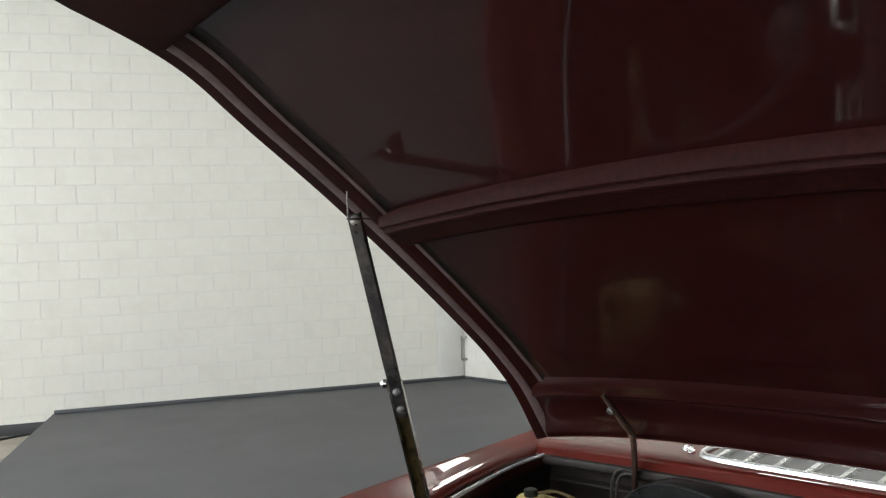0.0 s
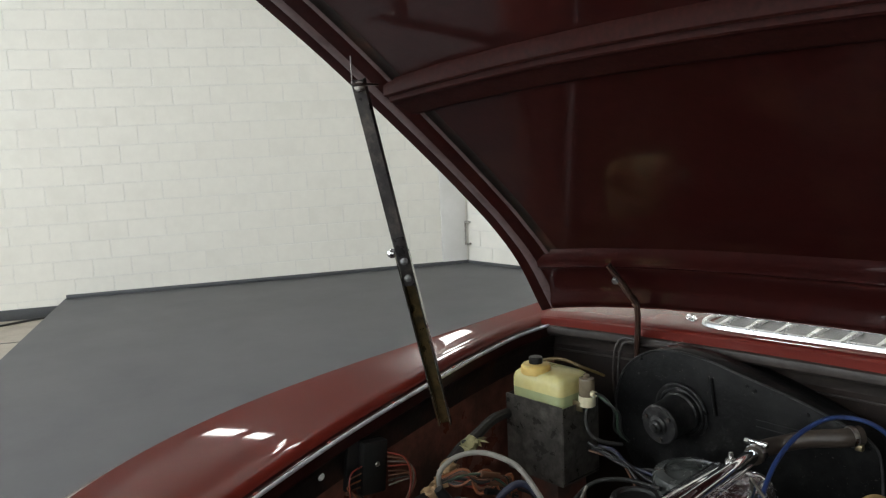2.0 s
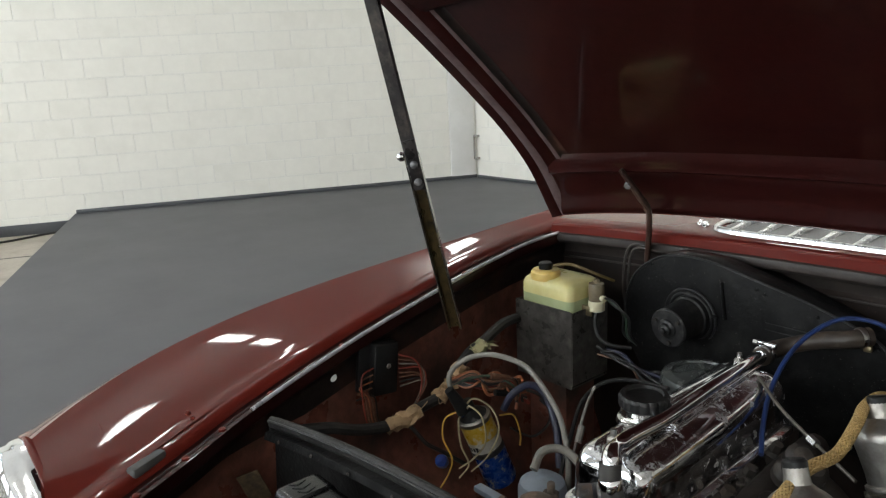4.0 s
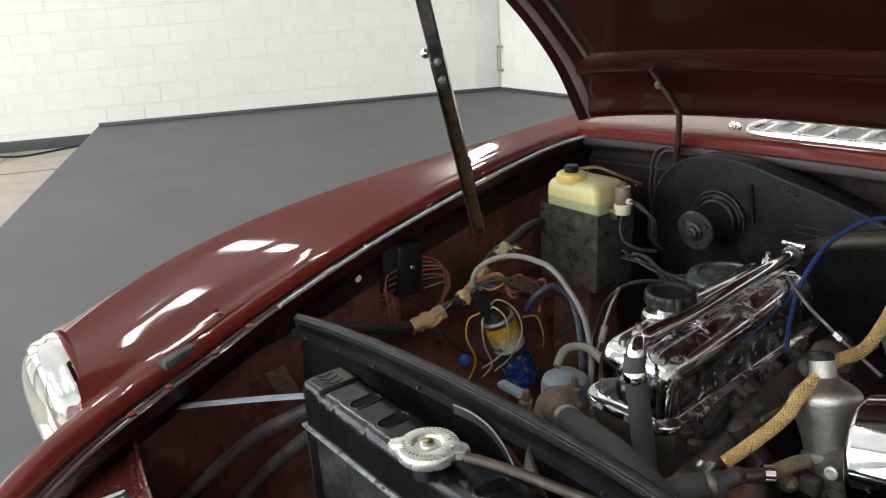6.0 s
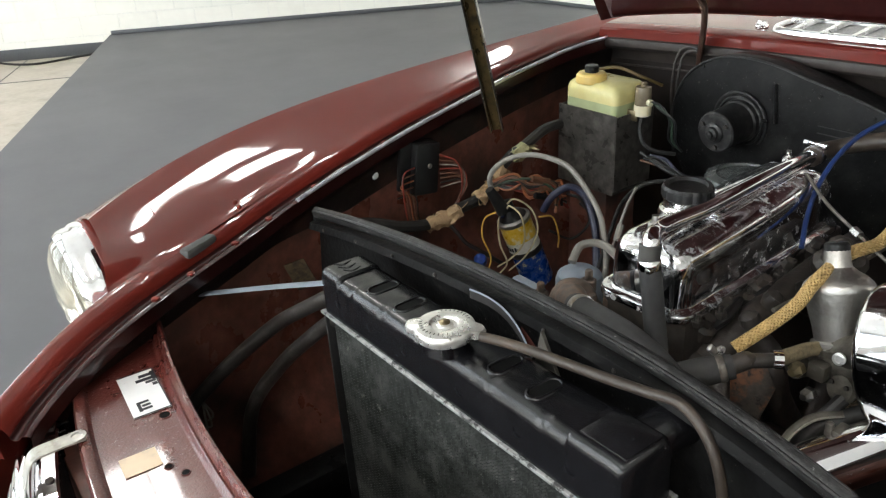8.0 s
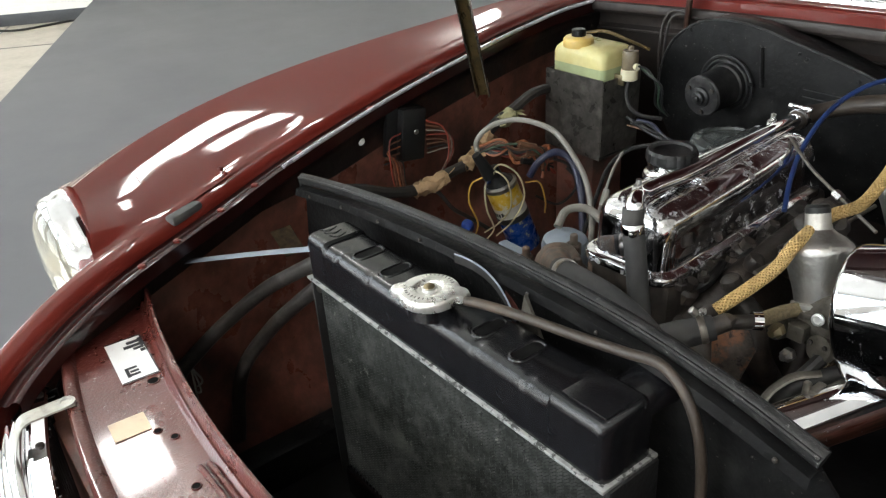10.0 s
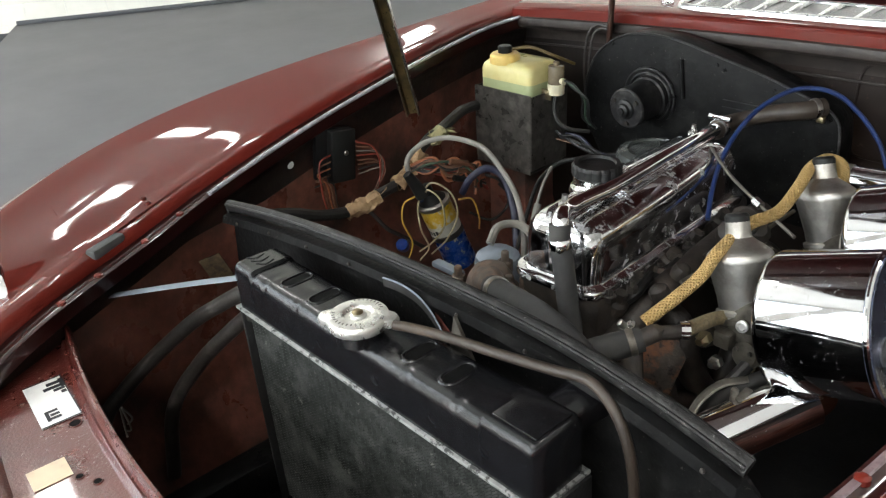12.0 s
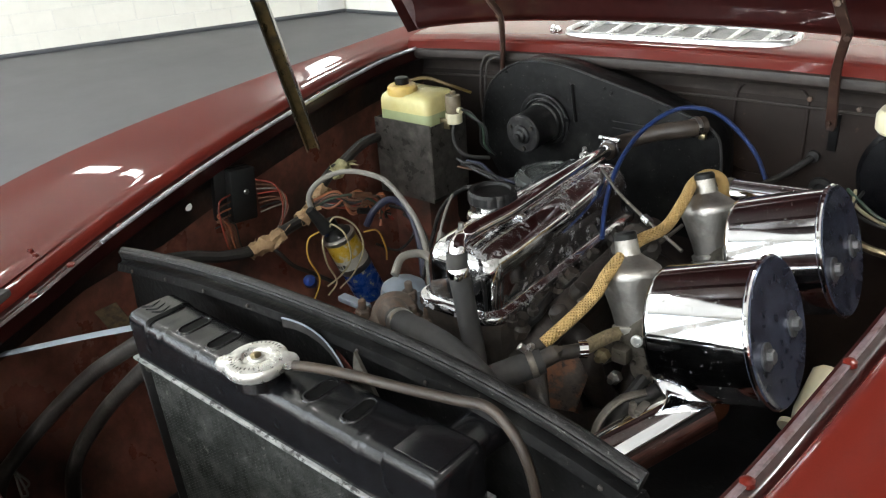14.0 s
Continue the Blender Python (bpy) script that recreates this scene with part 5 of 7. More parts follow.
for x, y, z in band[2::4]:
    part("rivet", lathe([(0.005, 0), (0.0045, 0.002), (0.001, 0.003)], 12, Matrix.Translation((x, y + 0.004, z + 0.0005))), IRON, trimband)
pad = part("rubber_buffer", block(0.062, 0.018, 0.016, (0, 0, 0), 0.005, 2, m=Matrix.Translation((-0.474, 0.207, 0.750)) @ Matrix.Rotation(radians(116), 4, "Z")), BUFFER_GREY)
tagged(pad, "grey rubber bonnet buffer in the channel", "rubber buffer")

# oil cooler hoses and strap beside the radiator
for k, pts in enumerate((((-0.240, 0.305, 0.735), (-0.300, 0.282, 0.693), (-0.360, 0.260, 0.648), (-0.400, 0.207, 0.594), (-0.412, 0.160, 0.556), (-0.417, 0.125, 0.52), (-0.41, 0.09, 0.43)), ((-0.245, 0.310, 0.700), (-0.295, 0.285, 0.650), (-0.350, 0.252, 0.585), (-0.392, 0.212, 0.50), (-0.40, 0.19, 0.38)))):
    tagged(part("oil_hose", tube(pts, 0.0108, 7, 14), OIL_HOSE), "thick black rubber oil cooler hose", "hose", "oil cooler hoses")
strap = part("strap", join(tube([(-0.246, 0.296, 0.750), (-0.32, 0.258, 0.728), (-0.40, 0.215, 0.703), (-0.472, 0.176, 0.680)], 0.0095, 6, 10, flat=0.16)), STRAP)
tagged(strap, "pale blue-grey metal strap from radiator to wing", "strap")
tagcard = part("old_label", block(0.035, 0.002, 0.055, (0, 0, 0), 0, m=Matrix.Translation((-0.480, 0.362, 0.645)) @ pose(0, 0, 0, 10, -18, 55)), OLD_CARD, smooth=False)
tagged(tagcard, "torn brown paper label hanging on the inner wing", "label")
part("chassis_rail", block(0.05, 0.5, 0.07, (-0.33, 0.17, 0.36), 0.006), HEATER_BLACK, car)
ties = part("cable_tie", join(*[tube([(-0.425 + 0.006 * i, 0.15, 0.53), (-0.41 + 0.02 * math.cos(i), 0.14 + 0.01 * i, 0.50), (-0.43 - 0.01 * i, 0.15, 0.47)], 0.0016, 5, 6) for i in range(3)]), GREY_CABLE)
tagged(ties, "loose grey cable ties round the oil hose", "cable tie")

# ---- engine ----
engine = thing("engine", "four-cylinder engine with chromed rocker cover", "engine", at=(0.02, 0.76, 0.30))
SKEW = radians(3.3)
EM = Matrix.Translation((0.022, 0.768, 0)) @ Matrix.Rotation(SKEW, 4, "Z")  # engine frame: y to the rear
part("block", block(0.17, 0.44, 0.28, (0.01, 0.01, 0.52), 0.02, m=EM), IRON, engine, "greasy dark cast block")
part("cylinder_head", block(0.130, 0.40, 0.075, (0.004, 0.006, 0.692), 0.012, m=EM), IRON, engine)


def cover_ring(hx, y0, y1, r, z):
    pts = []
    for cx, cy, a0 in ((hx - r, y1 - r, 0), (-hx + r, y1 - r, 90), (-hx + r, y0 + r, 180), (hx - r, y0 + r, 270)):
        for a in np.linspace(a0, a0 + 90, 7):
            pts.append((cx + r * math.cos(radians(a)), cy + r * math.sin(radians(a)), z))
    return pts


def cover_mesh():
    prof = [(0.068, 0.000, 0.728), (0.068, 0.000, 0.734), (0.0665, -0.0015, 0.7365), (0.059, -0.009, 0.738), (0.0565, -0.0115, 0.7405), (0.0560, -0.0120, 0.746), (0.0555, -0.0125, 0.779), (0.0545, -0.0135, 0.789), (0.0520, -0.016, 0.798), (0.0475, -0.0205, 0.8055),
            (0.0415, -0.0265, 0.811), (0.0335, -0.0345, 0.8145), (0.0200, -0.048, 0.8160)]
    rows = [cover_ring(hx, -0.203 - s_, 0.200 + s_, max(0.030 + 0.5 * s_, 0.012), z) for hx, s_, z in prof]
    bm = grid(rows, True, True)
    return move(bm, EM)


cover = part("rocker_cover", cover_mesh(), CHROME_DIRTY, engine, "mirror-bright chromed rocker cover", angle=40)
part("raised_panel", move(block(0.036, 0.22, 0.006, (-0.002, 0.07, 0.8160), 0.0028, 3), EM), CHROME, cover)
for y in (-0.165, 0.150):
    part("acorn_nut", move(join(lathe([(0.013, 0.800), (0.013, 0.804), (0.0105, 0.806)], 20, Matrix.Translation((-0.006, y, 0.0115))), lathe([(0.0085, 0.806), (0.0085, 0.817), (0.006, 0.820)], 6, Matrix.Translation((-0.006, y, 0.0115))), lathe([(0.004, 0.82), (0.0035, 0.829)], 10, Matrix.Translation((-0.006, y, 0.0115)))), EM), STEEL, cover)
filler = part("filler_neck", move(lathe([(0.036, 0.808), (0.034, 0.814), (0.0300, 0.8165), (0.0290, 0.818), (0.0285, 0.823), (0.0300, 0.824), (0.0300, 0.829), (0.024, 0.830)], 32, Matrix.Translation((-0.026, -0.068, 0.0))), EM), NECK_STEEL, cover)


def knurled(r0, z0, z1, n, m):
    rows = []
    for r, z in ((r0 * 0.9, z0), (r0, z0 + 0.003), (r0, z1 - 0.004), (r0 * 0.93, z1), (r0 * 0.80, z1), (r0 * 0.76, z1 - 0.004), (r0 * 0.5, z1 - 0.005), (0.002, z1 - 0.004)):
        wave = 0.05 if r > r0 * 0.88 else 0.0
        rows.append([(r * (1 + wave * abs(math.sin(8 * a))) * math.cos(a), r * (1 + wave * abs(math.sin(8 * a))) * math.sin(a), z) for a in np.linspace(0, 2 * math.pi, n, endpoint=False)])
    return move(grid(rows, True, True), m)


oil = thing("oil_filler_cap", "black ribbed plastic oil filler cap", "oil cap", at=(0.0, 0.70, 0.825))
part("cap", knurled(0.0315, 0.829, 0.847, 96, EM @ Matrix.Translation((-0.026, -0.068, 0.0))), BLACK_PLASTIC, oil, angle=25)

# heater pipe that lies on the rocker cover
pipe = thing("heater_pipe", "chromed steel water pipe along the rocker cover", "pipe", at=(0.05, 0.75, 0.80))
part("pipe", tube([(0.0665, 0.5455, 0.829), (0.0645, 0.549, 0.837), (0.058, 0.560, 0.8385), (0.050, 0.580, 0.8345), (0.045, 0.602, 0.8335), (0.042, 0.633, 0.8315), (0.040, 0.681, 0.829), (0.034, 0.752, 0.8275), (0.028, 0.81, 0.826), (0.022, 0.87, 0.824), (0.016, 0.92, 0.821), (0.006, 0.97, 0.815), (-0.003, 1.005, 0.806)], 0.0108, 7, 20), CHROME, pipe)
part("bracket", block(0.030, 0.012, 0.004, (0.036, 0.70, 0.818), 0.001), CHROME, pipe)
fh = thing("water_hose", "black rubber water hose with a steel clip", "hose", at=(0.085, 0.53, 0.66))
part("rubber", tube([(0.0662, 0.5460, 0.8345), (0.0690, 0.5425, 0.816), (0.0785, 0.5385, 0.787), (0.089, 0.5345, 0.748), (0.0995, 0.530, 0.714), (0.108, 0.522, 0.675)], 0.0128, 6, 16), HOSE_GREY, fh)
part("clip", lathe([(0.0131, -0.006), (0.0138, -0.005), (0.0138, 0.005), (0.0131, 0.006)], 20, along((0.0702, 0.5420, 0.8115), (0.0690, 0.5425, 0.816))), CHROME, fh)
part("clip_screw", block(0.008, 0.012, 0.007, (0.079, 0.533, 0.8115), 0.002), STEEL, fh)

# heater hose to the bulkhead
hh = thing("heater_hose", "grimy rubber heater hose with steel clips", "hose", at=(0.05, 1.09, 0.81))
part("rubber", tube([(-0.002, 1.000, 0.807), (-0.006, 1.030, 0.806), (0.008, 1.062, 0.810), (0.045, 1.085, 0.822), (0.085, 1.100, 0.830), (0.104, 1.125, 0.833)], [0.0150, 0.0145, 0.0130, 0.0135, 0.0145, 0.0150], 6, 16), HOSE_BROWN, hh)
part("clip", lathe([(0.0160, -0.006), (0.0168, -0.004), (0.0168, 0.004), (0.0160, 0.006)], 20, along((-0.004, 1.013, 0.8065), (-0.006, 1.03, 0.806))), CHROME, hh)
part("clip_screw", join(block(0.030, 0.009, 0.008, (0.000, 1.012, 0.824), 0.002), lathe([(0.005, 0), (0.005, 0.007)], 6, along((-0.015, 1.012, 0.824), (-0.03, 1.012, 0.824)))), CHROME, hh)
part("clip", lathe([(0.0160, -0.004), (0.0170, 0.0), (0.0160, 0.004)], 20, along((0.096, 1.113, 0.832), (0.104, 1.125, 0.833))), STEEL, hh)
part("clip_screw", block(0.012, 0.010, 0.010, (0.108, 1.112, 0.818), 0.002), BRASS, hh)

# thermostat housing and studs at the front of the head
th = thing("thermostat_housing", "rusty thermostat housing with studs and hose", "thermostat", at=(-0.07, 0.56, 0.66))
part("housing", lathe([(0.040, -0.03), (0.040, 0.004), (0.034, 0.010), (0.030, 0.024), (0.022, 0.036), (0.008, 0.042), (0.0, 0.043)], 26, Matrix.Translation((-0.060, 0.556, 0.690))), RUST, th)
part("neck", tube([(-0.060, 0.552, 0.706), (-0.046, 0.540, 0.716), (-0.018, 0.522, 0.727)], [0.026, 0.021, 0.016], 5, 18), RUST, th)
part("hose", tube([(-0.030, 0.530, 0.722), (-0.006, 0.514, 0.731), (0.057, 0.490, 0.748), (0.109, 0.470, 0.760), (0.161, 0.448, 0.766), (0.210, 0.425, 0.764), (0.245, 0.405, 0.760)], 0.0165, 6, 18), HOSE_GREY, th, "black rubber top hose")
part("clip", lathe([(0.0170, -0.006), (0.0178, -0.005), (0.0178, 0.005), (0.0170, 0.006)], 26, along((-0.006, 0.514, 0.731), (0.02, 0.504, 0.739))), STEEL, th)
for x, y, z in ((-0.067, 0.592, 0.722), (-0.098, 0.533, 0.712), (-0.030, 0.560, 0.712), (-0.018, 0.575, 0.706), (-0.082, 0.600, 0.70)):
    part("stud", join(lathe([(0.011, -0.02), (0.011, -0.004), (0.009, -0.002)], 6, Matrix.Translation((x, y, z))), lathe([(0.0055, -0.004), (0.0055, 0.010), (0.004, 0.012)], 12, Matrix.Translation((x, y, z)))), RUST, th)
# water outlet on the inlet side with two braided hoses
wo = thing("water_elbow", "black rubber elbow hose with worm clips and tees", "hose", at=(0.15, 0.50, 0.70))
part("rubber", tube([(0.108, 0.478, 0.712), (0.125, 0.487, 0.725), (0.150, 0.508, 0.737), (0.170, 0.530, 0.745)], [0.0125, 0.0150, 0.0155, 0.0135], 6, 18), HOSE_GREY, wo)
part("clip", lathe([(0.0145, -0.004), (0.0152, -0.003), (0.0152, 0.003), (0.0145, 0.004)], 24, along((0.162, 0.521, 0.7418), (0.170, 0.530, 0.745))), ALLOY_DULL, wo)
part("clip_screw", block(0.007, 0.012, 0.007, (0.154, 0.528, 0.757), 0.002), CAP_ZINC, wo)
part("clip_screw", lathe([(0.0042, 0), (0.0042, 0.008), (0.002, 0.009)], 10, along((0.152, 0.522, 0.757), (0.142, 0.512, 0.770))), STEEL, wo)
part("tee", join(lathe([(0.010, 0), (0.010, 0.022)], 14, along((0.166, 0.526, 0.743), (0.18, 0.55, 0.752))), lathe([(0.008, 0), (0.008, 0.03)], 14, along((0.176, 0.545, 0.748), (0.20, 0.58, 0.745))), block(0.015, 0.015, 0.015, (0.177, 0.545, 0.749), 0.004)), IRON, wo)
part("clip", lathe([(0.0098, -0.005), (0.0102, 0.005)], 18, along((0.193, 0.572, 0.746), (0.20, 0.58, 0.745))), CHROME, wo)
wo.location.x += 0.026
fuel = part("braided_hose", tube([(0.180, 0.555, 0.748), (0.199, 0.585, 0.774), (0.212, 0.610, 0.796), (0.215, 0.634, 0.815), (0.213, 0.700, 0.824), (0.215, 0.770, 0.817), (0.209, 0.832, 0.830), (0.203, 0.868, 0.838), (0.208, 0.900, 0.842), (0.225, 0.908, 0.836), (0.233, 0.905, 0.812)], 0.0074, 10, 16, uv=True), BRAID)
tagged(fuel, "tan braided fabric fuel hose", "hose", "braided hoses")
fuel2 = part("braided_hose", tube([(0.218, 0.574, 0.744), (0.224, 0.600, 0.744), (0.230, 0.622, 0.743), (0.240, 0.640, 0.738), (0.246, 0.640, 0.728)], 0.0080, 8, 14), BRAID_DARK)
tagged(fuel2, "short dark braided fuel hose", "hose", "braided hoses")

# manifolds
man = thing("exhaust_manifold", "rusty cast iron exhaust and inlet manifold", "manifold", at=(0.14, 0.75, 0.55))
part("inlet_pipe", tube([(0.108, 0.60, 0.655), (0.118, 0.66, 0.692), (0.125, 0.72, 0.712), (0.120, 0.85, 0.722), (0.11, 0.95, 0.715)], 0.021, 7, 16), IRON, man)
part("flange", lathe([(0.026, 0), (0.026, 0.012), (0.02, 0.014)], 22, along((0.106, 0.592, 0.650), (0.116, 0.64, 0.685))), RUST, man)
for y in (0.60, 0.70, 0.84, 0.94):
    part("branch", tube([(0.085, y, 0.665), (0.135, y + 0.005, 0.655), (0.160, y, 0.60), (0.165, 0.77, 0.50)], 0.019, 6, 14), IRON, man)
part("heat_shield", grid([[(0.128 + 0.05 * k + 0.015 * math.sin(j * 2.0), 0.595 + 0.055 * j + 0.015 * k, 0.690 - 0.16 * k - 0.01 * j) for j in np.linspace(0, 1, 8)] for k in np.linspace(0, 1, 8)]), HEAT_STEEL, man, "stained curved heat shield")
for x, y, z in ((0.095, 0.66, 0.722), (0.10, 0.735, 0.728), (0.094, 0.80, 0.728), (0.09, 0.875, 0.732), (0.10, 0.62, 0.715)):
    part("clamp_nut", join(lathe([(0.016, -0.018), (0.016, -0.004), (0.011, 0.0)], 9, Matrix.Translation((x, y, z)) @ pose(0, 0, 0, 10, 20, 30)), lathe([(0.009, 0), (0.008, 0.012)], 6, Matrix.Translation((x, y, z)) @ pose(0, 0, 0, 10, 20, 30))), IRON, man)
for x, y, z, r in ((0.155, 0.775, 0.765, 0.017), (0.160, 0.800, 0.775, 0.020), (0.170, 0.815, 0.755, 0.018)):
    part("lug", lathe([(r * 0.7, -0.02), (r, -0.008), (r, 0.006), (r * 0.6, 0.014), (0, 0.016)], 12, Matrix.Translation((x, y, z)) @ pose(0, 0, 0, 25, 30, 0)), IRON, man)
for y in (0.63, 0.705, 0.78, 0.855):
    plug = thing("spark_plug_lead", "black spark plug cap on the head", "plug cap", "spark plug caps", at=(0.105, y, 0.70))
    part("cap", tube([(0.098, y, 0.706), (0.112, y + 0.012, 0.722), (0.105, y + 0.05, 0.728)], [0.010, 0.008, 0.005], 5, 10), BLACK_PLASTIC, plug)

part("heat_plate", prism([(0.0, 0.0), (0.040, -0.004), (0.052, -0.03), (0.036, -0.075), (0.006, -0.07)], 0.003, 0.001, Matrix.Translation((0.150, 0.600, 0.700)) @ pose(0, 0, 0, -20, 0, 35)), HEAT_STEEL, man, "rust-stained bent heat plate")
rr = random.Random(21)
for k in range(9):
    p = Vector((0.100 + 0.012 * rr.random(), 0.600 + 0.034 * k, 0.722 + 0.006 * rr.random()))
    part("stud_nut", join(lathe([(0.0075, -0.004), (0.0075, 0.003), (0.006, 0.004)], 6, Matrix.Translation(p) @ pose(0, 0, 0, rr.uniform(-15, 15), rr.uniform(-15, 15), rr.uniform(0, 60))), lathe([(0.0035, 0.003), (0.003, 0.011)], 8, Matrix.Translation(p))), IRON, man)
for k in range(5):
    p = Vector((0.132 + 0.014 * rr.random(), 0.640 + 0.058 * k, 0.728 + 0.012 * rr.random()))
    part("casting_lug", lathe([(0.010, -0.014), (0.013, -0.006), (0.012, 0.003), (0.006, 0.008), (0, 0.009)], 10, Matrix.Translation(p) @ pose(0, 0, 0, rr.uniform(-30, 30), rr.uniform(-30, 30), 0)), IRON, man)
unions = thing("fuel_union", "brass and zinc fuel union nuts on the carburettor", "union", at=(0.24, 0.64, 0.73))
for p, q, r, mat in (((0.236, 0.628, 0.741), (0.250, 0.652, 0.736), 0.0095, STEEL), ((0.226, 0.612, 0.722), (0.226, 0.590, 0.722), 0.0090, BRASS), ((0.246, 0.606, 0.702), (0.246, 0.590, 0.704), 0.0080, STEEL)):
    part("nut", lathe([(r * 0.8, 0), (r, 0.002), (r, 0.010), (r * 0.7, 0.012), (r * 0.5, 0.018)], 6, along(p, q)), mat, unions)

# carburettors with chromed air filters
def carburettor():
    c = thing("carburettor", "cast aluminium side-draught carburettor with tall dashpot", "carburettor", "pair of carburettors", at=(0.235, 0.660, 0.69))
    base = Vector((0.238, 0.654, 0.742))
    topv = Vector((0.206, 0.676, 0.835))
    m = along(base, topv)
    part("dashpot", lathe([(0.026, -0.004), (0.0295, 0.000), (0.0295, 0.004), (0.0260, 0.006), (0.0275, 0.020), (0.0325, 0.045), (0.0357, 0.058), (0.0364, 0.063), (0.0348, 0.068), (0.0280, 0.0745), (0.0195, 0.0805), (0.0148, 0.085), (0.0136, 0.092), (0.0130, 0.105), (0.011, 0.106)], 44, m), ALLOY, c, "smooth bare alloy dashpot")
    part("damper_cap", join(lathe([(0.0125, 0.100), (0.0133, 0.103), (0.0133, 0.109), (0.011, 0.112), (0, 0.112)], 18, m)), BLACK_PLASTIC, c, "black damper cap")
    part("body", join(block(0.058, 0.060, 0.036, (0.246, 0.652, 0.724), 0.008), lathe([(0.020, 0), (0.020, 0.060), (0.026, 0.061), (0.026, 0.074)], 26, along((0.238, 0.646, 0.737), (0.3033, 0.6277, 0.7704)))), CARB_CAST, c)
    part("flange_ring", lathe([(0.0305, -0.010), (0.0315, -0.008), (0.0315, -0.004), (0.030, -0.003)], 40, m), CARB_CAST, c)
    part("screw", lathe([(0.0068, 0), (0.0068, 0.003), (0.0042, 0.0036), (0.0036, 0.0022), (0.0, 0.0022)], 18, along((0.257, 0.616, 0.750), (0.262, 0.55, 0.764))), CAP_ZINC, c, "pale screw head")
    part("throttle_boss", lathe([(0.0125, 0), (0.0125, 0.022), (0.0092, 0.022), (0.0085, 0.006), (0.0, 0.006)], 20, along((0.219, 0.632, 0.716), (0.208, 0.582, 0.722))), CARB_CAST, c)
    part("union_block", join(block(0.020, 0.018, 0.020, (0.238, 0.618, 0.725), 0.003), lathe([(0.0042, 0), (0.0042, 0.0005), (0.003, 0.0008), (0.0, 0.0004)], 12, along((0.237, 0.6085, 0.726), (0.237, 0.5, 0.726)))), CARB_CAST, c)
    part("spindle", lathe([(0.005, 0), (0.005, 0.016)], 10, along((0.219, 0.632, 0.716), (0.208, 0.582, 0.722))), RUST, c)
    part("jet_housing", join(lathe([(0.016, 0), (0.017, 0.006), (0.014, 0.010), (0.0, 0.011)], 22, along((0.264, 0.626, 0.712), (0.256, 0.57, 0.730))), lathe([(0.014, -0.05), (0.014, 0.0)], 18, Matrix.Translation((0.262, 0.650, 0.700)))), CARB_CAST, c)
    for k in range(3):
        a = k * 2.1 + 0.5
        part("small_screw", lathe([(0.0030, 0), (0.0024, 0.002)], 8, along((0.262 + 0.0095 * math.cos(a), 0.615, 0.7155 + 0.0095 * math.sin(a)), (0.254, 0.56, 0.735))), IRON, c)
    part("fuel_pipe", tube([(0.268, 0.618, 0.704), (0.262, 0.600, 0.690), (0.250, 0.588, 0.668), (0.246, 0.585, 0.640)], [0.008, 0.0075, 0.0055, 0.005], 6, 10), RUBBER, c)
    return c


def air_filter():
    f = thing("air_filter", "cylindrical chromed air filter with pitted bright case", "air filter", "pair of air filters", at=(0.34, 0.672, 0.68))
    R, L = 0.0735, 0.1085
    outer, axis = Vector((0.4051, 0.6341, 0.8043)), Vector((0.9470, 0.0610, 0.3149))  # set 18 degrees up at the outer end
    m = along(outer - axis * L, outer)
    part("case", lathe([(R * 0.55, -0.004), (R - 0.006, -0.004), (R - 0.001, -0.001), (R, 0.004), (R, L - 0.008)], 72, m), CHROME_PITTED, f, "pitted chromed drum", angle=50)
    part("end_plate", lathe([(R, L - 0.008), (R + 0.0025, L - 0.007), (R + 0.003, L - 0.002), (R + 0.001, L), (R - 0.004, L - 0.002), (R - 0.012, L - 0.004), (0.0, L - 0.003)], 72, m), CHROME_BLUE_REFLECT, f, "tarnished end plate, blue reflection in the colour", angle=50)
    part("rolled_rim", tube([m @ Vector(((R + 0.0015) * math.cos(a), (R + 0.0015) * math.sin(a), L - 0.004)) for a in np.linspace(0, 2 * math.pi, 25)], 0.0028, 3, 8), CHROME, f)
    for q in ((0.4064, 0.6785, 0.7917), (0.4099, 0.5983, 0.7967)):
        q = Vector(q) - axis * 0.003
        part("bolt", join(hexbolt(q, q + axis, 0.0075, 0.008, False), lathe([(0.014, -0.001), (0.014, 0.0015), (0.011, 0.002)], 20, along(q, q + axis))), BOLT_GREY, f)
    part("backplate", lathe([(0.032, -0.02), (0.032, -0.006), (R * 0.6, -0.004)], 30, m), ALLOY_DULL, f)
    return f


c1 = carburettor()
a1 = air_filter()
SHIFT = Vector((0.004, 0.200, 0.008))
c1.location.x += 0.006
copy_thing(c1, Matrix.Translation(c1.location + SHIFT))
copy_thing(a1, Matrix.Translation(a1.location + Vector((0.0, 0.196, 0.008))))
intake = thing("intake_pipe", "chromed intake tube elbow under the air filter", "pipe", at=(0.31, 0.58, 0.62))
part("tube", tube([(0.268, 0.468, 0.655), (0.290, 0.505, 0.672), (0.318, 0.555, 0.689), (0.345, 0.605, 0.704)], 0.0290, 8, 40), CHROME, intake)
part("elbow", tube([(0.350, 0.612, 0.700), (0.330, 0.632, 0.698), (0.295, 0.648, 0.684), (0.270, 0.655, 0.664)], [0.024, 0.025, 0.024, 0.020], 8, 26), STRAW_STEEL, intake, "tarnished straw-coloured bend")
cross = thing("vacuum_pipe", "dull chromed cross pipe behind the rear carburettor", "pipe", at=(0.27, 0.97, 0.78))
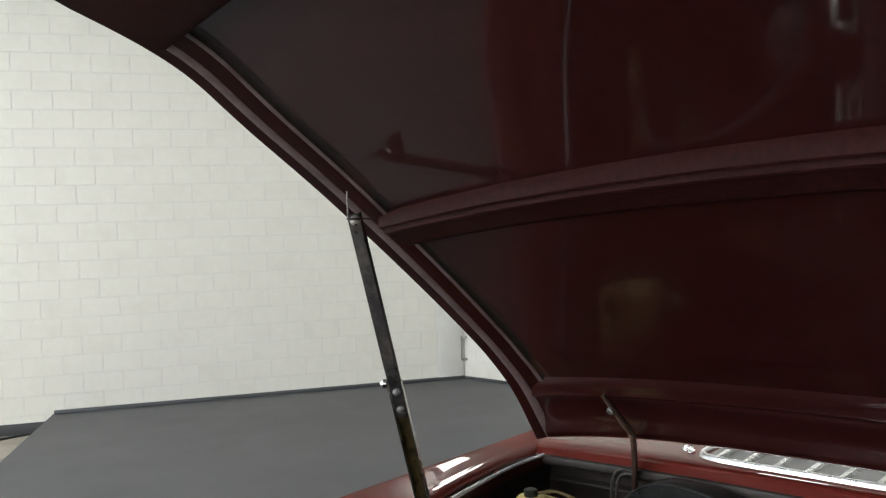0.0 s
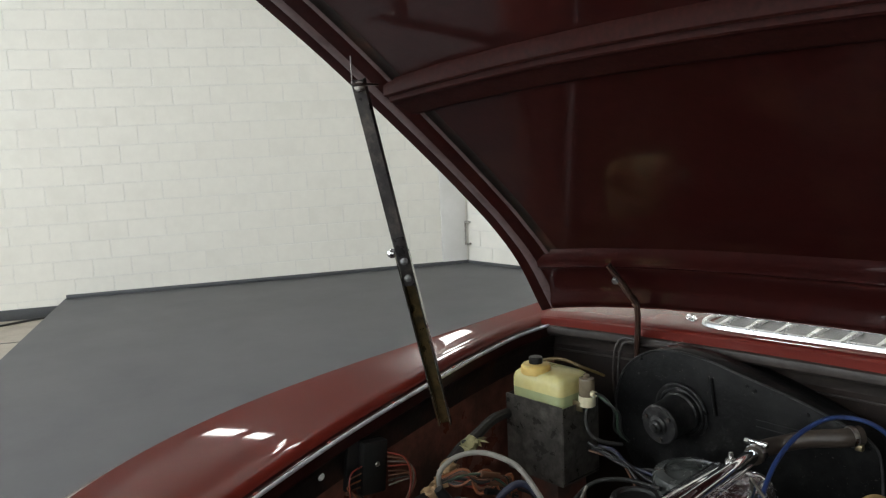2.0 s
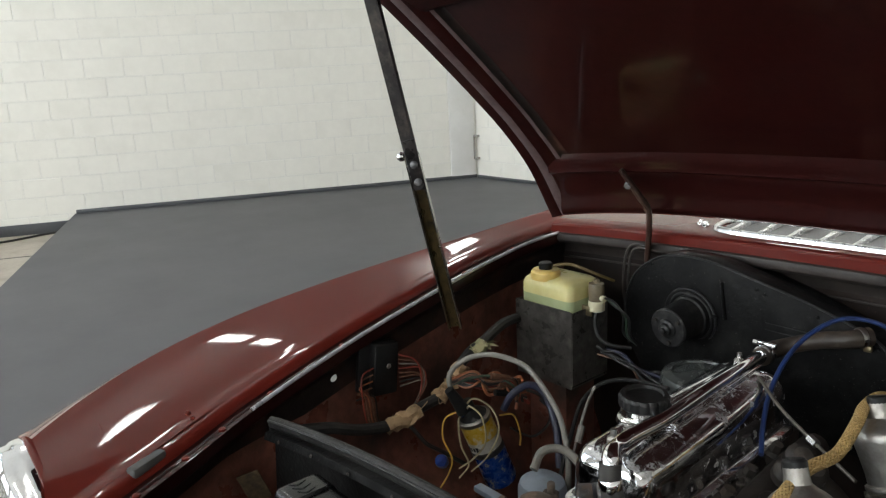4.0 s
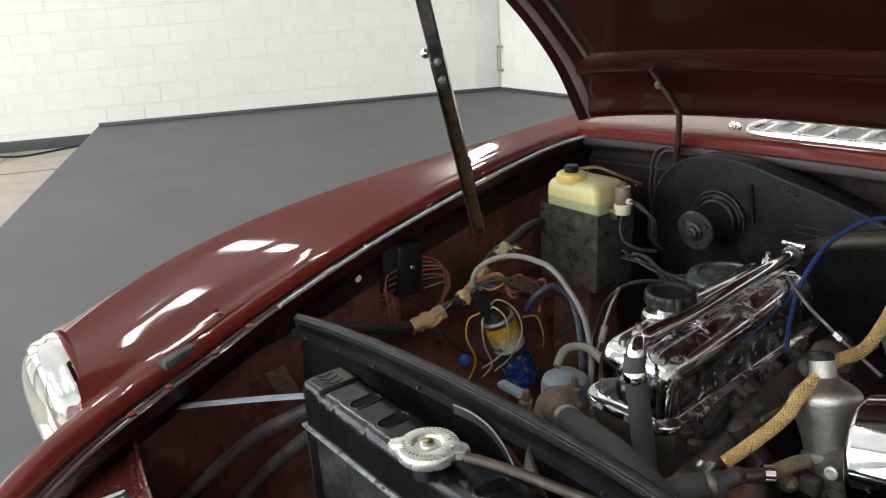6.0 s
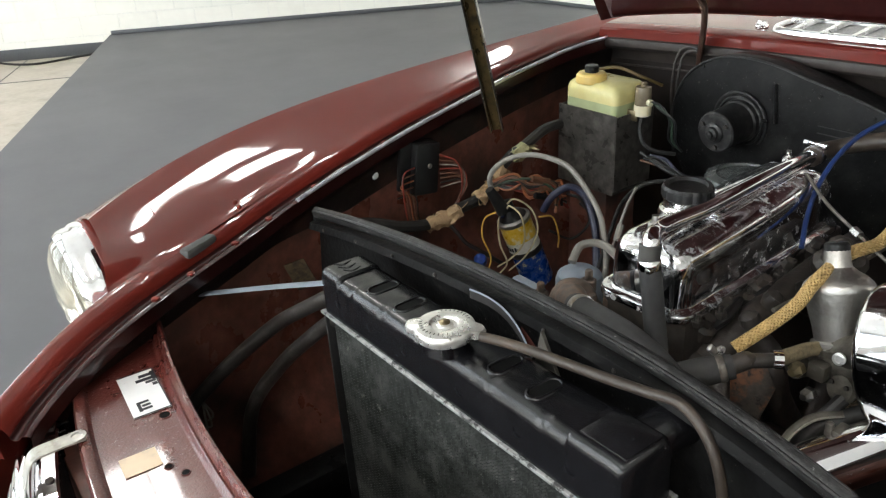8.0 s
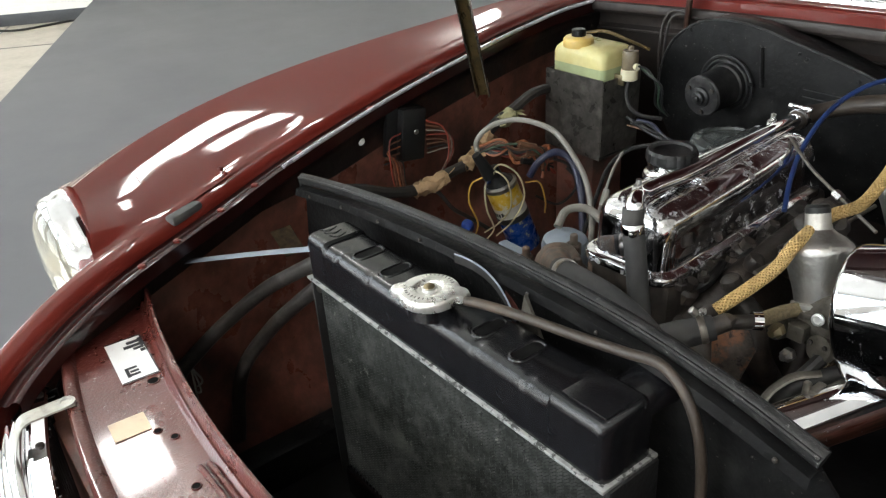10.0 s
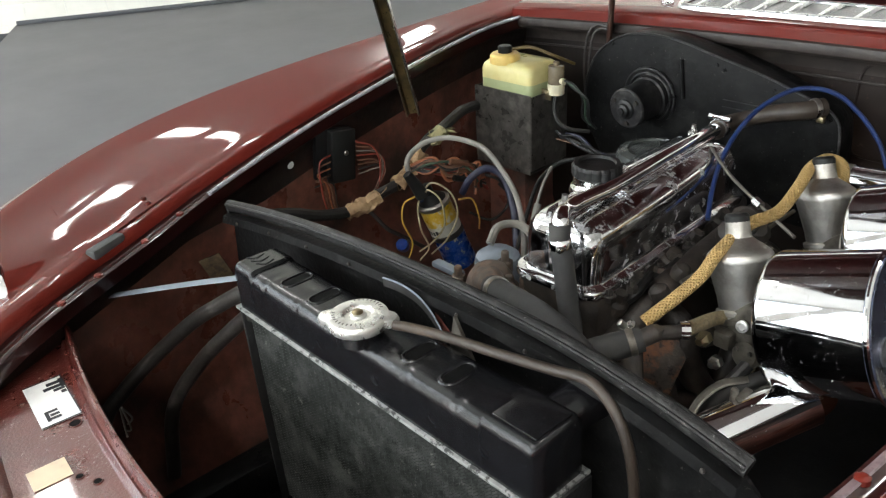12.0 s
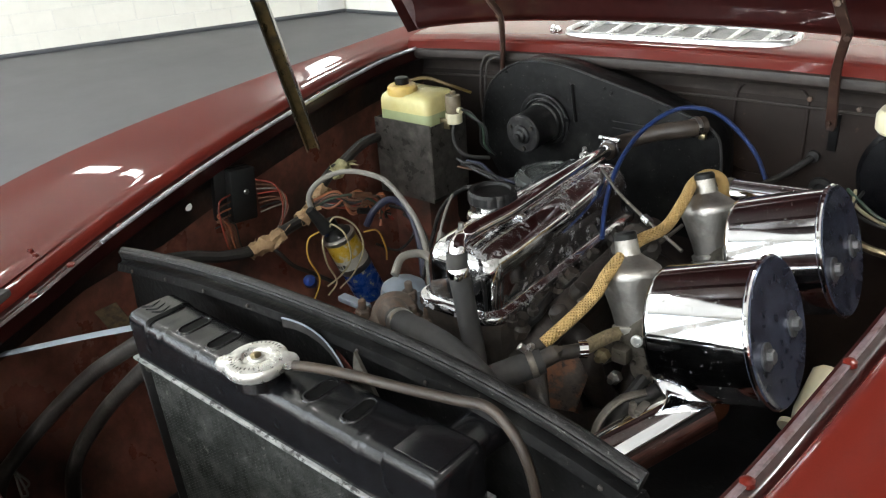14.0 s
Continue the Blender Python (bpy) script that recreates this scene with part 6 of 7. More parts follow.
part("tube", lathe([(0.012, -0.006), (0.019, -0.002), (0.0205, 0.004), (0.0205, 0.150), (0.019, 0.156), (0.010, 0.158)], 30, along((0.200, 0.970, 0.792), (0.350, 0.975, 0.800))), CHROME_PITTED, cross)
part("end_band", lathe([(0.0208, 0.010), (0.0215, 0.011), (0.0215, 0.018), (0.0208, 0.019)], 30, along((0.200, 0.970, 0.792), (0.350, 0.975, 0.800))), STEEL, cross)
link = thing("throttle_linkage", "thin steel throttle rods and levers", "linkage", at=(0.2, 0.8, 0.78))
part("rod", tube([(0.045, 0.905, 0.818), (0.10, 0.86, 0.806), (0.160, 0.820, 0.798), (0.232, 0.785, 0.782)], 0.0024, 5, 8), ALLOY_DULL, link)
part("rod_end", lathe([(0.006, 0), (0.006, 0.014)], 6, along((0.160, 0.820, 0.798), (0.232, 0.785, 0.782))), STEEL, link)
part("rod", tube([(0.16, 0.66, 0.745), (0.165, 0.78, 0.745), (0.17, 0.92, 0.750)], 0.0030, 4, 8), ALLOY_DULL, link)
part("lever", join(block(0.010, 0.022, 0.010, (0.303, 0.556, 0.712), 0.003), block(0.008, 0.008, 0.018, (0.296, 0.548, 0.714), 0.003)), ALLOY_DULL, link)
pulley = thing("pulley_bracket", "grey curved alternator bracket and cable", "bracket", at=(0.27, 0.57, 0.66))
part("arm", tube([(0.285, 0.60, 0.700), (0.262, 0.580, 0.690), (0.250, 0.555, 0.665), (0.258, 0.53, 0.63)], [0.005, 0.006, 0.006, 0.005], 6, 10, flat=0.5), ALLOY_DULL, pulley)
part("cable", tube([(0.300, 0.625, 0.698), (0.280, 0.605, 0.686), (0.262, 0.585, 0.67), (0.25, 0.57, 0.62)], 0.010, 6, 12), RUBBER, pulley)
bluehose = part("vacuum_hose", tube([(0.109, 0.800, 0.762), (0.089, 0.840, 0.784), (0.071, 0.890, 0.810), (0.062, 0.950, 0.838), (0.066, 1.010, 0.860), (0.089, 1.060, 0.875), (0.128, 1.090, 0.869), (0.161, 1.110, 0.840), (0.193, 1.120, 0.800), (0.212, 1.120, 0.763)], 0.0035, 8, 10), WIRE["blue"])
tagged(bluehose, "bright blue plastic vacuum hose in an arc", "hose")

# ---- engine bay: rear ----
heater = thing("heater_unit", "black steel heater box with round blower motor", "heater", at=(-0.1, 1.18, 0.60))
OUT = spline([(-0.352, 0.70), (-0.362, 0.775), (-0.338, 0.850), (-0.270, 0.897), (-0.180, 0.902), (-0.10, 0.886), (0.0, 0.864), (0.085, 0.838), (0.118, 0.822), (0.132, 0.795), (0.136, 0.72), (0.130, 0.62)], 6)
outl = [(a, b) for a, b in OUT] + [(-0.30, 0.62)]
part("case", prism(outl, 0.055, 0.006, Matrix.Translation((0, 1.132, 0))), HEATER_BLACK, heater, "scuffed satin black steel case")
outl = [(a * 0.86 - 0.035, b - 0.012) for a, b in OUT] + [(-0.28, 0.62)]
part("rear_case", prism(outl, 0.058, 0.004, Matrix.Translation((0, 1.186, 0))), HEATER_BLACK, heater)
part("edge_seam", tube([(a, 1.1325, b - 0.001) for a, b in OUT[::3]], 0.0022, 4, 8), CARRIER_DARK, heater, "scuffed grey seam")
mm = along((-0.213, 1.134, 0.790), (-0.215, 1.06, 0.783))
part("scroll_ring", lathe([(0.056, 0.0), (0.0555, 0.004), (0.053, 0.0045), (0.0485, 0.001), (0.047, 0.005), (0.0445, 0.0055), (0.042, 0.001)], 44, mm), CARRIER_DARK, heater)
motor = part("blower_motor", lathe([(0.040, 0.0), (0.0395, 0.010), (0.0365, 0.013), (0.0358, 0.062), (0.0370, 0.064), (0.0370, 0.069), (0.0345, 0.072), (0.0185, 0.0725), (0.0175, 0.076), (0.0125, 0.078), (0.0115, 0.083), (0.0065, 0.085), (0.006, 0.089), (0.0, 0.090)], 40, mm), CARRIER_DARK, heater, "dirty black blower motor")
part("motor_strap", join(block(0.012, 0.006, 0.003, (0.052, 0.012, 0.005), 0.001, m=mm), block(0.010, 0.006, 0.003, (-0.050, -0.010, 0.005), 0.001, m=mm)), HEATER_BLACK, motor)
for a in (0.6, 2.7, 4.8):
    part("screw", lathe([(0.0045, 0), (0.004, 0.004)], 10, mm @ Matrix.Translation((0.0275 * math.cos(a), 0.0275 * math.sin(a), 0.0715))), IRON, motor)
part("rib", tube([(-0.152, 1.131, 0.868), (-0.148, 1.130, 0.84), (-0.142, 1.130, 0.80)], 0.003, 5, 8), HEATER_BLACK, heater)
for x, z in ((-0.085, 0.868), (-0.070, 0.862), (0.02, 0.842), (-0.30, 0.875), (0.115, 0.812)):
    part("rivet", lathe([(0.0032, 0), (0.0028, 0.0015), (0.001, 0.0022)], 10, along((x, 1.132, z), (x, 1.0, z))), HEATER_BLACK, heater)
for z in (0.812, 0.800):
    part("crease", block(0.075, 0.002, 0.0014, (-0.03, 1.1315, z), 0), CARRIER_DARK, heater)

carrier = thing("bottle_carrier", "pitted grey steel bottle carrier box", "carrier", at=(-0.45, 1.04, 0.60))
CM = Matrix.Translation((-0.455, 1.045, 0)) @ Matrix.Rotation(radians(1), 4, "Z")
CW, CD = 0.146, 0.108
part("front_plate", block(CW, 0.002, 0.160, (0, -CD / 2, 0.712), 0, m=CM), CARRIER, carrier, smooth=False)
part("side_plate", block(0.002, CD, 0.150, (CW / 2 + 0.001, 0.0, 0.715), 0, m=CM), CARRIER, carrier, smooth=False)
part("side_plate", block(0.002, CD, 0.150, (-CW / 2 - 0.001, 0.0, 0.715), 0, m=CM), CARRIER, carrier, smooth=False)
part("rear_plate", block(CW, 0.002, 0.15, (0, CD / 2, 0.715), 0, m=CM), CARRIER, carrier, smooth=False)
part("base", block(CW, CD, 0.003, (0, 0, 0.634), 0, m=CM), CARRIER, carrier, smooth=False)
part("foot", block(0.10, 0.09, 0.30, (0, 0, 0.48), 0.004, m=CM), BAY, carrier)
bottle = thing("fluid_bottle", "yellowed plastic washer bottle half full of green fluid", "bottle", at=(-0.455, 1.045, 0.64))


def bottle_ring(hx, hy, r, z):
    return [tuple(CM @ Vector(p)) for p in ((cx + r * math.cos(radians(a)), cy + r * math.sin(radians(a)), z) for cx, cy, a0 in ((hx - r, hy - r, 0), (-hx + r, hy - r, 90), (-hx + r, -hy + r, 180), (hx - r, -hy + r, 270)) for a in np.linspace(a0, a0 + 90, 6))]


part("lower_bottle", grid([bottle_ring(0.066, 0.048, 0.012, 0.64), bottle_ring(0.066, 0.048, 0.014, 0.808)], True, True), BOTTLE_FULL, bottle, "green fluid through yellowed plastic")
part("upper_bottle", grid([bottle_ring(0.0662, 0.0482, 0.014, 0.808), bottle_ring(0.0662, 0.0482, 0.015, 0.826), bottle_ring(0.064, 0.046, 0.017, 0.835), bottle_ring(0.058, 0.040, 0.018, 0.841), bottle_ring(0.03, 0.02, 0.015, 0.844)], True, True), BOTTLE, bottle)
bt = CM @ Vector((-0.020, -0.022, 0))
part("collar", lathe([(0.030, 0.838), (0.0305, 0.842), (0.0295, 0.852), (0.026, 0.856), (0.014, 0.857)], 32, Matrix.Translation(bt)), BOTTLE_CAP, bottle, "amber screw collar")
part("cap", lathe([(0.0135, 0.855), (0.0140, 0.858), (0.0138, 0.868), (0.012, 0.870), (0, 0.870)], 14, Matrix.Translation(bt)), BLACK_PLASTIC, bottle, "black centre cap")
part("spout_tube", tube([tuple(bt + Vector((0.012, 0.008, 0.863))), tuple(bt + Vector((0.04, 0.03, 0.866))), tuple(bt + Vector((0.08, 0.05, 0.852))), tuple(bt + Vector((0.10, 0.09, 0.83)))], 0.0032, 6, 8), AMBER, bottle)
pump = thing("washer_pump", "small smoked plastic washer pump with cream base", "pump", at=(-0.366, 1.04, 0.79))
pm = Matrix.Translation((-0.366, 1.048, 0))
part("motor", lathe([(0.014, 0.806), (0.0155, 0.808), (0.0155, 0.838), (0.0145, 0.842), (0.006, 0.843), (0.006, 0.849), (0.003, 0.851)], 22, pm), SMOKED, pump)
part("base", lathe([(0.013, 0.786), (0.0165, 0.788), (0.0165, 0.806), (0.015, 0.808)], 22, pm), CREAM, pump, "cream pump base")
part("outlet", tube([(-0.352, 1.046, 0.815), (-0.343, 1.044, 0.815)], 0.006, 3, 10), CREAM, pump)
part("hose", tube([(-0.362, 1.044, 0.788), (-0.360, 1.036, 0.765), (-0.345, 1.03, 0.742), (-0.325, 1.04, 0.728), (-0.30, 1.07, 0.72)], 0.0038, 7, 8), RUBBER, pump)
part("bracket", block(0.045, 0.004, 0.02, (-0.388, 1.034, 0.787), 0.001), BRASS, pump)
for k, c in enumerate(("black", "green", "black")):
    w = part("pump_wire", tube([(-0.350, 1.044 + 0.004 * k, 0.818), (-0.325, 1.05, 0.812 - 0.004 * k), (-0.312 + 0.006 * k, 1.06, 0.785), (-0.318 + 0.008 * k, 1.07, 0.745), (-0.300, 1.09, 0.72)], 0.0022, 7, 6), WIRE[c])
    tagged(w, "thin wire at the washer pump", "wire", "pump wires")
bk = thing("bulkhead_pipes", "thin dark pipes looping on the bulkhead", "pipe", at=(-0.40, 1.2, 0.75))
for k in range(2):
    part("pipe", tube([(-0.395 + 0.012 * k, 1.18, 0.73), (-0.408 + 0.012 * k, 1.185, 0.80), (-0.405 + 0.013 * k, 1.19, 0.865), (-0.385 + 0.012 * k, 1.195, 0.888 - 0.006 * k), (-0.34, 1.20, 0.885 - 0.006 * k), (-0.25, 1.205, 0.89)], 0.0028, 7, 8), IRON, bk)
for k in range(6):
    a, b, c_ = rnd.random(), rnd.random(), rnd.random()
    part("wire", tube([(-0.365 + 0.03 * a, 1.03 + 0.02 * b, 0.70 + 0.02 * c_), (-0.325 + 0.02 * b, 1.055, 0.685 + 0.03 * a), (-0.29 + 0.03 * c_, 1.075 - 0.03 * b, 0.665 + 0.035 * b), (-0.235 + 0.03 * a, 1.03 + 0.05 * c_, 0.655 + 0.04 * c_), (-0.18 + 0.03 * b, 1.06 - 0.03 * a, 0.675 + 0.02 * a), (-0.12 + 0.04 * c_, 1.08, 0.66 + 0.03 * b)], 0.0020 + 0.0018 * c_, 7, 8), WIRE[("black", "navy", "black", "brown", "black", "black")[k]], bk)
dome = thing("rear_cover_disc", "dark round cover behind the engine", "cover", at=(-0.07, 1.00, 0.70))
part("disc", lathe([(0.080, 0.740), (0.082, 0.765), (0.078, 0.772), (0.06, 0.776), (0.058, 0.772), (0.03, 0.773), (0.0, 0.778)], 40, Matrix.Translation((-0.088, 0.975, 0.058)) @ Matrix.Diagonal((0.80, 0.80, 0.91, 1))), DISC_GREY, dome)
servo = thing("brake_servo", "black drum brake servo with cream reservoir cap", "brake servo", at=(0.42, 1.10, 0.66))
part("drum", lathe([(0.080, 0), (0.088, 0.010), (0.088, 0.11), (0.080, 0.12), (0.0, 0.125)], 44, along((0.425, 1.235, 0.800), (0.425, 1.0, 0.800))), BLACK_GLOSS, servo)
part("reservoir_cap", lathe([(0.030, 0), (0.033, 0.004), (0.033, 0.022), (0.028, 0.030), (0.0, 0.032)], 32, along((0.398, 1.06, 0.888), (0.396, 1.055, 0.95))), CREAM, servo, "cream screw cap")
part("master_cylinder", block(0.06, 0.10, 0.07, (0.43, 1.07, 0.84), 0.010), ALLOY_DULL, servo)
for k, c in enumerate(("green", "white", "black")):
    part("wire", tube([(0.345 + 0.01 * k, 1.06, 0.795), (0.365, 1.04 - 0.01 * k, 0.790 - 0.004 * k), (0.395, 1.03, 0.775 - 0.006 * k), (0.43, 1.04, 0.760)], 0.0025, 6, 6), WIRE[c], servo)
part("pipe", tube([(0.34, 1.04, 0.742), (0.40, 1.02, 0.730), (0.47, 1.03, 0.728)], 0.006, 5, 8), BRASS, servo)
cream = thing("cream_connector", "cream plastic connector on the inner wing", "connector", at=(0.43, 0.70, 0.68))
part("body", lathe([(0.018, 0), (0.020, 0.01), (0.018, 0.06), (0.012, 0.066)], 16, along((0.434, 0.68, 0.675), (0.436, 0.735, 0.715))), CREAM, cream)
part("flange", lathe([(0.024, 0), (0.024, 0.006)], 20, along((0.430, 0.666, 0.668), (0.434, 0.70, 0.69))), CREAM, cream)

# black plates painted as hinge openings, and grommets, on the bulkhead
for x, z, w, h in ((0.268, 0.812, 0.014, 0.060),):
    for sx in (x, XC * 2 - x):
        part("hinge_slot", block(w, 0.004, h, (sx, 1.2445, z), 0), SLOT_BLACK, car, "black plate for the hinge opening's shade", smooth=False)
part("grommet", lathe([(0.020, 0), (0.019, 0.006), (0.010, 0.007), (0.008, 0.002)], 20, along((0.262, 1.244, 0.715), (0.262, 1.1, 0.715))), RUBBER, car)
part("grommet", lathe([(0.011, 0), (0.010, 0.006), (0.004, 0.007)], 16, along((0.243, 1.244, 0.768), (0.243, 1.1, 0.768))), RUBBER, car)
part("cable", tube([(0.243, 1.235, 0.768), (0.215, 1.20, 0.745), (0.18, 1.12, 0.73)], 0.0055, 6, 8), RUBBER, car)
for x, z in ((0.139, 0.882), (0.225, 0.862), (0.30, 0.855), (0.12, 0.90)):
    part("bulkhead_bolt", lathe([(0.0048, 0), (0.0044, 0.003), (0.002, 0.004)], 6, along((x, 1.244, z), (x, 1.1, z))), RUST, car)
part("stiffening_ring", tube([(0.165 + 0.060 * math.copysign(abs(math.cos(a)) ** 0.35, math.cos(a)), 1.2435, 0.80 + 0.078 * math.copysign(abs(math.sin(a)) ** 0.35, math.sin(a))) for a in np.linspace(0, 2 * math.pi, 41)], 0.0022, 2, 6), BAY_GREY, car)

# ---- electrics on the inner wing ----
# white disc paints the light that shows through a small hole
plug = part("blanking_plug", lathe([(0.0075, -0.002), (0.0072, 0.001), (0.004, 0.0022), (0, 0.0025)], 20, along((-0.5455, 0.556, 0.747), (-0.4, 0.55, 0.75))), HOLE_LIGHT_WHITE)
tagged(plug, "small white disc painted as light through a wing hole", "plug")
fuse = thing("fuse_box", "black plastic fuse box on the inner wing", "fuse box", at=(-0.537, 0.655, 0.68))
FM = Matrix.Translation((-0.534, 0.655, 0.738)) @ pose(0, 0, 0, -7, 0, 0)
part("cover", block(0.022, 0.052, 0.096, (0, 0, 0), 0.004, m=FM), BLACK_PLASTIC, fuse)
part("base", block(0.012, 0.075, 0.090, (-0.012, -0.012, 0.004), 0.003, m=FM), BLACK_PLASTIC, fuse)
part("screw", lathe([(0.005, 0), (0.004, 0.002)], 10, FM @ along((0.011, 0.004, 0.006), (0.1, 0.004, 0.006))), STEEL, fuse)
for k in range(5):
    c = ("red", "brown", "orange", "brown", "black")[k]
    w = part("fuse_wire", tube([(-0.526, 0.628 - 0.002 * k, 0.748 - 0.012 * k), (-0.520, 0.600 - 0.004 * k, 0.742 - 0.01 * k), (-0.515, 0.594 + 0.006 * k, 0.70), (-0.512, 0.598 + 0.006 * k, 0.655), (-0.50, 0.605 + 0.008 * k, 0.640)], 0.0015, 7, 6), WIRE[c])
    tagged(w, "thin coloured wire at the fuse box", "wire", "fuse box wires")
for k in range(8):
    c = ("red", "brown", "grey", "red", "brown", "brown", "black", "grey")[k]
    w = part("fuse_wire", tube([(-0.526, 0.684, 0.758 - 0.009 * k), (-0.515, 0.715 + 0.004 * (k % 4), 0.740 - 0.006 * k), (-0.510, 0.722 + 0.003 * (k % 5), 0.70 - 0.002 * k), (-0.505, 0.706 - 0.002 * k, 0.655), (-0.495, 0.695 - 0.004 * k, 0.642)], 0.0015, 7, 6), WIRE[c])
    tagged(w, "thin coloured wire at the fuse box", "wire", "fuse box wires")
loom = thing("wiring_loom", "taped black wiring loom with torn paper tape", "wiring loom", at=(-0.49, 0.70, 0.62))
part("sleeve", tube([(-0.50, 0.45, 0.70), (-0.495, 0.512, 0.685), (-0.490, 0.570, 0.662), (-0.488, 0.634, 0.650), (-0.487, 0.695, 0.660), (-0.485, 0.755, 0.672), (-0.488, 0.785, 0.702), (-0.492, 0.825, 0.728), (-0.495, 0.862, 0.738), (-0.515, 0.940, 0.752), (-0.53, 1.02, 0.745)], 0.0105, 7, 10), RUBBER, loom)


def wrap(points, r, seed, mat, name="tape"):
    """Crumpled tape round the loom."""
    rr = random.Random(seed)
    bm = tube(points, r, 5, 12)
    for v in bm.verts:
        v.co += Vector((rr.uniform(-1, 1), rr.uniform(-1, 1), rr.uniform(-1, 1))) * r * 0.22
    for k in range(6):
        p = Vector(points[rr.randrange(len(points))])
        q = p + Vector((rr.uniform(0.0, 0.018), rr.uniform(-0.022, 0.022), rr.uniform(-0.018, 0.022)))
        e = Vector((rr.uniform(-1, 1), rr.uniform(-1, 1), rr.uniform(-1, 1))).normalized() * 0.007
        f = [bm.verts.new(p + e), bm.verts.new(p - e), bm.verts.new(q - e * 0.6), bm.verts.new(q + e * 1.2)]
        bm.faces.new(f)
    return tagged(part(name, bm, mat, loom), kind="stuff")


wrap([(-0.486, 0.622, 0.650), (-0.484, 0.655, 0.652), (-0.482, 0.690, 0.660)], 0.0140, 1, TAPE)
wrap([(-0.482, 0.735, 0.668), (-0.482, 0.765, 0.682)], 0.0145, 2, TAPE)
wrap([(-0.484, 0.775, 0.695), (-0.486, 0.800, 0.712)], 0.0135, 3, TAPE)
wrap([(-0.488, 0.830, 0.728), (-0.490, 0.862, 0.738)], 0.0145, 5, TAPE_PALE)
part("lead", tube([(-0.485, 0.655, 0.655), (-0.470, 0.672, 0.628), (-0.462, 0.690, 0.60), (-0.455, 0.72, 0.575), (-0.44, 0.76, 0.54)], 0.004, 7, 8), RUBBER, loom)

coil = thing("ignition_coil", "blue and yellow labelled ignition coil canister", "ignition coil", at=(-0.41, 0.80, 0.50))
KA, KB = Vector((-0.398, 0.812, 0.505)), Vector((-0.420, 0.768, 0.642))
km = along(KA, KB)
part("can", lathe([(0.028, 0.0), (0.0305, 0.004), (0.0305, 0.072)], 36, km), COIL_BLUE, coil, "blue printed lower band")
part("band", lathe([(0.0307, 0.072), (0.0307, 0.080)], 36, km), IRON, coil)
part("silver_band", lathe([(0.0306, 0.080), (0.0306, 0.104)], 36, km), COIL_WHITE, coil)
part("yellow_band", lathe([(0.0307, 0.104), (0.0307, 0.138)], 36, km), COIL_YELLOW, coil, "yellow printed band")
part("crimp", lathe([(0.0305, 0.138), (0.0318, 0.140), (0.0318, 0.146), (0.028, 0.149)], 36, km), ALLOY, coil)
part("tower", lathe([(0.027, 0.148), (0.020, 0.156), (0.010, 0.163), (0.009, 0.182), (0.0, 0.183)], 28, km), BLACK_PLASTIC, coil)
part("clamp", join(lathe([(0.0310, 0.070), (0.0316, 0.071), (0.0316, 0.081), (0.0310, 0.082)], 36, km), block(0.035, 0.004, 0.022, (-0.040, 0, 0.076), 0.001, m=km)), IRON, coil)
bars = []
for k in range(7):
    a = radians(-120 + 13 * k)
    bars.append(block(0.0005, 0.0042, 0.0075 if k % 3 else 0.011, (0, 0, 0), 0, m=km @ Matrix.Rotation(a, 4, "Z") @ Matrix.Translation((0.0310, 0, 0.092))))
part("label_bars", join(*bars), INK, coil, smooth=False)
for a in (radians(-70), radians(-150)):
    t0 = km @ Vector((0.019 * math.cos(a), 0.019 * math.sin(a), 0.165))
    part("terminal", block(0.008, 0.008, 0.014, tuple(t0), 0.002), WIRE["blue"], coil)
for k, (c, pts) in enumerate((("white", ((-0.402, 0.735, 0.668), (-0.380, 0.725, 0.690), (-0.360, 0.735, 0.672), (-0.365, 0.745, 0.62), (-0.385, 0.735, 0.585), (-0.41, 0.72, 0.56))),
                              ("white", ((-0.405, 0.728, 0.672), (-0.392, 0.745, 0.694), (-0.372, 0.770, 0.672), (-0.362, 0.775, 0.630), (-0.372, 0.755, 0.585), (-0.40, 0.74, 0.55))),
                              ("yellow", ((-0.415, 0.722, 0.668), (-0.420, 0.700, 0.660), (-0.415, 0.690, 0.63), (-0.405, 0.700, 0.59), (-0.41, 0.695, 0.56), (-0.42, 0.68, 0.53))),
                              ("yellow", ((-0.385, 0.800, 0.645), (-0.375, 0.825, 0.640), (-0.372, 0.838, 0.60), (-0.38, 0.845, 0.57))),
                              ("white", ((-0.41, 0.735, 0.670), (-0.400, 0.715, 0.655), (-0.392, 0.712, 0.615), (-0.395, 0.730, 0.570), (-0.405, 0.715, 0.545))))):
    w = part("coil_wire", tube(pts, 0.0017, 8, 6), WIRE[c])
    tagged(w, "thin loose wire curling round the coil", "wire", "coil wires")
cols = ("red", "orange", "brown", "red", "black", "grey", "red", "black", "orange", "brown", "black", "red", "black", "green")
for k in range(14):
    a, b = rnd.random(), rnd.random()
    w = part("loom_wire", tube([(-0.475, 0.765 + 0.015 * a, 0.685 + 0.014 * b), (-0.455, 0.790 + 0.02 * b, 0.706 - 0.035 * a), (-0.435, 0.822 + 0.03 * a, 0.705 - 0.045 * b), (-0.415, 0.855 + 0.03 * b, 0.686 - 0.04 * a), (-0.41, 0.865 + 0.04 * a, 0.655 - 0.03 * b)], 0.0026 + 0.0008 * b, 7, 6), WIRE[cols[k]])
    tagged(w, "loose coloured loom wire with bullet connectors", "wire", "loom wires")
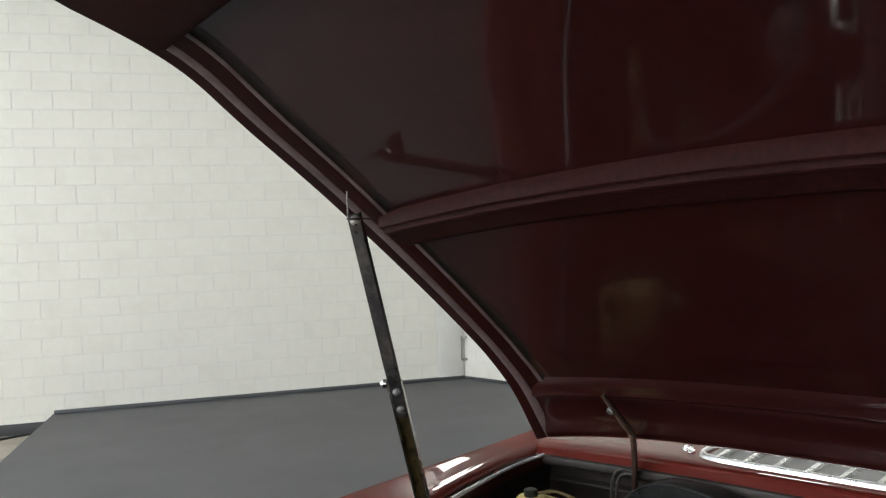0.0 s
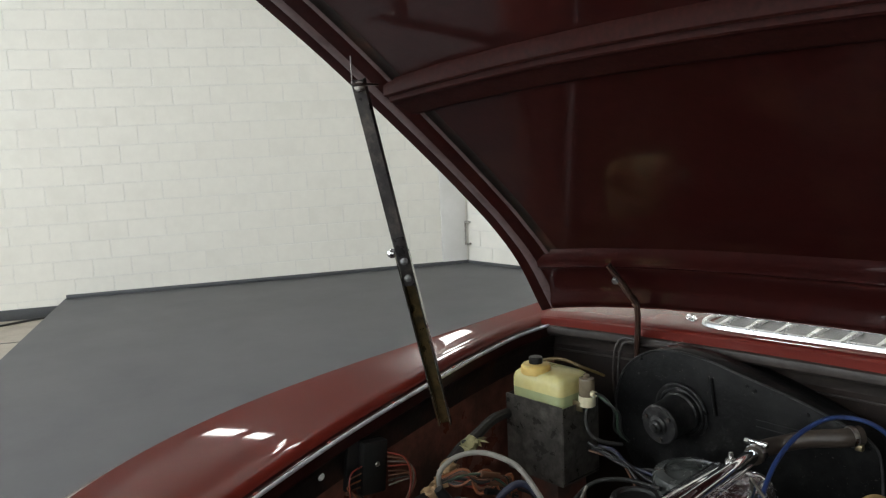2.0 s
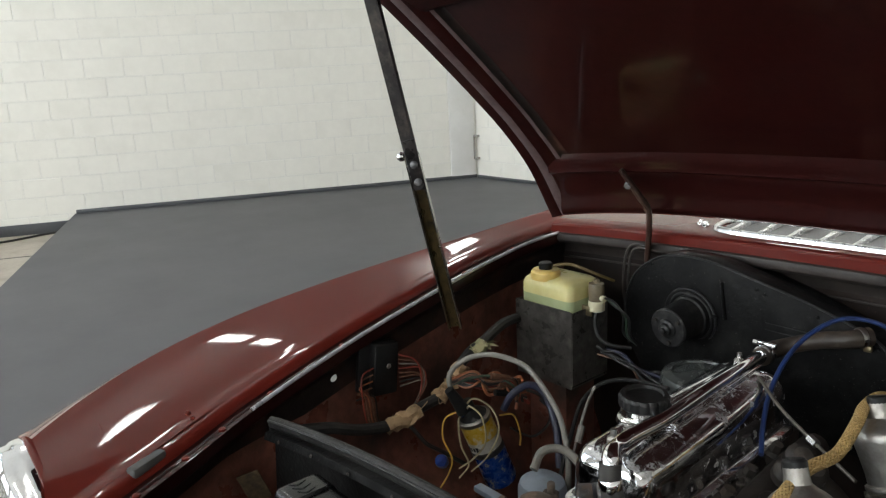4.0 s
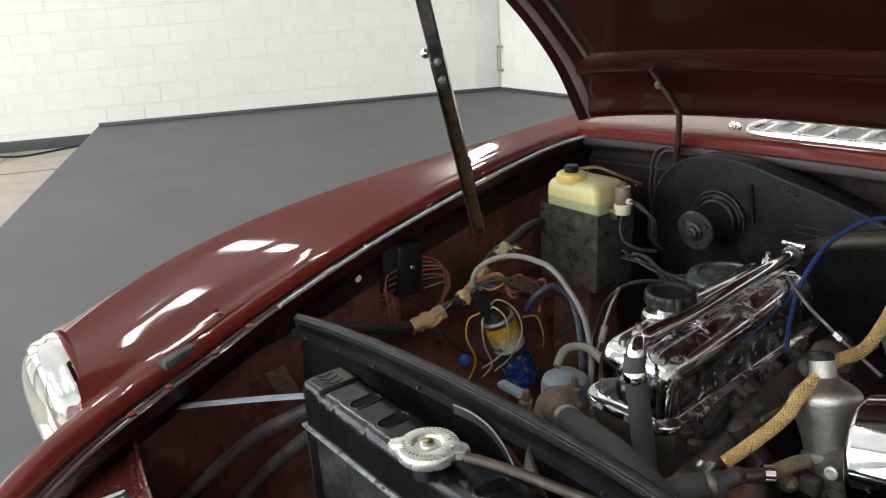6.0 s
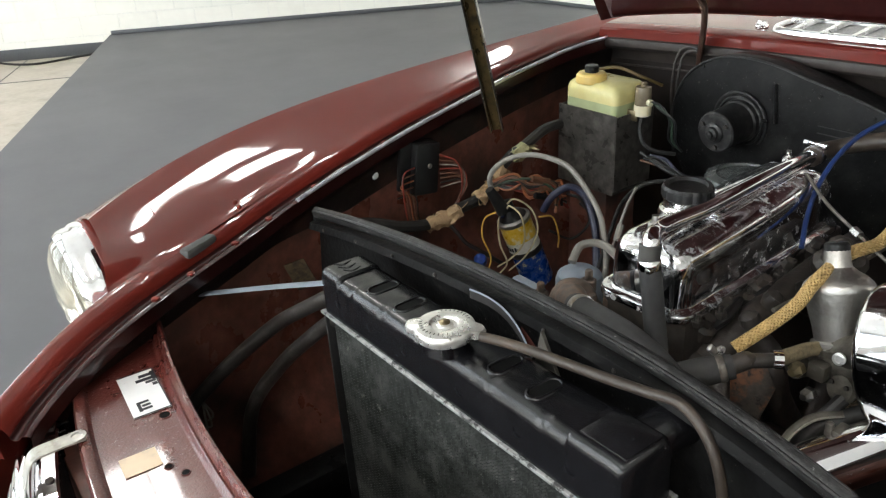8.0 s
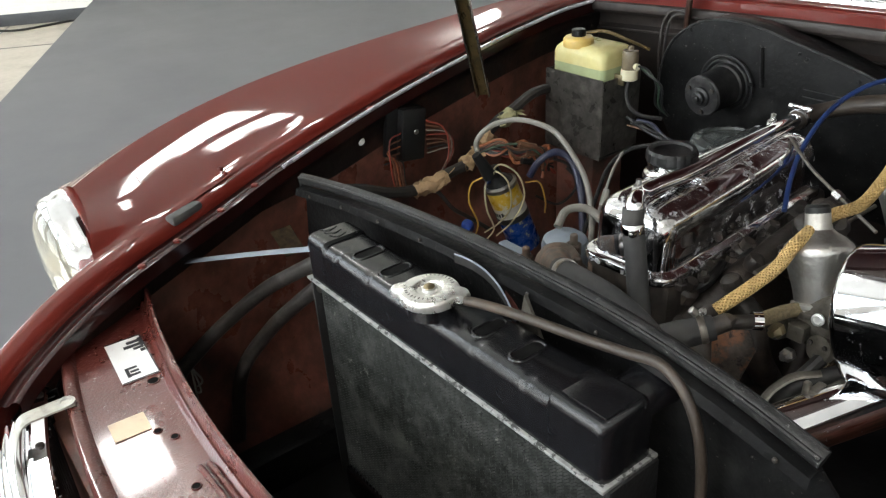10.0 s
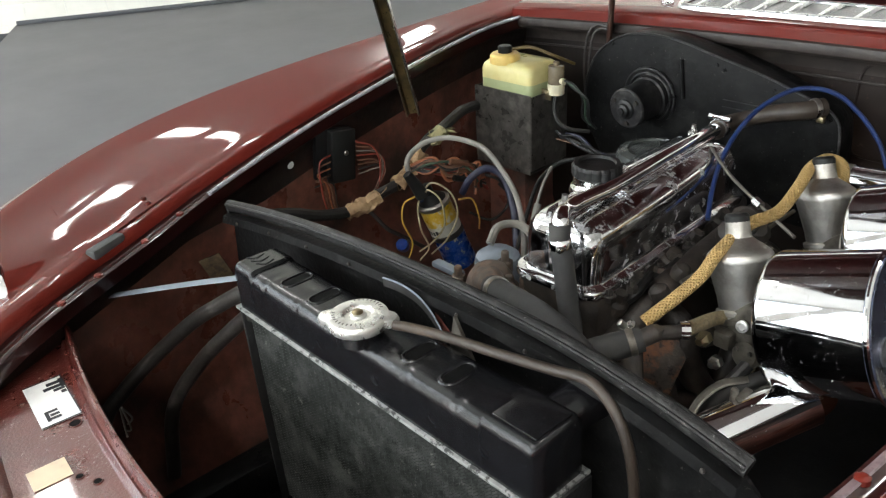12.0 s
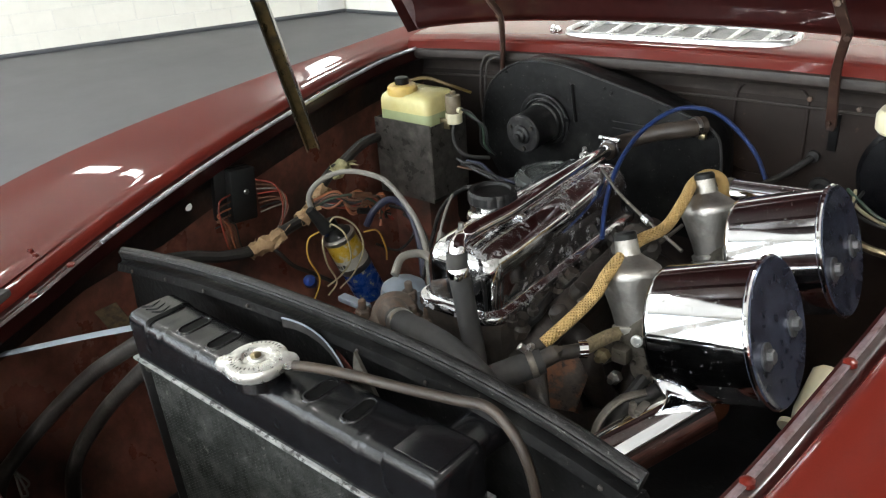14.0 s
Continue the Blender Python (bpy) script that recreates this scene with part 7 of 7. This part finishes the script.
for k in range(6):
    p = Vector((-0.425 - 0.01 * rnd.random(), 0.82 + 0.05 * rnd.random(), 0.655 + 0.05 * rnd.random()))
    c = part("bullet_connector", tube([tuple(p), tuple(p + Vector((0.01, 0.035, -0.012)))], 0.006, 2, 10), BLACK_PLASTIC if k % 3 else WIRE["brown"])
    tagged(c, "small bullet connector in the wiring", "connector", "bullet connectors")
boot = part("plug_boot", lathe([(0.006, 0), (0.0115, 0.004), (0.0125, 0.014), (0.011, 0.026), (0.005, 0.030), (0.0, 0.031)], 20, along((-0.452, 0.716, 0.556), (-0.428, 0.690, 0.584))), WIRE_BLUE)
tagged(boot, "small bright blue rubber terminal boot", "boot")
ht = thing("coil_lead", "grey high tension lead in a tall arc", "cable", at=(-0.40, 0.72, 0.66))
part("lead", tube([(-0.410, 0.722, 0.686), (-0.421, 0.715, 0.734), (-0.410, 0.740, 0.762), (-0.372, 0.765, 0.777), (-0.318, 0.775, 0.778), (-0.276, 0.775, 0.768), (-0.212, 0.760, 0.733), (-0.174, 0.740, 0.701), (-0.150, 0.72, 0.66), (-0.14, 0.70, 0.60)], 0.0047, 8, 10), GREY_CABLE, ht)
part("boot", tube([(-0.401, 0.729, 0.672), (-0.406, 0.718, 0.695), (-0.411, 0.705, 0.718)], [0.013, 0.011, 0.008], 5, 12), BLACK_PLASTIC, ht)
navy = part("fuel_pipe", tube([(-0.375, 0.800, 0.660), (-0.362, 0.812, 0.690), (-0.345, 0.838, 0.705), (-0.315, 0.848, 0.690), (-0.280, 0.835, 0.645), (-0.25, 0.81, 0.59)], 0.0068, 8, 10), WIRE["navy"])
tagged(navy, "dark blue rubber pipe beside the wiring", "hose")
small = thing("brake_pipes", "thin grey pipes and wires beside the engine", "pipe", at=(-0.2, 0.8, 0.6))
part("pipe", tube([(-0.175, 0.72, 0.62), (-0.205, 0.79, 0.680), (-0.225, 0.84, 0.712), (-0.215, 0.88, 0.735), (-0.170, 0.90, 0.748), (-0.10, 0.90, 0.755)], 0.0036, 7, 8), RUBBER_DUSTY, small)
part("wire", tube([(-0.175, 0.73, 0.60), (-0.195, 0.79, 0.668), (-0.205, 0.825, 0.712), (-0.215, 0.86, 0.735)], 0.0026, 7, 6), GREY_CABLE, small)
part("connector", tube([(-0.192, 0.790, 0.668), (-0.197, 0.806, 0.690)], 0.0062, 2, 10), GREY_CABLE, small)
part("wire", tube([(-0.385, 0.87, 0.672), (-0.36, 0.885, 0.66), (-0.345, 0.89, 0.62), (-0.36, 0.86, 0.59), (-0.40, 0.84, 0.60)], 0.0028, 7, 6), RUBBER_DUSTY, small)
part("wire", tube([(-0.365, 0.885, 0.655), (-0.33, 0.90, 0.62), (-0.29, 0.87, 0.58), (-0.25, 0.83, 0.545)], 0.0032, 7, 6), RUBBER, small)
canister = thing("distributor", "grey-blue distributor housing with a pipe", "distributor", at=(-0.15, 0.66, 0.60))
part("housing", lathe([(0.036, -0.08), (0.036, 0.0), (0.033, 0.010), (0.022, 0.018), (0.0, 0.021)], 30, Matrix.Translation((-0.150, 0.662, 0.660))), STRAP, canister)
part("pipe", tube([(-0.160, 0.655, 0.688), (-0.165, 0.680, 0.706), (-0.145, 0.705, 0.706), (-0.10, 0.700, 0.695), (-0.06, 0.69, 0.69)], 0.0065, 6, 10), GREY_CABLE, canister)
part("rail", block(0.06, 0.016, 0.010, (-0.195, 0.600, 0.655), 0.003), STRAP, canister, "pale plastic bar")


# ---- block courses of the hall walls ----
COURSE, BLOCK = 0.1722, 0.335


def block_piece(w, h):
    bm = bmesh.new()
    x, z, e = w / 2 - 0.0035, h / 2 - 0.0035, 0.0035
    lo = [bm.verts.new((sx * x, 0.012, sz * z)) for sx, sz in ((-1, -1), (1, -1), (1, 1), (-1, 1))]
    hi = [bm.verts.new((sx * (x - e), -0.004, sz * (z - e))) for sx, sz in ((-1, -1), (1, -1), (1, 1), (-1, 1))]
    for i in range(4):
        j = (i + 1) % 4
        bm.faces.new((lo[i], lo[j], hi[j], hi[i]))
    bm.faces.new(hi)
    return bm


def lay(origin, direction, d0, d1, z0, z1, wall, limit):
    """Courses in stretcher bond along a wall; the nearest are pieces of their own."""
    turn = Matrix.Rotation(math.atan2(direction.y, direction.x), 4, "Z")
    mesh, rest, count, rr = None, [], 0, random.Random(11)
    k0 = int(z0 // COURSE)
    for k in range(k0, int(z1 / COURSE)):
        d = d0 - (BLOCK / 2 if k % 2 else 0.0)
        while d < d1 - 0.02:
            a, b = max(d, d0), min(d + BLOCK, d1)
            d += BLOCK
            if b - a < 0.05:
                continue
            place = origin + direction * ((a + b) / 2) + Vector((0, 0, (k + 0.5) * COURSE + 0.002))
            m = Matrix.Translation(place) @ turn @ pose(0, rr.uniform(-0.0008, 0.0008), 0, 0, 0, rr.uniform(-0.12, 0.12))
            full = b - a > BLOCK - 0.01
            if count < limit and k >= 0:
                count += 1
                if full:
                    if mesh is None:
                        first_block = part("block", block_piece(BLOCK, COURSE), WHITE_WALL, wall, smooth=False)
                        mesh = first_block.data
                        one = first_block
                    else:
                        one = new("block", mesh)
                        one.parent = wall
                else:
                    one = part("block", block_piece(b - a, COURSE), WHITE_WALL, wall, smooth=False)
                one.matrix_basis = m
            else:
                rest.append(move(block_piece(b - a, COURSE), m))
    if rest:
        tagged(part("upper_blocks", join(*rest), WHITE_WALL, wall, smooth=False), kind="stuff")


lay(WALL_O + Vector((0, 0, 0)), WALL_D, -1.575, CORNER - 0.285, -0.16, 4.2, wall_west, 290)
NORTH_D = (back_r - corner).normalized()
lay(corner, NORTH_D, 0.02, 2.2, 0.0, 2.6, wall_north, 100)
